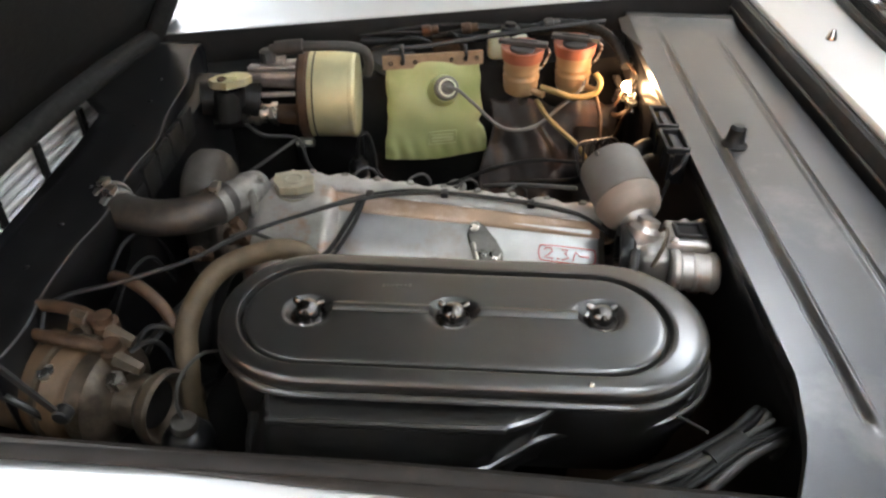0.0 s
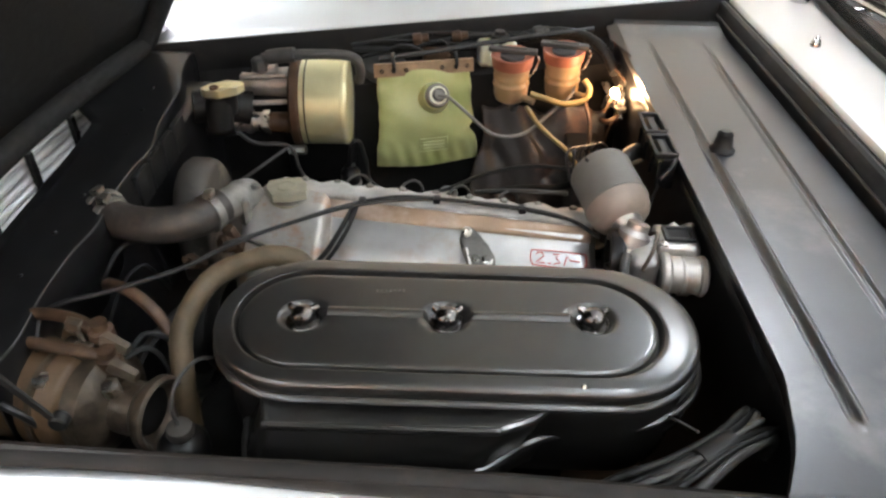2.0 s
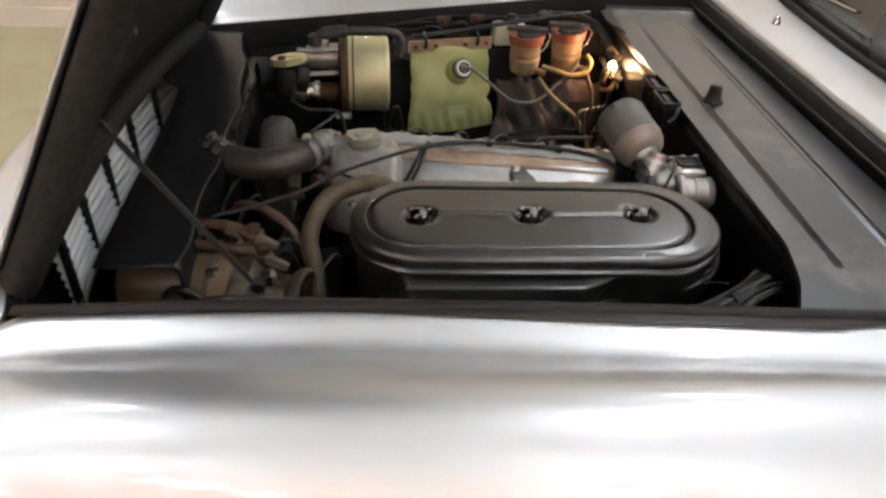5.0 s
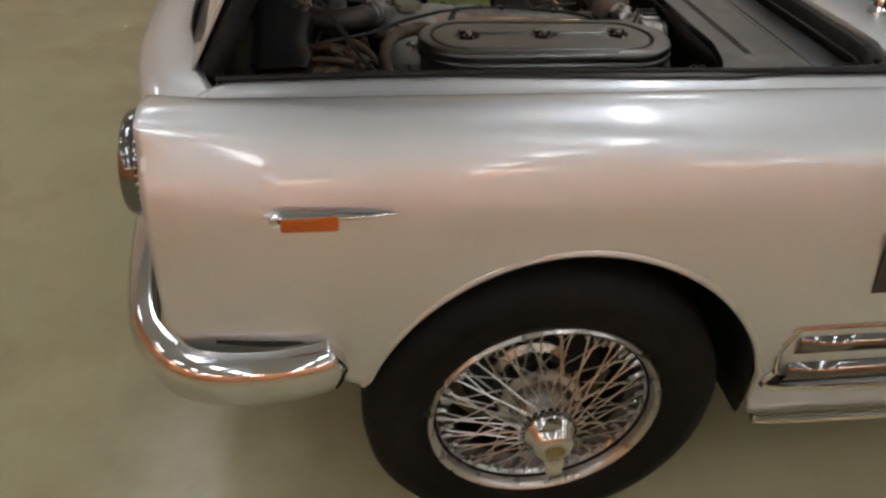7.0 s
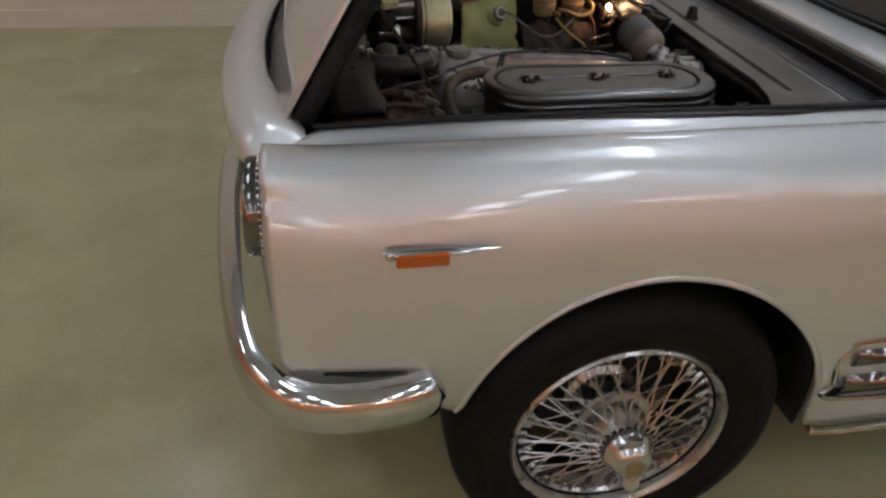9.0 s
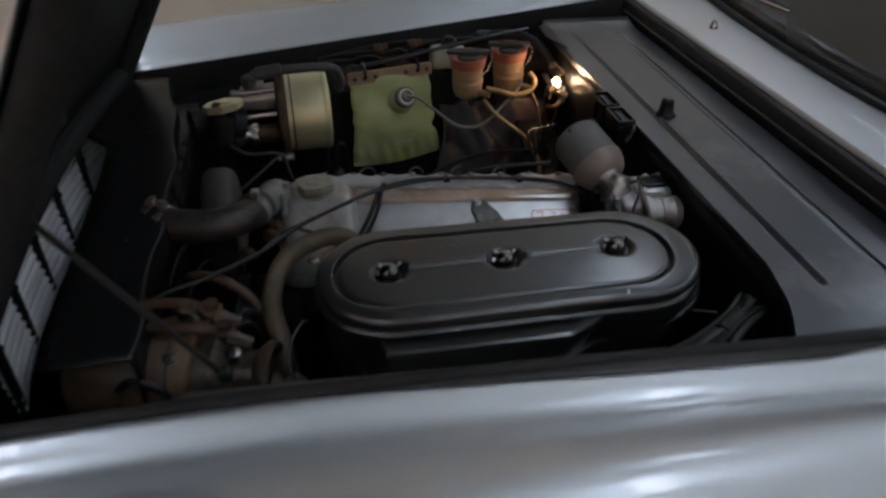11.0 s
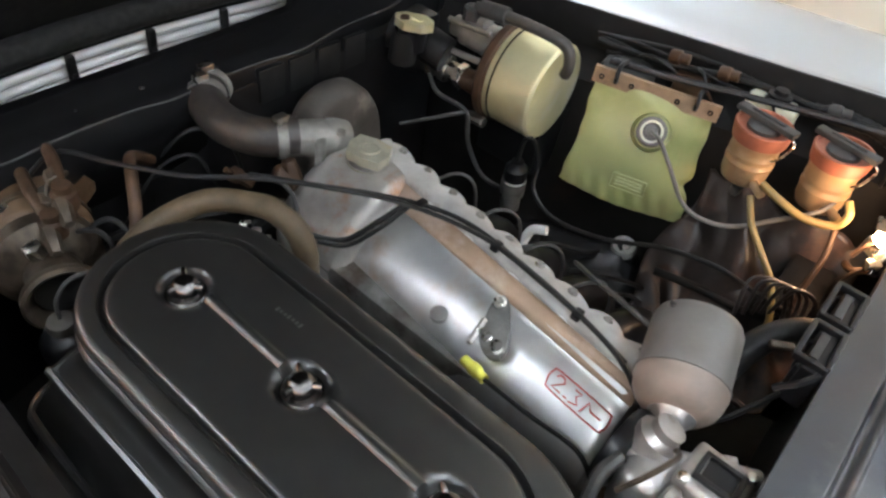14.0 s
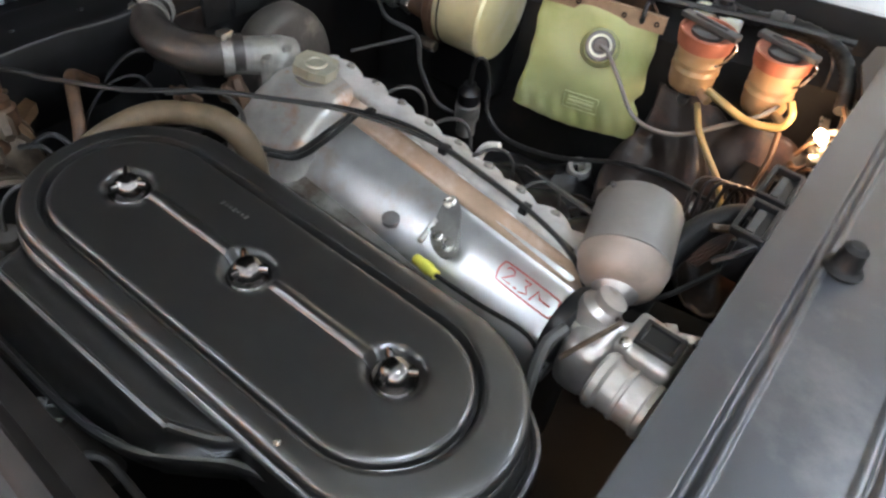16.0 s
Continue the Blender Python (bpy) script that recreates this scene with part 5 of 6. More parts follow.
for p, r, m in (([(-0.4, 0.62, 0.72), (-0.375, 0.66, 0.765), (-0.355, 0.7, 0.74), (-0.35, 0.72, 0.66)], 0.003, WIRE), ([(-0.385, 0.56, 0.66), (-0.36, 0.6, 0.74), (-0.34, 0.64, 0.755), (-0.325, 0.66, 0.7)], 0.0022, WIRE), ([(-0.3, 0.47, 0.75), (-0.285, 0.5, 0.77), (-0.262, 0.51, 0.75), (-0.25, 0.5, 0.7)], 0.003, WIRE), ([(-0.305, 0.46, 0.76), (-0.28, 0.485, 0.765), (-0.265, 0.49, 0.74), (-0.26, 0.48, 0.69)], 0.003, WIRE), ([(-0.36, 0.5, 0.785), (-0.34, 0.475, 0.8), (-0.325, 0.462, 0.79)], 0.003, GRIME), ([(-0.43, 0.425, 0.73), (-0.4, 0.405, 0.765), (-0.37, 0.4, 0.75), (-0.35, 0.41, 0.7)], 0.004, WIRE)):
    part("line", tube(B(), p, r, seg=7), m, clu)
part("housing_rib", lathe(B(), (-0.33, 0.446, 0.7265), (1, -0.25, 0.05), [(0.05, -0.03), (0.0585, -0.03), (0.0585, -0.024), (0.05, -0.024)], 28), GRIME, dyn)

# ---- canister and distributor at the rear of the head ----
can = thing("breather_canister", (0.245, 0.75, 0.79), "dusty grey painted metal canister with a cast spout", "canister")
A0, A1 = V(0.233, 0.786, 0.832), V(0.26, 0.699, 0.803)
part("shell", lathe(B(), A0, A1 - A0, [(0, 0), (0.03, 0.001), (0.038, 0.005), (0.041, 0.012), (0.041, 0.066), (0.0422, 0.0665), (0.0422, 0.068), (0.03, 0.069)], 44), GREY_CAN, can)
part("end_cap", lathe(B(), A0, A1 - A0, [(0.03, 0.068), (0.0415, 0.0685), (0.0415, 0.073), (0.0405, 0.075), (0.039, 0.083), (0.035, 0.091), (0.028, 0.0975), (0.018, 0.101), (0, 0.102)], 44), PALE_CAN, can, "paler pinkish end of the canister")
bm = B()
d = (A1 - A0).normalized()
lathe(bm, A1, d, [(0.022, 0.002), (0.019, 0.008), (0.012, 0.014), (0.011, 0.02), (0, 0.02)], 20)
tube(bm, [A1 + d * 0.012 + V(0.002, 0, 0), A1 + d * 0.03 + V(-0.002, 0, -0.006), A1 + d * 0.05 + V(-0.008, 0, -0.02)], 0.0098, seg=14)
part("spout", bm, CAST, can, "bright cast aluminium spout")
for q in ((0.21, 0.75, 0.862), (0.288, 0.726, 0.82)):
    part("dimple", lathe(B(), q, (V(*q) - (A0 + A1) / 2 - d * d.dot(V(*q) - (A0 + A1) / 2)), [(0.003, -0.003), (0.002, 0.0012), (0, 0.0015)], 8), CAPGREY, can)

dist = thing("ignition_distributor", (0.28, 0.64, 0.74), "bright cast distributor and pump drive at the end of the head", "distributor")
bm = B()
box(bm, (0.272, 0.645, 0.773), (0.04, 0.062, 0.062), bevel=0.018, seg=4)
lathe(bm, (0.262, 0.66, 0.80), (0.3, 0.3, 1), [(0.02, -0.02), (0.02, 0.01), (0.014, 0.016), (0.014, 0.024), (0, 0.025)], 16)
cyl(bm, (0.27, 0.655, 0.795), (0.345, 0.70, 0.792), 0.009)
cyl(bm, (0.315, 0.682, 0.794), (0.325, 0.688, 0.794), 0.015, seg=6)
box(bm, (0.30, 0.665, 0.77), (0.07, 0.03, 0.04), turn=Matrix.Rotation(0.5, 3, "Z"), bevel=0.008)
part("housing", bm, CAST, dist, "bright cast aluminium housing")
# The drum's brown is stain plus coppery wall reflections put into the colour.
bm = B()
lathe(bm, (0.29, 0.622, 0.78), (1, -0.08, 0.02), [(0, 0), (0.023, 0), (0.026, 0.003), (0.026, 0.009), (0.0225, 0.012), (0.0225, 0.024), (0.024, 0.025), (0.024, 0.028), (0.0225, 0.029), (0.0225, 0.044), (0.0245, 0.046), (0.0245, 0.051), (0.02, 0.055), (0.01, 0.056), (0.009, 0.053), (0, 0.053)], 40)
part("drum", bm, STAINED, dist, "brown stained alloy drum, the brown also standing for coppery reflections", auto=30)
part("socket", box(B(), (0.316, 0.664, 0.787), (0.052, 0.05, 0.04), turn=Matrix.Rotation(-0.08, 3, "Z"), bevel=0.006, seg=3), CAST, dist, "cast block with a dark socket")
part("drum", cyl(B(), (0.29, 0.655, 0.745), (0.34, 0.648, 0.747), 0.018, seg=24), DULL_CHROME, dist)
for q in ((0.296, 0.644, 0.808), (0.338, 0.684, 0.808)):
    part("screw", lathe(B(), q, (0, 0, 1), [(0.005, -0.003), (0.005, 0.002), (0.003, 0.003), (0, 0.003)], 10), DULL_CHROME, dist)
part("seal_ring", lathe(B(), (0.236, 0.66, 0.772), (1, -0.1, 0), [(0.026, 0), (0.036, 0), (0.038, 0.004), (0.038, 0.014), (0.034, 0.018), (0.026, 0.018)], 28), CAPBLACK, dist, "black seal ring on the head")
part("clip", tube(B(), [(0.262, 0.60, 0.80), (0.275, 0.615, 0.82), (0.285, 0.645, 0.822), (0.28, 0.66, 0.81)], 0.0026, seg=6), GRIME, dist)
bm = B()
for c, sz in (((0.318, 0.652, 0.8085), (0.034, 0.005, 0.006)), ((0.318, 0.677, 0.8085), (0.034, 0.005, 0.006)), ((0.302, 0.6645, 0.8085), (0.005, 0.03, 0.006)), ((0.334, 0.6645, 0.8085), (0.005, 0.03, 0.006))):
    box(bm, c, sz, bevel=0.0015)
part("terminal_block", bm, CAPBLACK, dist)
part("terminal_slot", box(B(), (0.318, 0.6645, 0.8075), (0.026, 0.02, 0.003)), GRILLE_DARK, dist)
part("lead", tube(B(), [(0.25, 0.63, 0.80), (0.245, 0.605, 0.79), (0.255, 0.575, 0.75), (0.275, 0.545, 0.70)], 0.006, seg=8), CAPGREY, dist)
for k in range(4):
    a = k * 1.57 + 0.6
    part("stud", cyl(B(), V(0.238, 0.66 + 0.03 * math.cos(a), 0.772 + 0.03 * math.sin(a)), V(0.268, 0.658 + 0.03 * math.cos(a), 0.772 + 0.03 * math.sin(a)), 0.005, seg=6), DULL_CHROME, dist)

# ---- brake servo ----
bs = thing("brake_servo", (-0.18, 1.13, 0.66), "gold zinc-plated brake servo drum with a cast front cylinder", "brake servo")
SC = V(-0.237, 1.135, 0.752)
part("drum", lathe(B(), SC, (1, 0.05, 0), [(0, 0), (0.074, 0.0), (0.0755, 0.004), (0.0755, 0.076), (0.0765, 0.077), (0.0765, 0.083), (0.073, 0.087), (0.06, 0.0885), (0, 0.0885)], 52), GOLD, bs, "yellow zinc plated drum")
part("flange", lathe(B(), SC, (1, 0.05, 0), [(0.0, -0.012), (0.077, -0.012), (0.081, -0.008), (0.081, 0.002), (0.076, 0.006)], 52), OXIDE, bs, "brown oxidised flange")
part("band", lathe(B(), SC + V(0.014, 0, 0), (1, 0.05, 0), [(0.0755, 0), (0.0768, 0.0005), (0.0768, 0.002), (0.0755, 0.0025)], 52), GRILLE_DARK, bs)
bm = B()
cyl(bm, SC + V(-0.012, -0.02, 0.045), SC + V(-0.075, -0.025, 0.045), 0.026, 0.022)
cyl(bm, SC + V(-0.075, -0.025, 0.045), SC + V(-0.095, -0.026, 0.046), 0.016)
for o in (0.068, 0.02):
    cyl(bm, SC + V(-0.012, -0.045, o), SC + V(-0.09, -0.05, o - 0.004), 0.005, seg=8)
box(bm, SC + V(-0.045, -0.03, 0.072), (0.03, 0.03, 0.02), bevel=0.005)
part("master_cylinder", bm, CAST, bs, "pale grey cast cylinder")
bm = B()
cyl(bm, SC + V(-0.012, -0.035, -0.025), SC + V(-0.055, -0.04, -0.022), 0.019, 0.017)
part("neck", bm, OXIDE, bs)
bm = B()
cyl(bm, SC + V(-0.05, -0.04, -0.022), SC + V(-0.064, -0.041, -0.022), 0.021, seg=6)
cyl(bm, SC + V(-0.064, -0.041, -0.022), SC + V(-0.08, -0.0425, -0.0215), 0.0165)
cyl(bm, SC + V(-0.08, -0.0425, -0.0215), SC + V(-0.092, -0.0435, -0.021), 0.0215, seg=26)
cyl(bm, SC + V(-0.092, -0.0435, -0.021), SC + V(-0.103, -0.0445, -0.021), 0.018)
cyl(bm, SC + V(-0.103, -0.0445, -0.021), SC + V(-0.113, -0.045, -0.02), 0.022, seg=26)
part("union", bm, DULL_CHROME, bs, "bright plated union")
part("boot", tube(B(), [SC + V(-0.11, -0.045, -0.02), SC + V(-0.135, -0.047, -0.022), SC + V(-0.18, -0.05, -0.032)], [0.025, 0.026, 0.024], seg=16), RUBBER, bs, "black rubber hose end")
bm = B()
tube(bm, [SC + V(-0.05, -0.04, 0.095), SC + V(0.0, -0.04, 0.102), SC + V(0.07, -0.035, 0.103), SC + V(0.105, -0.03, 0.095), SC + V(0.113, -0.025, 0.07), SC + V(0.108, -0.02, 0.05)], 0.0085, seg=12)
part("vacuum_pipe", bm, WIRE_GREY, bs, "grey vacuum pipe")
bm = B()
tube(bm, [SC + V(-0.04, -0.04, 0.097), SC + V(-0.02, -0.04, 0.1), SC + V(0.006, -0.04, 0.103)], 0.0125, seg=12)
lathe(bm, SC + V(-0.055, -0.042, 0.085), (0, 0, 1), [(0.014, -0.01), (0.014, 0.008), (0.009, 0.012), (0, 0.012)], 8)
part("hose_end", bm, CAPGREY, bs)
part("mount_bolt", cyl(B(), SC + V(-0.02, -0.055, -0.07), SC + V(0.012, -0.055, -0.068), 0.009, seg=8), DULL_CHROME, bs)
bm = B()
box(bm, SC + V(0.02, 0.06, -0.11), (0.12, 0.1, 0.12), bevel=0.01)
part("mount", bm, BAY, bs)

# ---- washer bag ----
wb = thing("washer_fluid_bag", (-0.01, 1.2, 0.61), "soft yellow-green vinyl washer bag hung from a brown card strip", "washer bag")
TL, TR, BL, BR = V(-0.104, 1.165, 0.802), V(0.066, 1.222, 0.797), V(-0.108, 1.15, 0.612), V(0.09, 1.205, 0.61)
nrm = (TR - TL).cross(BL - TL).normalized()
nrm = nrm if nrm.y < 0 else -nrm


def bag_pt(u, v, side):
    e = 0.02 * math.sin(v * math.pi) ** 1.0 * (1 if v < 0.7 else 0.6)
    uu = u
    p = (TL.lerp(TR, uu)).lerp(BL.lerp(BR, uu), v)
    pinch = (0.0045 * math.sin(v * math.pi) + 0.0012 * math.sin(v * 21) + (0.008 * math.exp(-((v - 0.66) / 0.05) ** 2) if u > 0.5 else 0.003 * math.exp(-((v - 0.55) / 0.06) ** 2))) * (abs(2 * u - 1) ** 4)
    p = p + (TR - TL).normalized() * pinch * (1 if u < 0.5 else -1)
    th = 0.026 * (math.sin(math.pi * u) ** 0.55) * (math.sin(math.pi * min(1, v * 0.93 + 0.03)) ** 0.6) * (0.5 + 0.7 * v)
    w = 0.002 * math.sin(u * 13 + v * 5) * math.sin(math.pi * u) * math.sin(math.pi * v) + 0.0035 * math.sin(u * 4 - v * 12) * math.sin(math.pi * u)
    return p + nrm * side * th + nrm * w + V(0, 0, 0.002 * math.cos(2 * math.pi * u) * v) + nrm * 0.0016 * math.sin(u * 46 + 3 * math.sin(v * 4)) * max(0, 1 - 5 * abs(v - 0.9)) + nrm * 0.0014 * math.sin(v * 38 + u * 6) * max(0, 1 - 6 * min(u, 1 - u))


bm = B()
for side in (1, -0.3):
    grid(bm, [[bag_pt(u, v, side) for v in np.linspace(0, 1, 60)] for u in np.linspace(0, 1, 70)])
bmesh.ops.remove_doubles(bm, verts=bm.verts[:], dist=0.0004)
part("bag", bm, BAG, wb, "translucent yellow-green vinyl bag")
bm = B()
prism(bm, [TL + V(-0.004, 0, 0.012) + nrm * 0.006, TR + V(0.004, 0, 0.012) + nrm * 0.006, TR + V(0.004, 0, -0.012) + nrm * 0.008, TL + V(-0.004, 0, -0.012) + nrm * 0.008], -nrm * 0.008)
strip = part("card_strip", bm, CARD, wb, "brown card header strip with eyelets")
for t in (0.05, 0.17, 0.3, 0.68, 0.83, 0.95):
    part("eyelet", lathe(B(), TL.lerp(TR, t) + nrm * 0.0085, nrm, [(0.004, -0.001), (0.004, 0.001), (0.002, 0.001), (0.002, -0.001)], 10), GRILLE_DARK, strip)
for t in (0.17, 0.83):
    q = TL.lerp(TR, t)
    part("hook", tube(B(), [q + nrm * 0.01 + V(0, 0, -0.002), q + nrm * 0.014 + V(0, 0, 0.008), q + nrm * 0.004 + V(0, 0, 0.022), q + V(0, 0.02, 0.022)], 0.0035, seg=8), WIRE, wb)
cc = TL.lerp(TR, 0.57).lerp(BL.lerp(BR, 0.57), 0.24) + nrm * 0.03
part("neck", lathe(B(), cc - nrm * 0.012 + V(0, 0, -0.006), nrm + V(0, 0, 0.5), [(0.03, -0.006), (0.027, 0.006), (0.024, 0.014), (0, 0.014)], 24), BAG, wb)
capb = part("cap", lathe(B(), cc, nrm + V(0, 0, 0.5), [(0.022, 0), (0.022, 0.012), (0.02, 0.015), (0.013, 0.015), (0.012, 0.012), (0.009, 0.012), (0.008, 0.018), (0, 0.019)], 28), GREY_CAN, wb, "grey ribbed cap")
part("cap_ring", lathe(B(), cc + (nrm + V(0, 0, 0.5)).normalized() * 0.0135, nrm + V(0, 0, 0.5), [(0.013, 0), (0.0165, 0.0), (0.0165, 0.003), (0.013, 0.003)], 24), CREAM, capb)
c2 = cc + (nrm + V(0, 0, 0.5)).normalized() * 0.018
part("hose", tube(B(), [c2, c2 + V(0.02, -0.012, 0.0), V(0.06, 1.125, 0.745), V(0.11, 1.10, 0.715), V(0.165, 1.115, 0.71), V(0.215, 1.15, 0.735), V(0.25, 1.17, 0.76), V(0.262, 1.2, 0.77)], 0.0032, seg=8), GREY_CAN, wb, "thin grey washer hose")
bm = B()
for k in range(3):
    tube(bm, [bag_pt(u, 0.72 + 0.035 * k, 1.02) + nrm * 0.0006 for u in np.linspace(0.43, 0.64, 6)], 0.0012 if k != 1 else 0.002, seg=5, straight=True)
tube(bm, [bag_pt(u, v, 1.02) + nrm * 0.0006 for u, v in ((0.4, 0.68), (0.67, 0.68), (0.67, 0.83), (0.4, 0.83), (0.4, 0.68))], 0.001, seg=5, straight=True)
part("label_print", bm, BAG_INK, wb, "pale printed label of bars")
rail = thing("support_rod", (0.06, 1.23, 0.8), "thin black rod above the washer bag", "rod")
part("rod", tube(B(), [(-0.10, 1.19, 0.815), (-0.02, 1.205, 0.822), (0.08, 1.23, 0.832), (0.2, 1.265, 0.84), (0.30, 1.30, 0.842)], 0.005, seg=8), CAPBLACK, rail)


# ---- fluid reservoirs ----
def reservoir(x, y, z0, z1, lean):
    th = thing("brake_fluid_reservoir", (x, y, z0), "amber brake fluid reservoir with an orange-red rim and dark cap bar", "reservoir", "brake fluid reservoirs")
    ax_ = (lean, -0.05, 1)
    h = z1 - z0
    part("body", lathe(B(), (x, y, z0), ax_, [(0, 0), (0.02, 0), (0.028, 0.005), (0.031, 0.014), (0.0315, 0.03), (0.033, 0.033), (0.033, 0.036), (0.0305, 0.039), (0.0305, 0.043), (0.0325, 0.046), (0.0325, 0.05), (0.031, 0.053), (0.0335, h - 0.026), (0.0365, h - 0.016)], 40), AMBER, th, "amber translucent body with moulded rings")
    part("collar", lathe(B(), (x, y, z0), ax_, [(0.036, h - 0.022), (0.0365, h - 0.019), (0.038, h - 0.007), (0.0388, h - 0.002), (0.0375, h), (0.0355, h - 0.001), (0.0345, h - 0.006), (0.03, h - 0.007), (0, h - 0.007)], 40), RED, th, "orange-red flared rim")
    top = V(x, y, z0) + Vector(ax_).normalized() * h
    c = part("cap", lathe(B(), top, ax_, [(0.022, -0.007), (0.022, -0.002), (0.018, 0.001), (0, 0.002)], 30), CAPGREY, th, "dark grey cap")
    rot = Matrix.Rotation(-0.2, 3, "Z")
    part("cap_bar", box(B(), top + V(0, 0, 0.006), (0.086, 0.0175, 0.008), turn=rot, bevel=0.002), CAPGREY, c, "flat dark bar across the cap")
    part("cap_rib", box(B(), top + V(0, 0, 0.0105), (0.05, 0.006, 0.004), turn=rot, bevel=0.001), CAPGREY, c)
    e = top + V(0.042, -0.0085, 0.002)
    part("bail", tube(B(), [e + V(0.0, -0.009, 0.002), e + V(0.004, -0.01, -0.006), e + V(-0.004, -0.012, -0.028), e + V(-0.012, -0.012, -0.036)], 0.0016, seg=6), DULL_CHROME, th, "thin wire bail")
    part("outlet", tube(B(), [V(x + 0.02, y - 0.02, z0 + 0.014), V(x + 0.04, y - 0.035, z0 + 0.012)], 0.0065, seg=10), AMBER, th)
    part("outlet_stub", lathe(B(), (x + 0.005, y - 0.022, z0 - 0.012), (0.1, -0.2, 1), [(0.006, 0), (0.008, 0.004), (0.008, 0.014)], 12), CAPGREY, th)


reservoir(0.142, 1.182, 0.746, 0.836, -0.02)
reservoir(0.24, 1.217, 0.741, 0.835, -0.04)
bp = thing("reservoir_tubes", (0.2, 1.15, 0.7), "yellowed plastic tubes looped between the reservoirs", "tube")
part("tube", tube(B(), [(0.175, 1.15, 0.772), (0.205, 1.145, 0.765), (0.24, 1.155, 0.752), (0.275, 1.165, 0.756), (0.284, 1.17, 0.775), (0.274, 1.178, 0.79)], 0.0055, seg=12), TUBE_YEL, bp)
part("tube", tube(B(), [(0.17, 1.15, 0.748), (0.19, 1.13, 0.725), (0.215, 1.118, 0.705), (0.25, 1.10, 0.68), (0.275, 1.08, 0.64), (0.28, 1.06, 0.6)], 0.0045, seg=10), TUBE_YEL, bp)
part("tube", tube(B(), [(0.28, 1.17, 0.748), (0.288, 1.14, 0.72), (0.287, 1.11, 0.67), (0.29, 1.09, 0.62)], 0.004, seg=10), OXIDE, bp)
wt = thing("washer_bottle", (0.118, 1.3, 0.78), "cream plastic bottle with a black cap", "bottle")
part("bottle", box(B(), (0.118, 1.29, 0.795), (0.075, 0.04, 0.05), turn=Matrix.Rotation(0.12, 3, "Z"), bevel=0.012, seg=3), CREAM, wt)
part("cap", lathe(B(), (0.122, 1.288, 0.818), (0, 0, 1), [(0.017, 0), (0.017, 0.012), (0.011, 0.014), (0.01, 0.02), (0, 0.021)], 18), CAPBLACK, wt, "black screw cap")

hs = thing("wing_harness", (0.05, 1.31, 0.8), "black wiring harness with brown connectors along the inner wing", "wires")
for dy, dz, r, a in ((0.0, 0.0, 0.005, 0.0), (0.008, 0.007, 0.0032, 1.7), (-0.009, 0.003, 0.0028, 3.1), (0.002, -0.009, 0.0036, 4.4)):
    run = [V(x, lerp(x, [-0.2, 0.33], [1.258, 1.322]) + dy + 0.005 * math.sin(x * 19 + a), 0.806 + dz + 0.05 * (x + 0.2) * 0.9 + 0.007 * math.sin(x * 14 + a)) for x in np.linspace(-0.16, 0.3, 14)]
    part("wire", tube(B(), run, r, seg=8, n=4), RUBBER, hs)
for x, c in ((-0.03, OXIDE), (0.045, OXIDE), (0.2, CAPGREY)):
    y = lerp(x, [-0.2, 0.33], [1.258, 1.322])
    part("connector", lathe(B(), (x - 0.014, y - 0.008, 0.815 + 0.045 * (x + 0.2)), (1, 0.1, 0.15), [(0.0, 0), (0.009, 0), (0.011, 0.003), (0.011, 0.016), (0.008, 0.018), (0.008, 0.03), (0, 0.031)], 14), c, hs)
for x in (0.0, 0.1, 0.26):
    y = lerp(x, [-0.2, 0.33], [1.258, 1.322])
    part("tail_wire", tube(B(), [(x, y, 0.815), (x + 0.012, y - 0.02, 0.825), (x + 0.03, y - 0.03, 0.81), (x + 0.035, y - 0.028, 0.77)], 0.0022, seg=6), WIRE, hs)

# ---- engine bay lamp ----
lm = thing("inspection_lamp", (0.325, 1.14, 0.76), "small bare bay lamp, switched on and glowing warm", "lamp")
part("bulb", lathe(B(), (0.318, 1.13, 0.782), (-0.5, -0.4, 0.8), [(0.004, -0.008), (0.0055, -0.004), (0.0072, 0.002), (0.0072, 0.008), (0.0045, 0.0125), (0, 0.014)], 18), BULB, lm, "glowing bulb")
bm = B()
lathe(bm, (0.322, 1.134, 0.772), (-0.5, -0.4, 0.8), [(0.012, -0.02), (0.012, 0.0), (0.007, 0.003)], 16)
lathe(bm, (0.332, 1.142, 0.77), (-0.5, -0.4, 0.8), [(0.012, -0.01), (0.024, 0.0), (0.026, 0.006)], 20)
part("holder", bm, DULL_CHROME, lm, "bright bent metal holder")
part("bracket", tube(B(), [(0.33, 1.14, 0.765), (0.325, 1.12, 0.745), (0.31, 1.115, 0.735), (0.3, 1.13, 0.73)], 0.005, seg=8), OXIDE, lm)
for q, size, rz, rx in (((0.331, 1.175, 0.79), (0.004, 0.05, 0.04), 0.2, 0.4), ((0.336, 1.13, 0.752), (0.004, 0.045, 0.035), -0.3, -0.5), ((0.318, 1.16, 0.755), (0.03, 0.004, 0.03), 0.3, 0.3), ((0.325, 1.1, 0.765), (0.018, 0.012, 0.01), 0.8, 0.2), ((0.312, 1.178, 0.772), (0.012, 0.03, 0.005), 0.4, 0.6)):
    part("reflector_plate", box(B(), q, size, turn=Matrix.Rotation(rz, 3, "Z") @ Matrix.Rotation(rx, 3, "X"), bevel=0.001), DULL_CHROME, lm, "bent bright metal plate")
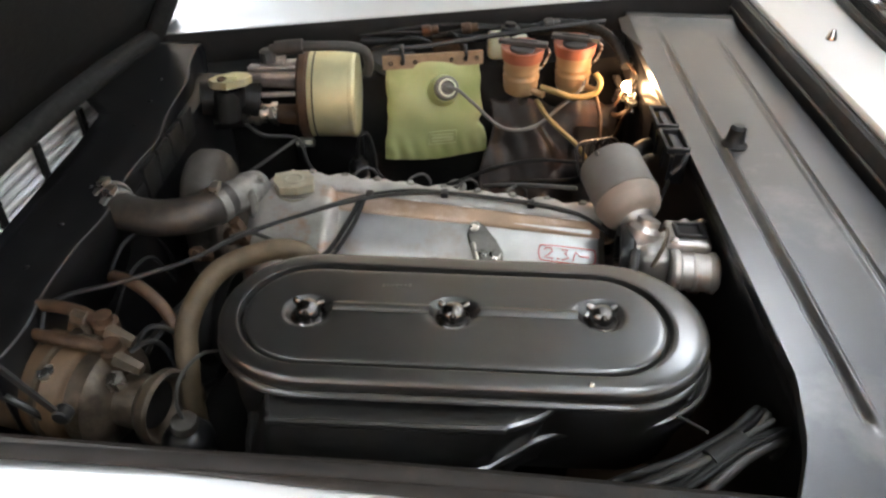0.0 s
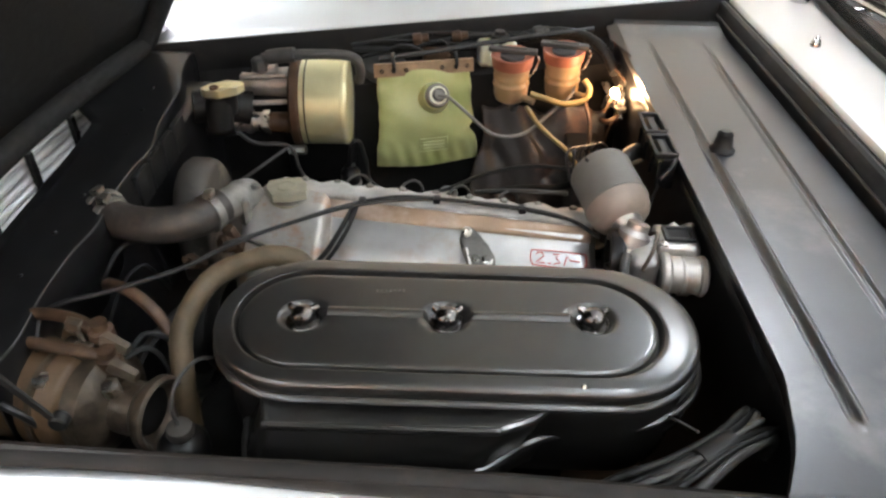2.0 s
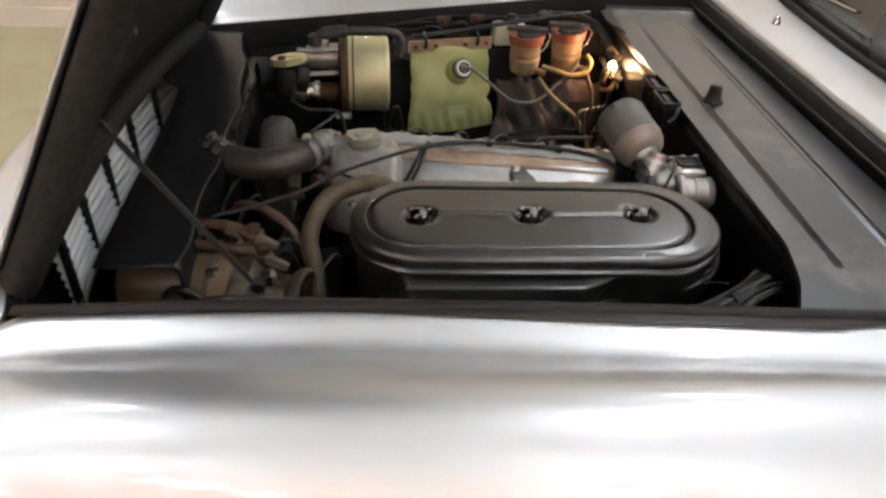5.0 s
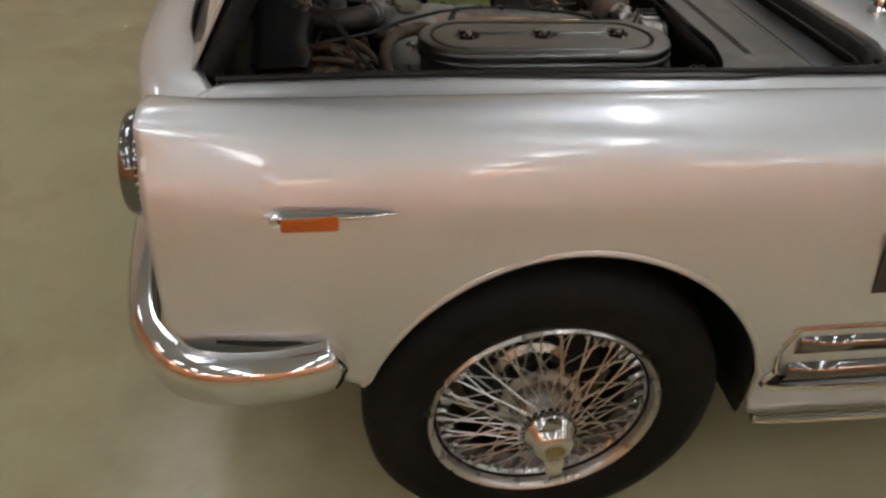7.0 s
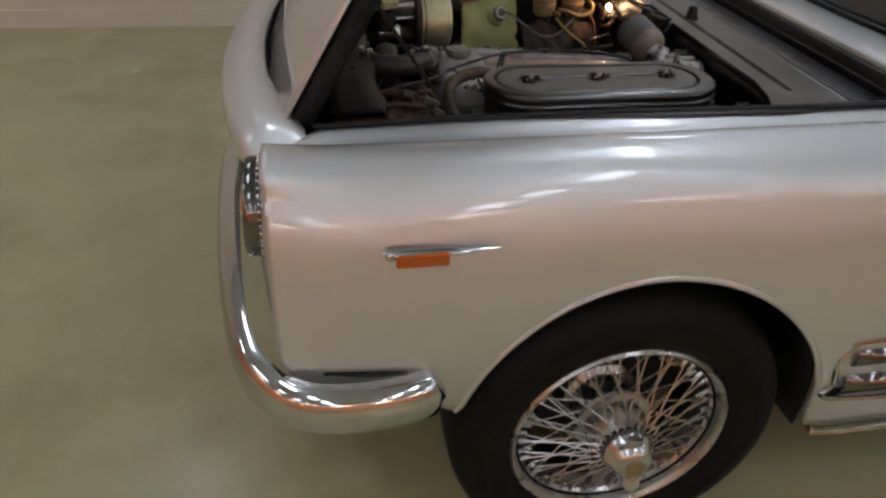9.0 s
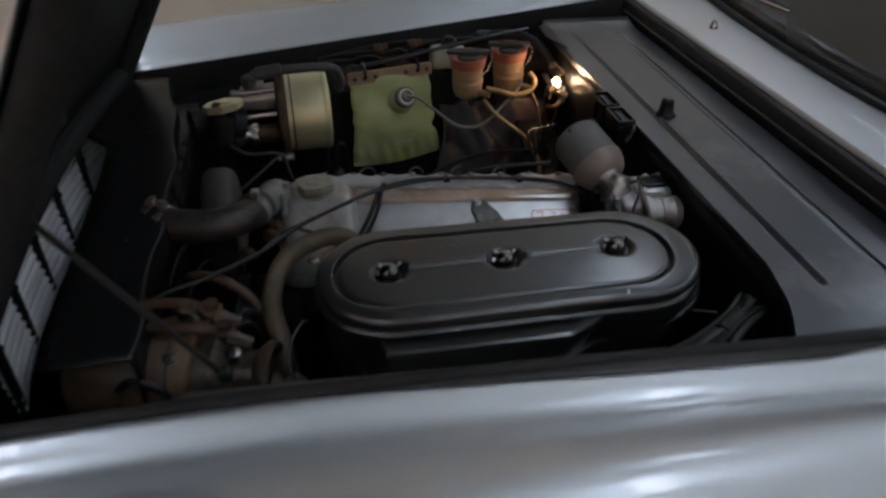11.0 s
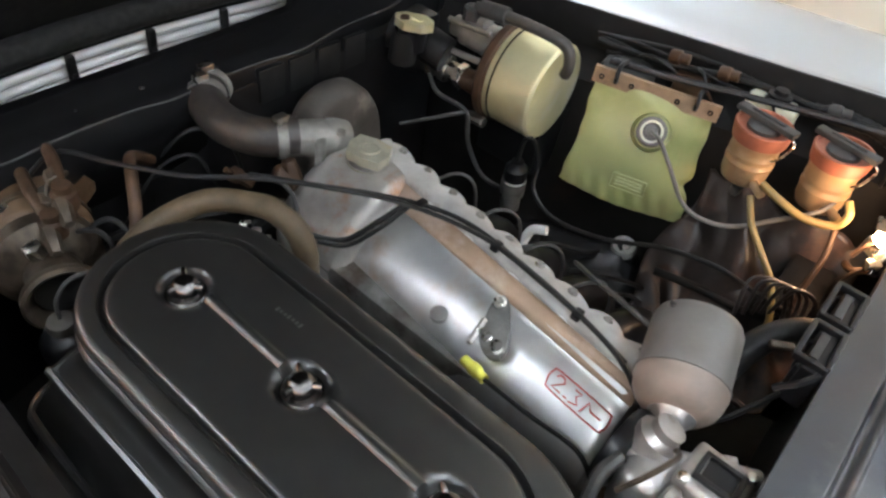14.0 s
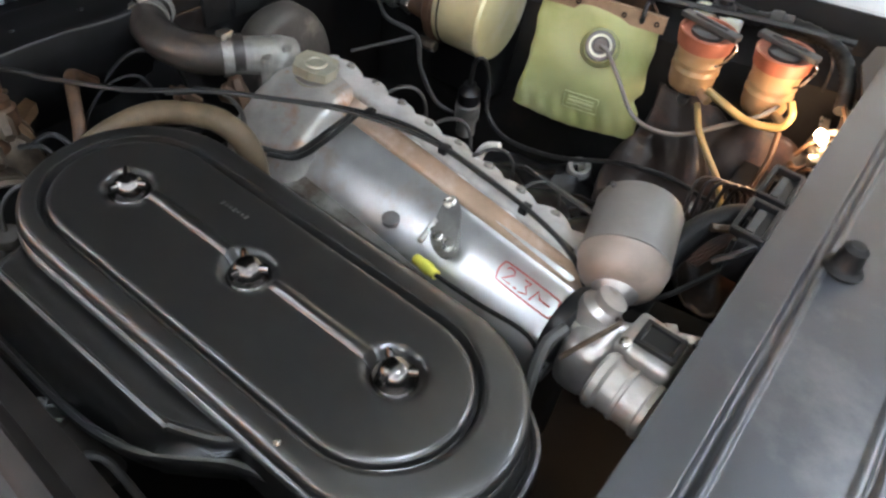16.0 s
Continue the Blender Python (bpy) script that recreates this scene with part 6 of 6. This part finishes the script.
for p in ([(0.3, 1.12, 0.75), (0.31, 1.13, 0.77), (0.325, 1.155, 0.775), (0.332, 1.19, 0.765)], [(0.325, 1.1, 0.765), (0.31, 1.09, 0.74), (0.305, 1.1, 0.7)], [(0.335, 1.15, 0.8), (0.32, 1.17, 0.812), (0.31, 1.2, 0.81), (0.315, 1.23, 0.8)]):
    part("wire", tube(B(), p, 0.003, seg=6), OXIDE, lm)
lamp_light = bpy.data.lights.new("bay_lamp_light", "POINT")
lamp_light.energy, lamp_light.color, lamp_light.shadow_soft_size = 0.32, (1.0, 0.58, 0.3), 0.012
lo_ = new("bay_lamp_light", lamp_light)
lo_.location = (0.312, 1.142, 0.795)
lm.location = (0.337, 1.168, 0.75)

wh = thing("vent_hose", (0.25, 1.3, 0.78), "black corrugated hose curving to the firewall", "hose")
pts = spline([(0.15, 1.31, 0.815), (0.2, 1.305, 0.83), (0.255, 1.295, 0.835), (0.295, 1.275, 0.83), (0.32, 1.24, 0.815), (0.332, 1.2, 0.795)], 10)
part("hose", tube(B(), pts, [0.0105, 0.009] * 30, seg=10, straight=True), RUBBER, wh)

cp = thing("closing_plate", (0.33, 1.25, 0.8), "black closing plate at the corner of the cowl panel", "plate")
part("plate", prism(B(), [V(0.322, 1.235, 0.846), V(0.343, 1.15, 0.848), V(0.344, 1.31, 0.852), V(0.325, 1.30, 0.848)], (0, 0, -0.003)), CAPBLACK, cp)

# ---- small things at the rear ----
st = thing("rubber_stop", (0.408, 0.823, 0.84), "black rubber bump stop on the cowl panel", "bump stop")
part("cone", lathe(B(), (0.408, 0.826, 0.8395), (0, 0, 1), [(0, 0), (0.0175, 0), (0.018, 0.003), (0.0145, 0.006), (0.0125, 0.008), (0.0115, 0.018), (0.0105, 0.022), (0.011, 0.026), (0.007, 0.030), (0, 0.0305)], 24), RUBBER, st)
fb = thing("fuse_bracket", (0.34, 0.86, 0.79), "black folded open metal frame on the edge of the cowl panel", "bracket")
part("body", box(B(), (0.332, 0.862, 0.818), (0.02, 0.14, 0.046), bevel=0.004), CAPBLACK, fb)
for y0, y1 in ((0.80, 0.855), (0.868, 0.925)):
    bm = B()
    for c, sz in (((0.327, y0, 0.843), (0.03, 0.006, 0.008)), ((0.327, y1, 0.843), (0.03, 0.006, 0.008)), ((0.3135, (y0 + y1) / 2, 0.843), (0.005, y1 - y0, 0.008)), ((0.341, (y0 + y1) / 2, 0.844), (0.005, y1 - y0, 0.008))):
        box(bm, c, sz, bevel=0.0015)
    part("frame_loop", bm, CAPBLACK, fb)
    part("contact", box(B(), (0.327, (y0 + y1) / 2, 0.842), (0.008, (y1 - y0) * 0.7, 0.004), bevel=0.001), CAPGREY, fb)
for k in range(4):
    part("rib", box(B(), (0.321, 0.80 + 0.04 * k, 0.815), (0.006, 0.006, 0.038), bevel=0.0015), CAPBLACK, fb)
part("strap", tube(B(), [(0.338, 0.792, 0.842), (0.328, 0.775, 0.838), (0.314, 0.768, 0.825)], 0.0035, seg=6), CAPBLACK, fb)
hh = thing("heater_hose", (0.3, 0.92, 0.7), "black rubber heater hose at the firewall", "hose")
part("hose", tube(B(), [(0.268, 0.80, 0.70), (0.272, 0.815, 0.76), (0.285, 0.86, 0.785), (0.31, 0.90, 0.79), (0.345, 0.93, 0.78)], 0.014, seg=16), RUBBER, hh)
part("valve", cyl(B(), (0.292, 0.845, 0.80), (0.312, 0.856, 0.803), 0.0045, seg=12), GRIME, hh)
part("control_rod", tube(B(), [(0.265, 0.70, 0.77), (0.30, 0.75, 0.785), (0.325, 0.80, 0.80)], 0.003, seg=6, straight=True), GRILLE_DARK, hh)
ch = thing("cable_loom", (0.27, 0.35, 0.76), "bundle of taped black cables in the bay corner", "cables")
for k, (o, dz, r) in enumerate(((-0.02, 0.0, 0.0052), (-0.011, 0.005, 0.0044), (-0.004, -0.003, 0.0056), (0.004, 0.007, 0.0034), (0.012, 0.0, 0.005), (0.021, 0.003, 0.004), (0.0, 0.012, 0.0028), (-0.015, 0.01, 0.0026))):
    run = [(0.165, 0.315, 0.73), (0.2, 0.312, 0.777), (0.242, 0.327, 0.793), (0.284, 0.352, 0.8), (0.317, 0.374, 0.797), (0.337, 0.395, 0.78), (0.341, 0.412, 0.735)]
    sp = [1.1, 1.0, 0.7, 0.55, 0.8, 1.0, 1.0]
    pts = [V(x - 0.55 * o * w + 0.003 * math.sin(k * 2.1 + i), y + 0.85 * o * w + 0.003 * math.cos(k * 1.7 + i * 1.3), z + dz * w + 0.003 * math.sin(k + i * 2.2)) for i, ((x, y, z), w) in enumerate(zip(run, sp))]
    part("cable", tube(B(), pts, r, seg=10), RUBBER if k % 3 else WIRE_GREY, ch)
part("tape", tube(B(), [(0.262, 0.338, 0.796), (0.278, 0.347, 0.799), (0.294, 0.358, 0.799)], 0.0125, seg=12), RUBBER, ch)
part("thin_wire", tube(B(), [(0.262, 0.36, 0.81), (0.255, 0.40, 0.78), (0.25, 0.43, 0.75)], 0.0015, seg=5), WIRE_GREY, ch)

sf = thing("hydraulic_union", (-0.05, 0.33, 0.68), "grimy grey pipe with a bright union beside the air cleaner", "pipe union")
part("pipe", tube(B(), [(-0.17, 0.36, 0.66), (-0.13, 0.342, 0.69), (-0.1, 0.332, 0.705), (-0.06, 0.33, 0.7), (-0.02, 0.338, 0.68), (0.0, 0.345, 0.64)], 0.014, seg=14), DUSTY, sf)
part("union_nut", cyl(B(), (-0.046, 0.324, 0.722), (-0.022, 0.345, 0.722), 0.009, seg=6), DULL_CHROME, sf, "bright plated union nut")
part("stub", cyl(B(), (-0.034, 0.334, 0.712), (-0.034, 0.334, 0.69), 0.007, seg=12), DULL_CHROME, sf)
part("wire", tube(B(), [(0.005, 0.325, 0.7), (0.02, 0.329, 0.72), (0.035, 0.336, 0.715), (0.06, 0.34, 0.68)], 0.0035, seg=8), WIRE_GREY, sf)

# ---- wires over the engine ----
wl = thing("wiring_loom", (-0.1, 0.7, 0.76), "thin black wires laid over the valve cover", "wires")
part("wire", tube(B(), [(-0.37, 0.43, 0.70), (-0.375, 0.45, 0.765), (-0.385, 0.502, 0.796), (-0.326, 0.537, 0.80), (-0.266, 0.581, 0.798), (-0.217, 0.636, 0.797), (-0.164, 0.682, 0.795), (-0.09, 0.735, 0.79), (0.0, 0.764, 0.786), (0.09, 0.756, 0.786), (0.16, 0.744, 0.784), (0.205, 0.73, 0.778), (0.235, 0.713, 0.765)], 0.0028, seg=8, n=8), WIRE, wl)
part("wire", tube(B(), [(-0.235, 0.64, 0.79), (-0.17, 0.69, 0.788), (-0.1, 0.742, 0.786), (-0.03, 0.772, 0.783), (0.06, 0.765, 0.783), (0.14, 0.752, 0.781), (0.2, 0.738, 0.777)], 0.0028, seg=8), WIRE, wl)
part("wire", tube(B(), [(-0.09, 0.742, 0.787), (-0.105, 0.715, 0.765), (-0.13, 0.69, 0.735), (-0.15, 0.66, 0.745), (-0.165, 0.64, 0.765)], 0.0035, seg=8), WIRE, wl)
part("wire", tube(B(), [(-0.085, 0.74, 0.787), (-0.098, 0.712, 0.763), (-0.122, 0.686, 0.735), (-0.145, 0.66, 0.74)], 0.003, seg=8), WIRE, wl)
for q in ((-0.08, 0.755, 0.785), (0.02, 0.765, 0.785), (0.135, 0.75, 0.783)):
    part("wire_clip", box(B(), q, (0.01, 0.014, 0.008), bevel=0.002), CAPBLACK, wl)
bm = B()
tube(bm, [(-0.26, 0.62, 0.78), (-0.225, 0.66, 0.782), (-0.2, 0.67, 0.77), (-0.17, 0.655, 0.76)], 0.0028, seg=6)
part("wire", bm, WIRE_GREY, wl)
pl = thing("spark_plug_leads", (0.0, 0.85, 0.72), "grey ignition leads behind the valve cover", "leads")
for k, x in enumerate((-0.12, -0.04, 0.03, 0.1)):
    y0 = 0.83 - 0.15 * (x + 0.125)
    part("lead", tube(B(), [(x, y0, 0.758), (x + 0.012, y0 + 0.018, 0.766), (x + 0.026, y0 + 0.03, 0.764), (x + 0.036, y0 + 0.038, 0.745), (x + 0.036, y0 + 0.05, 0.69)], 0.0022, seg=7), WIRE_GREY, pl)
part("lead", tube(B(), [(0.075, 0.86, 0.74), (0.11, 0.83, 0.762), (0.15, 0.81, 0.775), (0.2, 0.79, 0.785)], 0.003, seg=6), WIRE_GREY, pl)
part("white_clip", tube(B(), [(-0.045, 0.955, 0.625), (-0.04, 0.965, 0.65), (-0.02, 0.97, 0.66)], 0.007, seg=8), WHITE_MARK, pl)

# ---- right-hand side low in the bay ----
sw = thing("brake_switch", (-0.148, 1.08, 0.56), "small brass-bodied switch with a black top", "switch")
part("body", lathe(B(), (-0.148, 1.085, 0.56), (0, -0.1, 1), [(0.016, 0), (0.016, 0.03), (0.02, 0.032), (0.02, 0.06), (0.015, 0.064), (0, 0.064)], 20), ALLOY_DULL, sw)
part("top", lathe(B(), (-0.148, 1.079, 0.623), (0, -0.1, 1), [(0.018, 0), (0.018, 0.02), (0.012, 0.026), (0.01, 0.034), (0, 0.035)], 20), CAPBLACK, sw, "ribbed black top")
part("wire", tube(B(), [(-0.148, 1.075, 0.655), (-0.142, 1.07, 0.70), (-0.128, 1.075, 0.705), (-0.12, 1.09, 0.66), (-0.11, 1.08, 0.62), (-0.06, 1.07, 0.6), (0.02, 1.09, 0.6), (0.1, 1.12, 0.62), (0.18, 1.12, 0.64), (0.25, 1.10, 0.65), (0.31, 1.09, 0.66), (0.345, 1.1, 0.67)], 0.0035, seg=8), WIRE, sw)
part("wire", tube(B(), [(-0.165, 1.09, 0.58), (-0.21, 1.08, 0.59), (-0.235, 1.06, 0.65), (-0.25, 1.06, 0.70), (-0.31, 1.06, 0.705), (-0.345, 1.075, 0.72)], 0.0035, seg=8), WIRE_GREY, sw)
part("wire", tube(B(), [(-0.25, 1.06, 0.70), (-0.29, 1.03, 0.68), (-0.33, 1.0, 0.66)], 0.003, seg=6), WIRE_GREY, sw)
ex = thing("exhaust_manifold", (0.05, 1.0, 0.5), "black cast exhaust manifold beside the engine", "manifold")
for x in (-0.12, -0.03, 0.05, 0.13):
    part("pipe", tube(B(), [(x, 0.86, 0.63), (x + 0.01, 0.93, 0.62), (x + 0.02, 1.0, 0.57), (x + 0.03, 1.03, 0.48)], 0.028, seg=12), BAY, ex)
bm = B()
rows = []
for u in np.linspace(0, 1, 34):
    row = []
    for v in np.linspace(0, 1, 26):
        x, y = -0.16 + 0.37 * u, 0.93 + 0.25 * v
        z = 0.515 + 0.03 * math.exp(-(((x - 0.03) / 0.045) ** 2 + ((y - 1.175) / 0.05) ** 2)) - 0.05 * v * abs(2 * u - 0.9) + 0.008 * math.sin(u * 9) * math.cos(v * 6)
        z += 0.012 * max(0, 1 - abs((x - 0.031) * 0.9 + (y - 1.16) * 0.7) / 0.009) + 0.012 * max(0, 1 - abs((x - 0.031) * 0.9 - (y - 1.16) * 0.7) / 0.009)
        row.append(V(x, y, z))
    rows.append(row)
grid(bm, rows)
solid(part("heat_shield", bm, SOOT, ex, "sooty black casting with crossed ribs", auto=60), 0.006)
for q, r in (((-0.055, 1.06, 0.52), 0.011), ((0.085, 1.07, 0.525), 0.010), ((-0.01, 1.01, 0.535), 0.008), ((0.14, 1.13, 0.5), 0.012), ((-0.10, 1.12, 0.49), 0.009)):
    part("bolt_head", lathe(B(), q, (0, -0.2, 1), [(r * 1.4, -0.01), (r * 1.4, 0.004), (r, 0.005), (r, 0.013), (r * 0.8, 0.015), (0, 0.015)], 6), SOOT, ex)
for p, r in (([(-0.02, 0.99, 0.56), (0.03, 1.02, 0.585), (0.075, 1.06, 0.575), (0.10, 1.11, 0.54)], 0.004), ([(0.06, 0.98, 0.57), (0.095, 1.03, 0.58), (0.115, 1.07, 0.55)], 0.0032), ([(-0.09, 1.0, 0.57), (-0.04, 1.04, 0.58), (0.0, 1.09, 0.56), (0.01, 1.12, 0.55)], 0.0035)):
    part("cable", tube(B(), p, r, seg=7), WIRE, ex)
sb = thing("mount_plug", (0.031, 1.168, 0.53), "white-rimmed black plug on a dark casting", "plug")
part("plug_body", lathe(B(), (0.031, 1.18, 0.50), (0, -0.25, 1), [(0.03, 0), (0.026, 0.02), (0.018, 0.03), (0.018, 0.04), (0, 0.04)], 20), CAPBLACK, sb)
part("ring", lathe(B(), (0.031, 1.172, 0.536), (0, -0.25, 1), [(0.010, -0.004), (0.0195, -0.004), (0.0205, 0.0), (0.0205, 0.009), (0.0185, 0.012), (0.012, 0.012), (0.0105, 0.009), (0.010, 0.0)], 24), PLUG_GREY, sb, "pale grey ring")
part("centre", lathe(B(), (0.031, 1.172, 0.536), (0, -0.25, 1), [(0.0, 0.006), (0.006, 0.006), (0.007, 0.004), (0.0105, 0.003)], 16), DULL_CHROME, sb)
hn = thing("horn", (-0.1, 1.27, 0.76), "dark round horn on the inner wing", "horn")
part("shell", lathe(B(), (-0.1, 1.275, 0.755), (0.1, -0.3, 1), [(0, 0), (0.04, 0.0), (0.047, 0.01), (0.042, 0.022), (0.02, 0.03), (0, 0.031)], 28), CAPGREY, hn)
jb = thing("relay_box", (0.0, 1.275, 0.74), "brown relay box with wire ends on the inner wing", "relay")
bm = B()
box(bm, (0.0, 1.275, 0.79), (0.05, 0.02, 0.035), turn=Matrix.Rotation(0.2, 3, "Z"), bevel=0.004)
part("case", bm, OXIDE, jb)
part("wire", tube(B(), [(-0.02, 1.27, 0.8), (-0.06, 1.26, 0.815), (-0.1, 1.265, 0.8), (-0.14, 1.26, 0.79)], 0.003, seg=6), WIRE, jb)
part("wire", tube(B(), [(0.02, 1.275, 0.8), (0.04, 1.28, 0.77), (0.03, 1.27, 0.72)], 0.003, seg=6), OXIDE, jb)
# stiffening plates low on the far inner wing, black with painted warm patches
gr = thing("gearbox_bracket", (0.2, 1.1, 0.5), "black bracket beside the lamp, brown patches standing for its light", "bracket")
part("bar", tube(B(), [(0.11, 1.09, 0.60), (0.17, 1.1, 0.605), (0.24, 1.115, 0.60), (0.31, 1.13, 0.615)], 0.006, seg=8), WARM_PATCHED, gr)
part("tray", box(B(), (0.285, 1.15, 0.655), (0.06, 0.1, 0.012), turn=Matrix.Rotation(0.3, 3, "X"), bevel=0.004), WARM_PATCHED, gr)
mt = thing("insulation_mat", (0.21, 1.13, 0.55), "creased dark brown matting below the reservoirs", "mat")
rng = np.random.default_rng(4)
bm = B()
rows = []
for u in np.linspace(0, 1, 70):
    row = []
    for v in np.linspace(0, 1, 56):
        fold = 0.016 * abs(math.sin(u * 7.5 + 2.4 * v + 0.6 * math.sin(v * 9))) + 0.010 * abs(math.sin(u * 4.2 - v * 8.5 + 0.5 * math.sin(u * 11))) + 0.004 * math.sin(u * 31 + v * 19)
        row.append(V(0.085 + 0.25 * u + 0.012 * math.sin(v * 9 + u * 3) * (1 - u), 1.06 + 0.175 * v + 0.016 * math.sin(u * 12) * (1 - v), 0.49 + 0.2 * v ** 1.7 + fold + 0.0012 * rng.random()))
    rows.append(row)
grid(bm, rows)
solid(part("sheet", bm, MATTING, mt, auto=75), 0.004)
coil = thing("brown_cable_coil", (0.27, 1.05, 0.62), "coiled brown cables near the firewall", "cables")
for k in range(5):
    part("loop", tube(B(), [(0.24 + k * 0.008, 1.0 + 0.01 * k, 0.68), (0.235 + k * 0.012, 1.03, 0.72 + 0.004 * k), (0.27 + k * 0.01, 1.06, 0.71), (0.29 + k * 0.004, 1.04, 0.66), (0.26 + k * 0.006, 1.0, 0.62)], 0.0026, seg=7), MATTING, coil)
